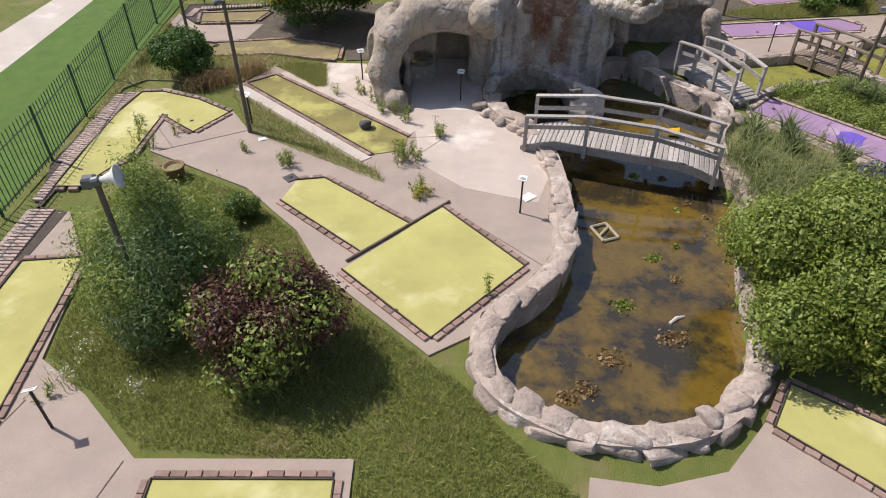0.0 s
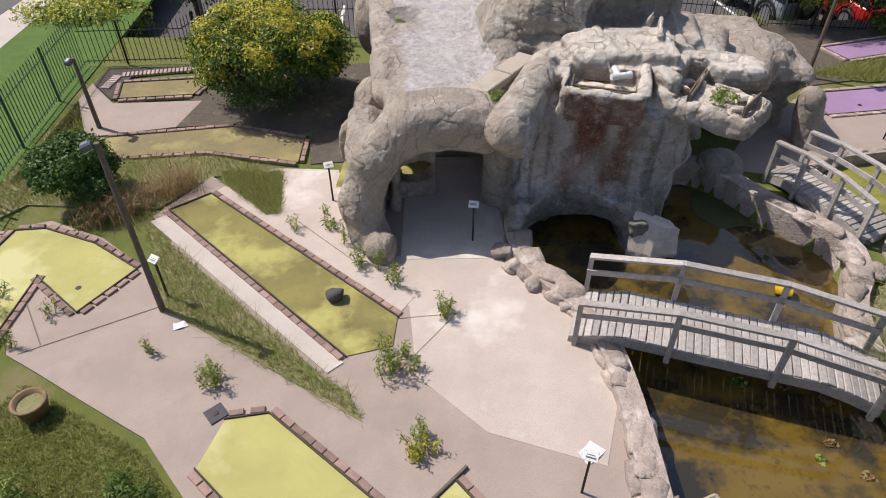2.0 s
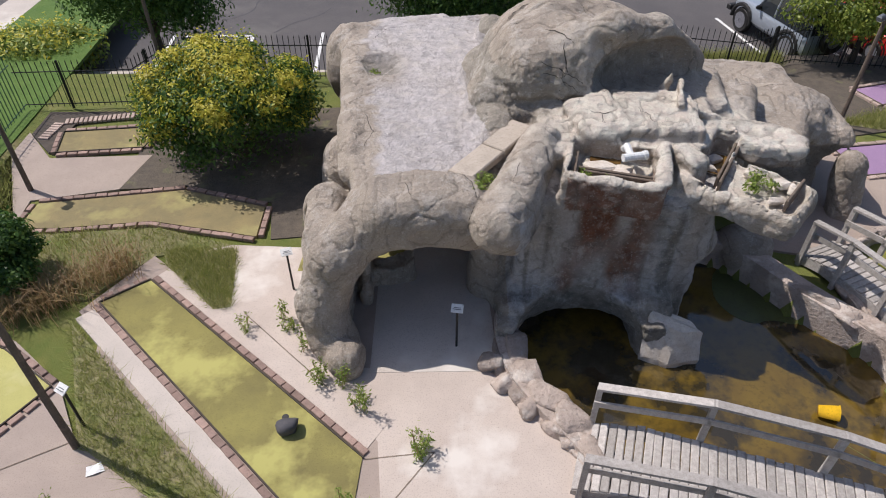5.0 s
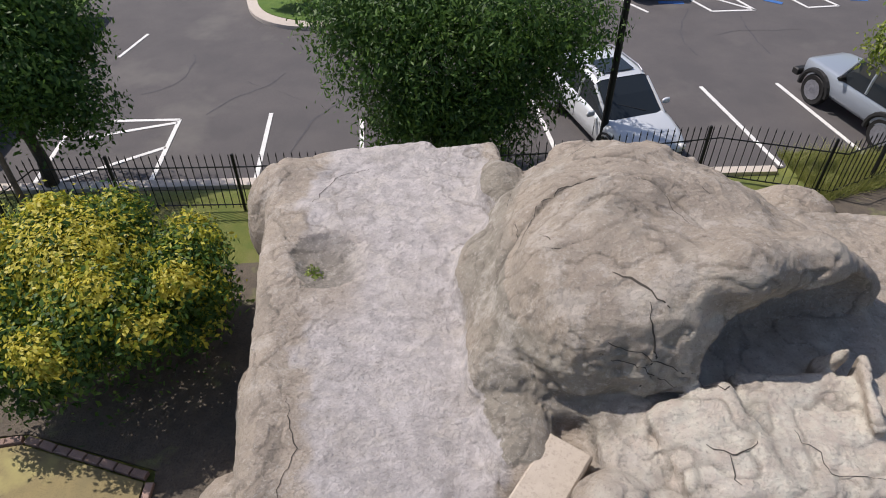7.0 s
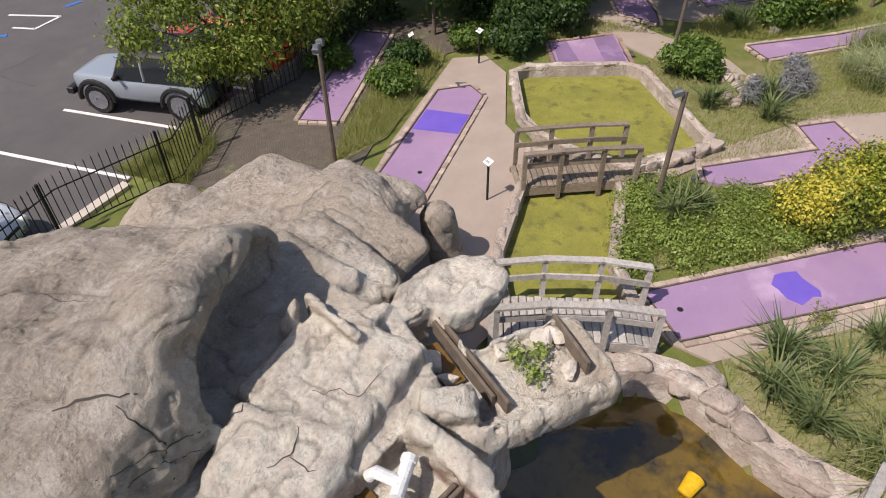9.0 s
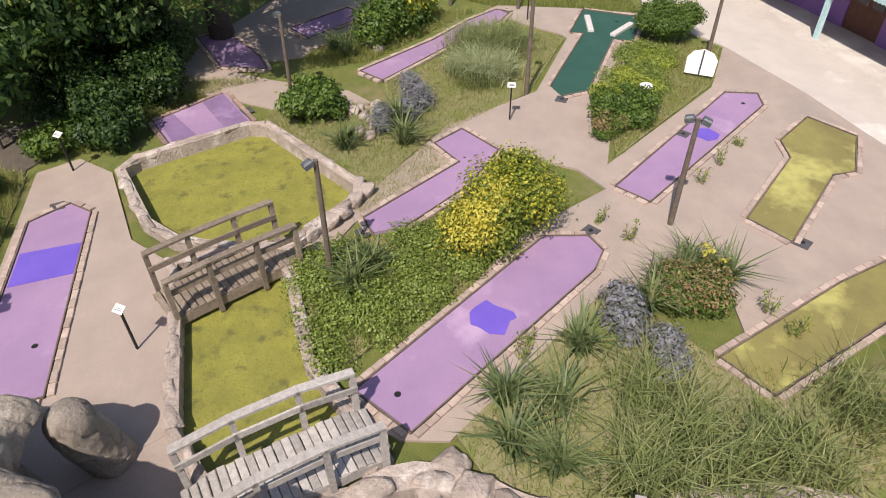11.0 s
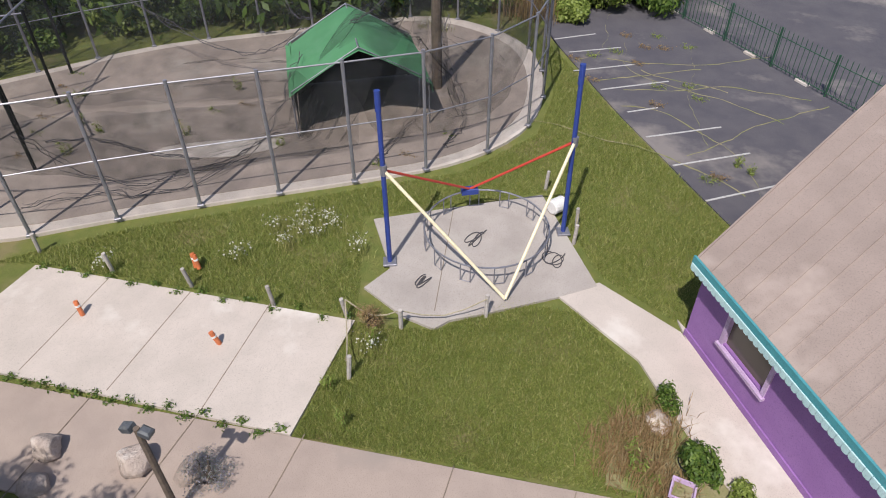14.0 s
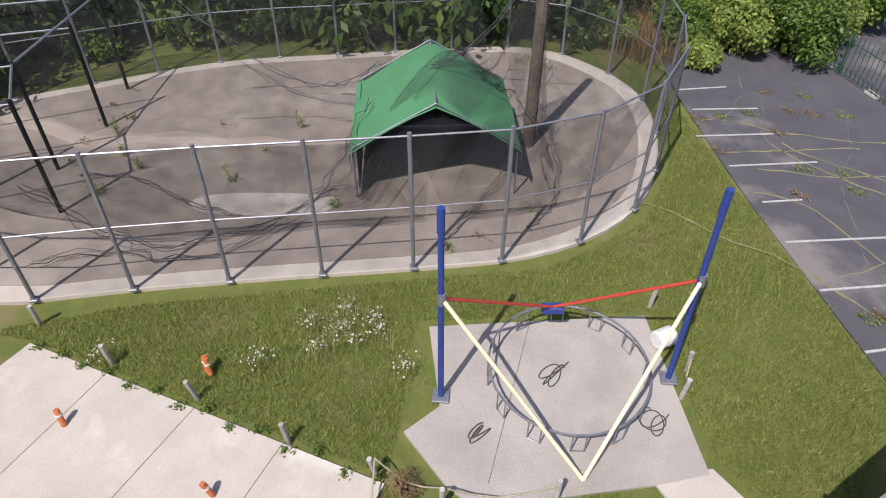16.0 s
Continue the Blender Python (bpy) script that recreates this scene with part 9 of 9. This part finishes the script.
for i, (x, y, s) in enumerate(((53.0, 3.4, 1.0), (52.6, 1.4, 1.1), (54.2, 2.4, 1.2), (54.6, 0.2, 1.2), (55.6, -1.4, 1.2), (53.4, 5.2, 0.9), (56.4, 3.0, 1.3), (57.0, 0.6, 1.3), (58.0, -2.6, 1.3), (51.6, 4.9, 0.5))):
    shrub(x, y, lumps(1.3 * s, 1.3 * s, 0.9 * s, 1.1 * s, 9, 170 + i, 0.42), 6500, 0.15, "leaf_light" if i % 3 == 0 else "leaf", "dense wild bush at the old car park's end", 170 + i, stems=3)
for i, (x, y) in enumerate(((47.98, 5.59), (48.47, 4.03), (48.76, 2.81), (48.6, 1.3), (47.4, 3.5), (45.55, 2.4), (44.4, 3.85), (44.7, 2.4), (46.3, 5.4), (40.2, 3.8), (40.3, 3.5), (48.2, 4.9), (48.6, 2.2), (45.6, 3.4), (49.9, 3.2), (49.7, 2.1), (42.7, 22.2), (44.0, 22.3), (45.0, 22.5), (46.0, 22.5), (47.0, 22.6), (48.0, 22.5), (46.2, 19.0), (45.0, 17.4), (45.3, 16.5), (41.5, 12.4), (42.0, 11.6), (43.0, 10.4))):
    w = thing("lot_weeds", (x, y, 0.03), label="low weeds growing from paving cracks", category="weeds", group="paving weeds")
    mk("foliage", leaves([(0, 0, 0.04, 0.2, 0.3, 0.06), (0.1, 0.2, 0.08, 0.1, 0.12, 0.12)], 130, 0.055, 1200 + i, 0.9, 0.4), "leaf_light" if i % 2 else "straw", w, kind="stuff")

# ---- grass ----
BARE = [[(28.04, 11.06), (27.45, 8.6), (27.2, 8.3), (25.4, 8.55), (25.76, 10.04), (26.96, 11.04)], [(33.0, 8.45), (33.35, 7.3), (32.14, 6.9), (31.4, 6.55), (31.3, 7.27), (31.9, 8.8)]]
BEDS = [([(-6.3, 18.4), (-5.25, 15.95), (-1.42, 13.42), (-1.7, 14.0), (-2.12, 14.3)], 9000, 0.2),
        ([(-7.0, 14.3), (-4.7, 13.0), (-3.2, 11.4), (-2.5, 10.0), (-0.4, 7.9), (0.4, 7.2), (1.0, 6.3), (1.7, 5.45), (2.1, 5.1), (2.1, 3.4), (-1.3, 3.4), (-1.3, 5.8), (-4.7, 6.0), (-6.0, 7.2), (-7.0, 7.9), (-7.3, 10.4), (-8.0, 12.4)], 48000, 0.1),
        ([(-9.8, 13), (-9.7, 18.6), (-9.2, 19.2), (-6.3, 19.0), (-5.4, 20.2), (-3.9, 20.5), (-5.6, 21.1), (-8.5, 20.9), (-10.0, 24), (-10.2, 20), (-9.8, 16)], 12000, 0.2),
        ([(10.0, 18.3), (13.0, 14.8), (13.4, 18.0), (12.5, 19.0)], 4000, 0.2), ([(14.0, 17.8), (15.7, 15.7), (16.8, 16.2), (19.0, 13.2), (22.3, 11.4), (23.4, 12.6), (20.1, 17.0), (18.8, 17.0), (19.3, 19.8), (18.3, 20.2), (15.2, 17.9)], 34000, 0.12),
        ([(18.3, 11.2), (21.6, 9.2), (21.0, 7.0), (18.8, 8.2), (15.6, 11.9)], 7000, 0.2), ([(9.3, 12.0), (11.5, 13.3), (8.7, 16.5), (7.3, 15.9), (7.3, 12.0), (6.2, 9.0), (8.0, 6.3), (9.0, 8.0)], 6000, 0.2),
        ([(21.5, 17.4), (24.9, 13.8), (25.2, 16.2), (22.2, 19.2), (21.2, 19.2)], 6000, 0.2), ([(25.2, 12.9), (24.8, 10.5), (24.1, 8.4), (26.8, 8.2), (27.6, 11.2), (28.8, 14.3), (26.8, 15.0)], 9000, 0.16),
        ([(28.75, 8.35), (29.4, 8.0), (32.0, 15.9), (31.2, 16.0)], 5000, 0.16), ([(33.2, 13.9), (35.85, 13.0), (35.5, 11.3), (36.2, 9.7), (35.8, 8.4), (34.2, 7.6), (31.3, 7.0)], 30000, 0.08),
        ([(38.3, 21.2), (39.3, 18.6), (40.6, 13.0), (41.2, 10.2), (43.0, 7.9), (45.5, 6.9), (49.8, 6.3), (43.7, 5.2), (38.3, 4.1), (35.2, 6.3), (36.8, 7.6), (40.1, 8.2), (39.4, 12.8), (36.0, 12.9), (38.2, 20.1)], 70000, 0.095),
        ([(10.6, 25.1), (12.2, 24.6), (16.5, 25.2), (17.0, 26.6), (12.4, 25.8)], 7000, 0.25), ([(17.4, 24.3), (18.7, 23.1), (20.2, 21.4), (20.6, 20.4), (21.0, 22.8), (19, 25)], 4000, 0.2), ([(8.6, 27.5), (10.2, 28.0), (10.8, 29.2), (8.4, 29.3)], 3500, 0.3),
        ([(-5.25, 20.36), (-3.81, 20.36), (-3.64, 19.33), (-3.58, 18.75), (-3.88, 18.7), (-5.1, 19.95)], 5200, 0.17)]
COURT = (8, 9, 10, 11)
for look_, chosen, text in (("blade", [i for i in range(len(BEDS)) if i not in COURT], "uneven tufted grass in beds and lawns"), ("blade_green", COURT, "fresh green grass on the lawns round the courts")):
    allv, allf, k = [], [], 0
    for i in chosen:
        poly, n, l = BEDS[i]
        v, f = lawn(scatter(poly, n * 2, 900 + i, BARE), -0.03, l * 1.15, 0.016, 950 + i)
        allv.append(v)
        allf += [tuple(j + k for j in q) for q in f]
        k += len(v)
    mk("grass", (np.concatenate(allv), allf), look_, label=text, category="grass", kind="stuff")
for i, (poly, n, l) in enumerate(BEDS):
    if i in (0, 2, 3, 4, 5, 6, 12, 15):
        slab("bed_soil", poly, 0.034 if i in (0, 15) else 0.012, "soil", "weedy soil bed", "planting bed", 0.1)
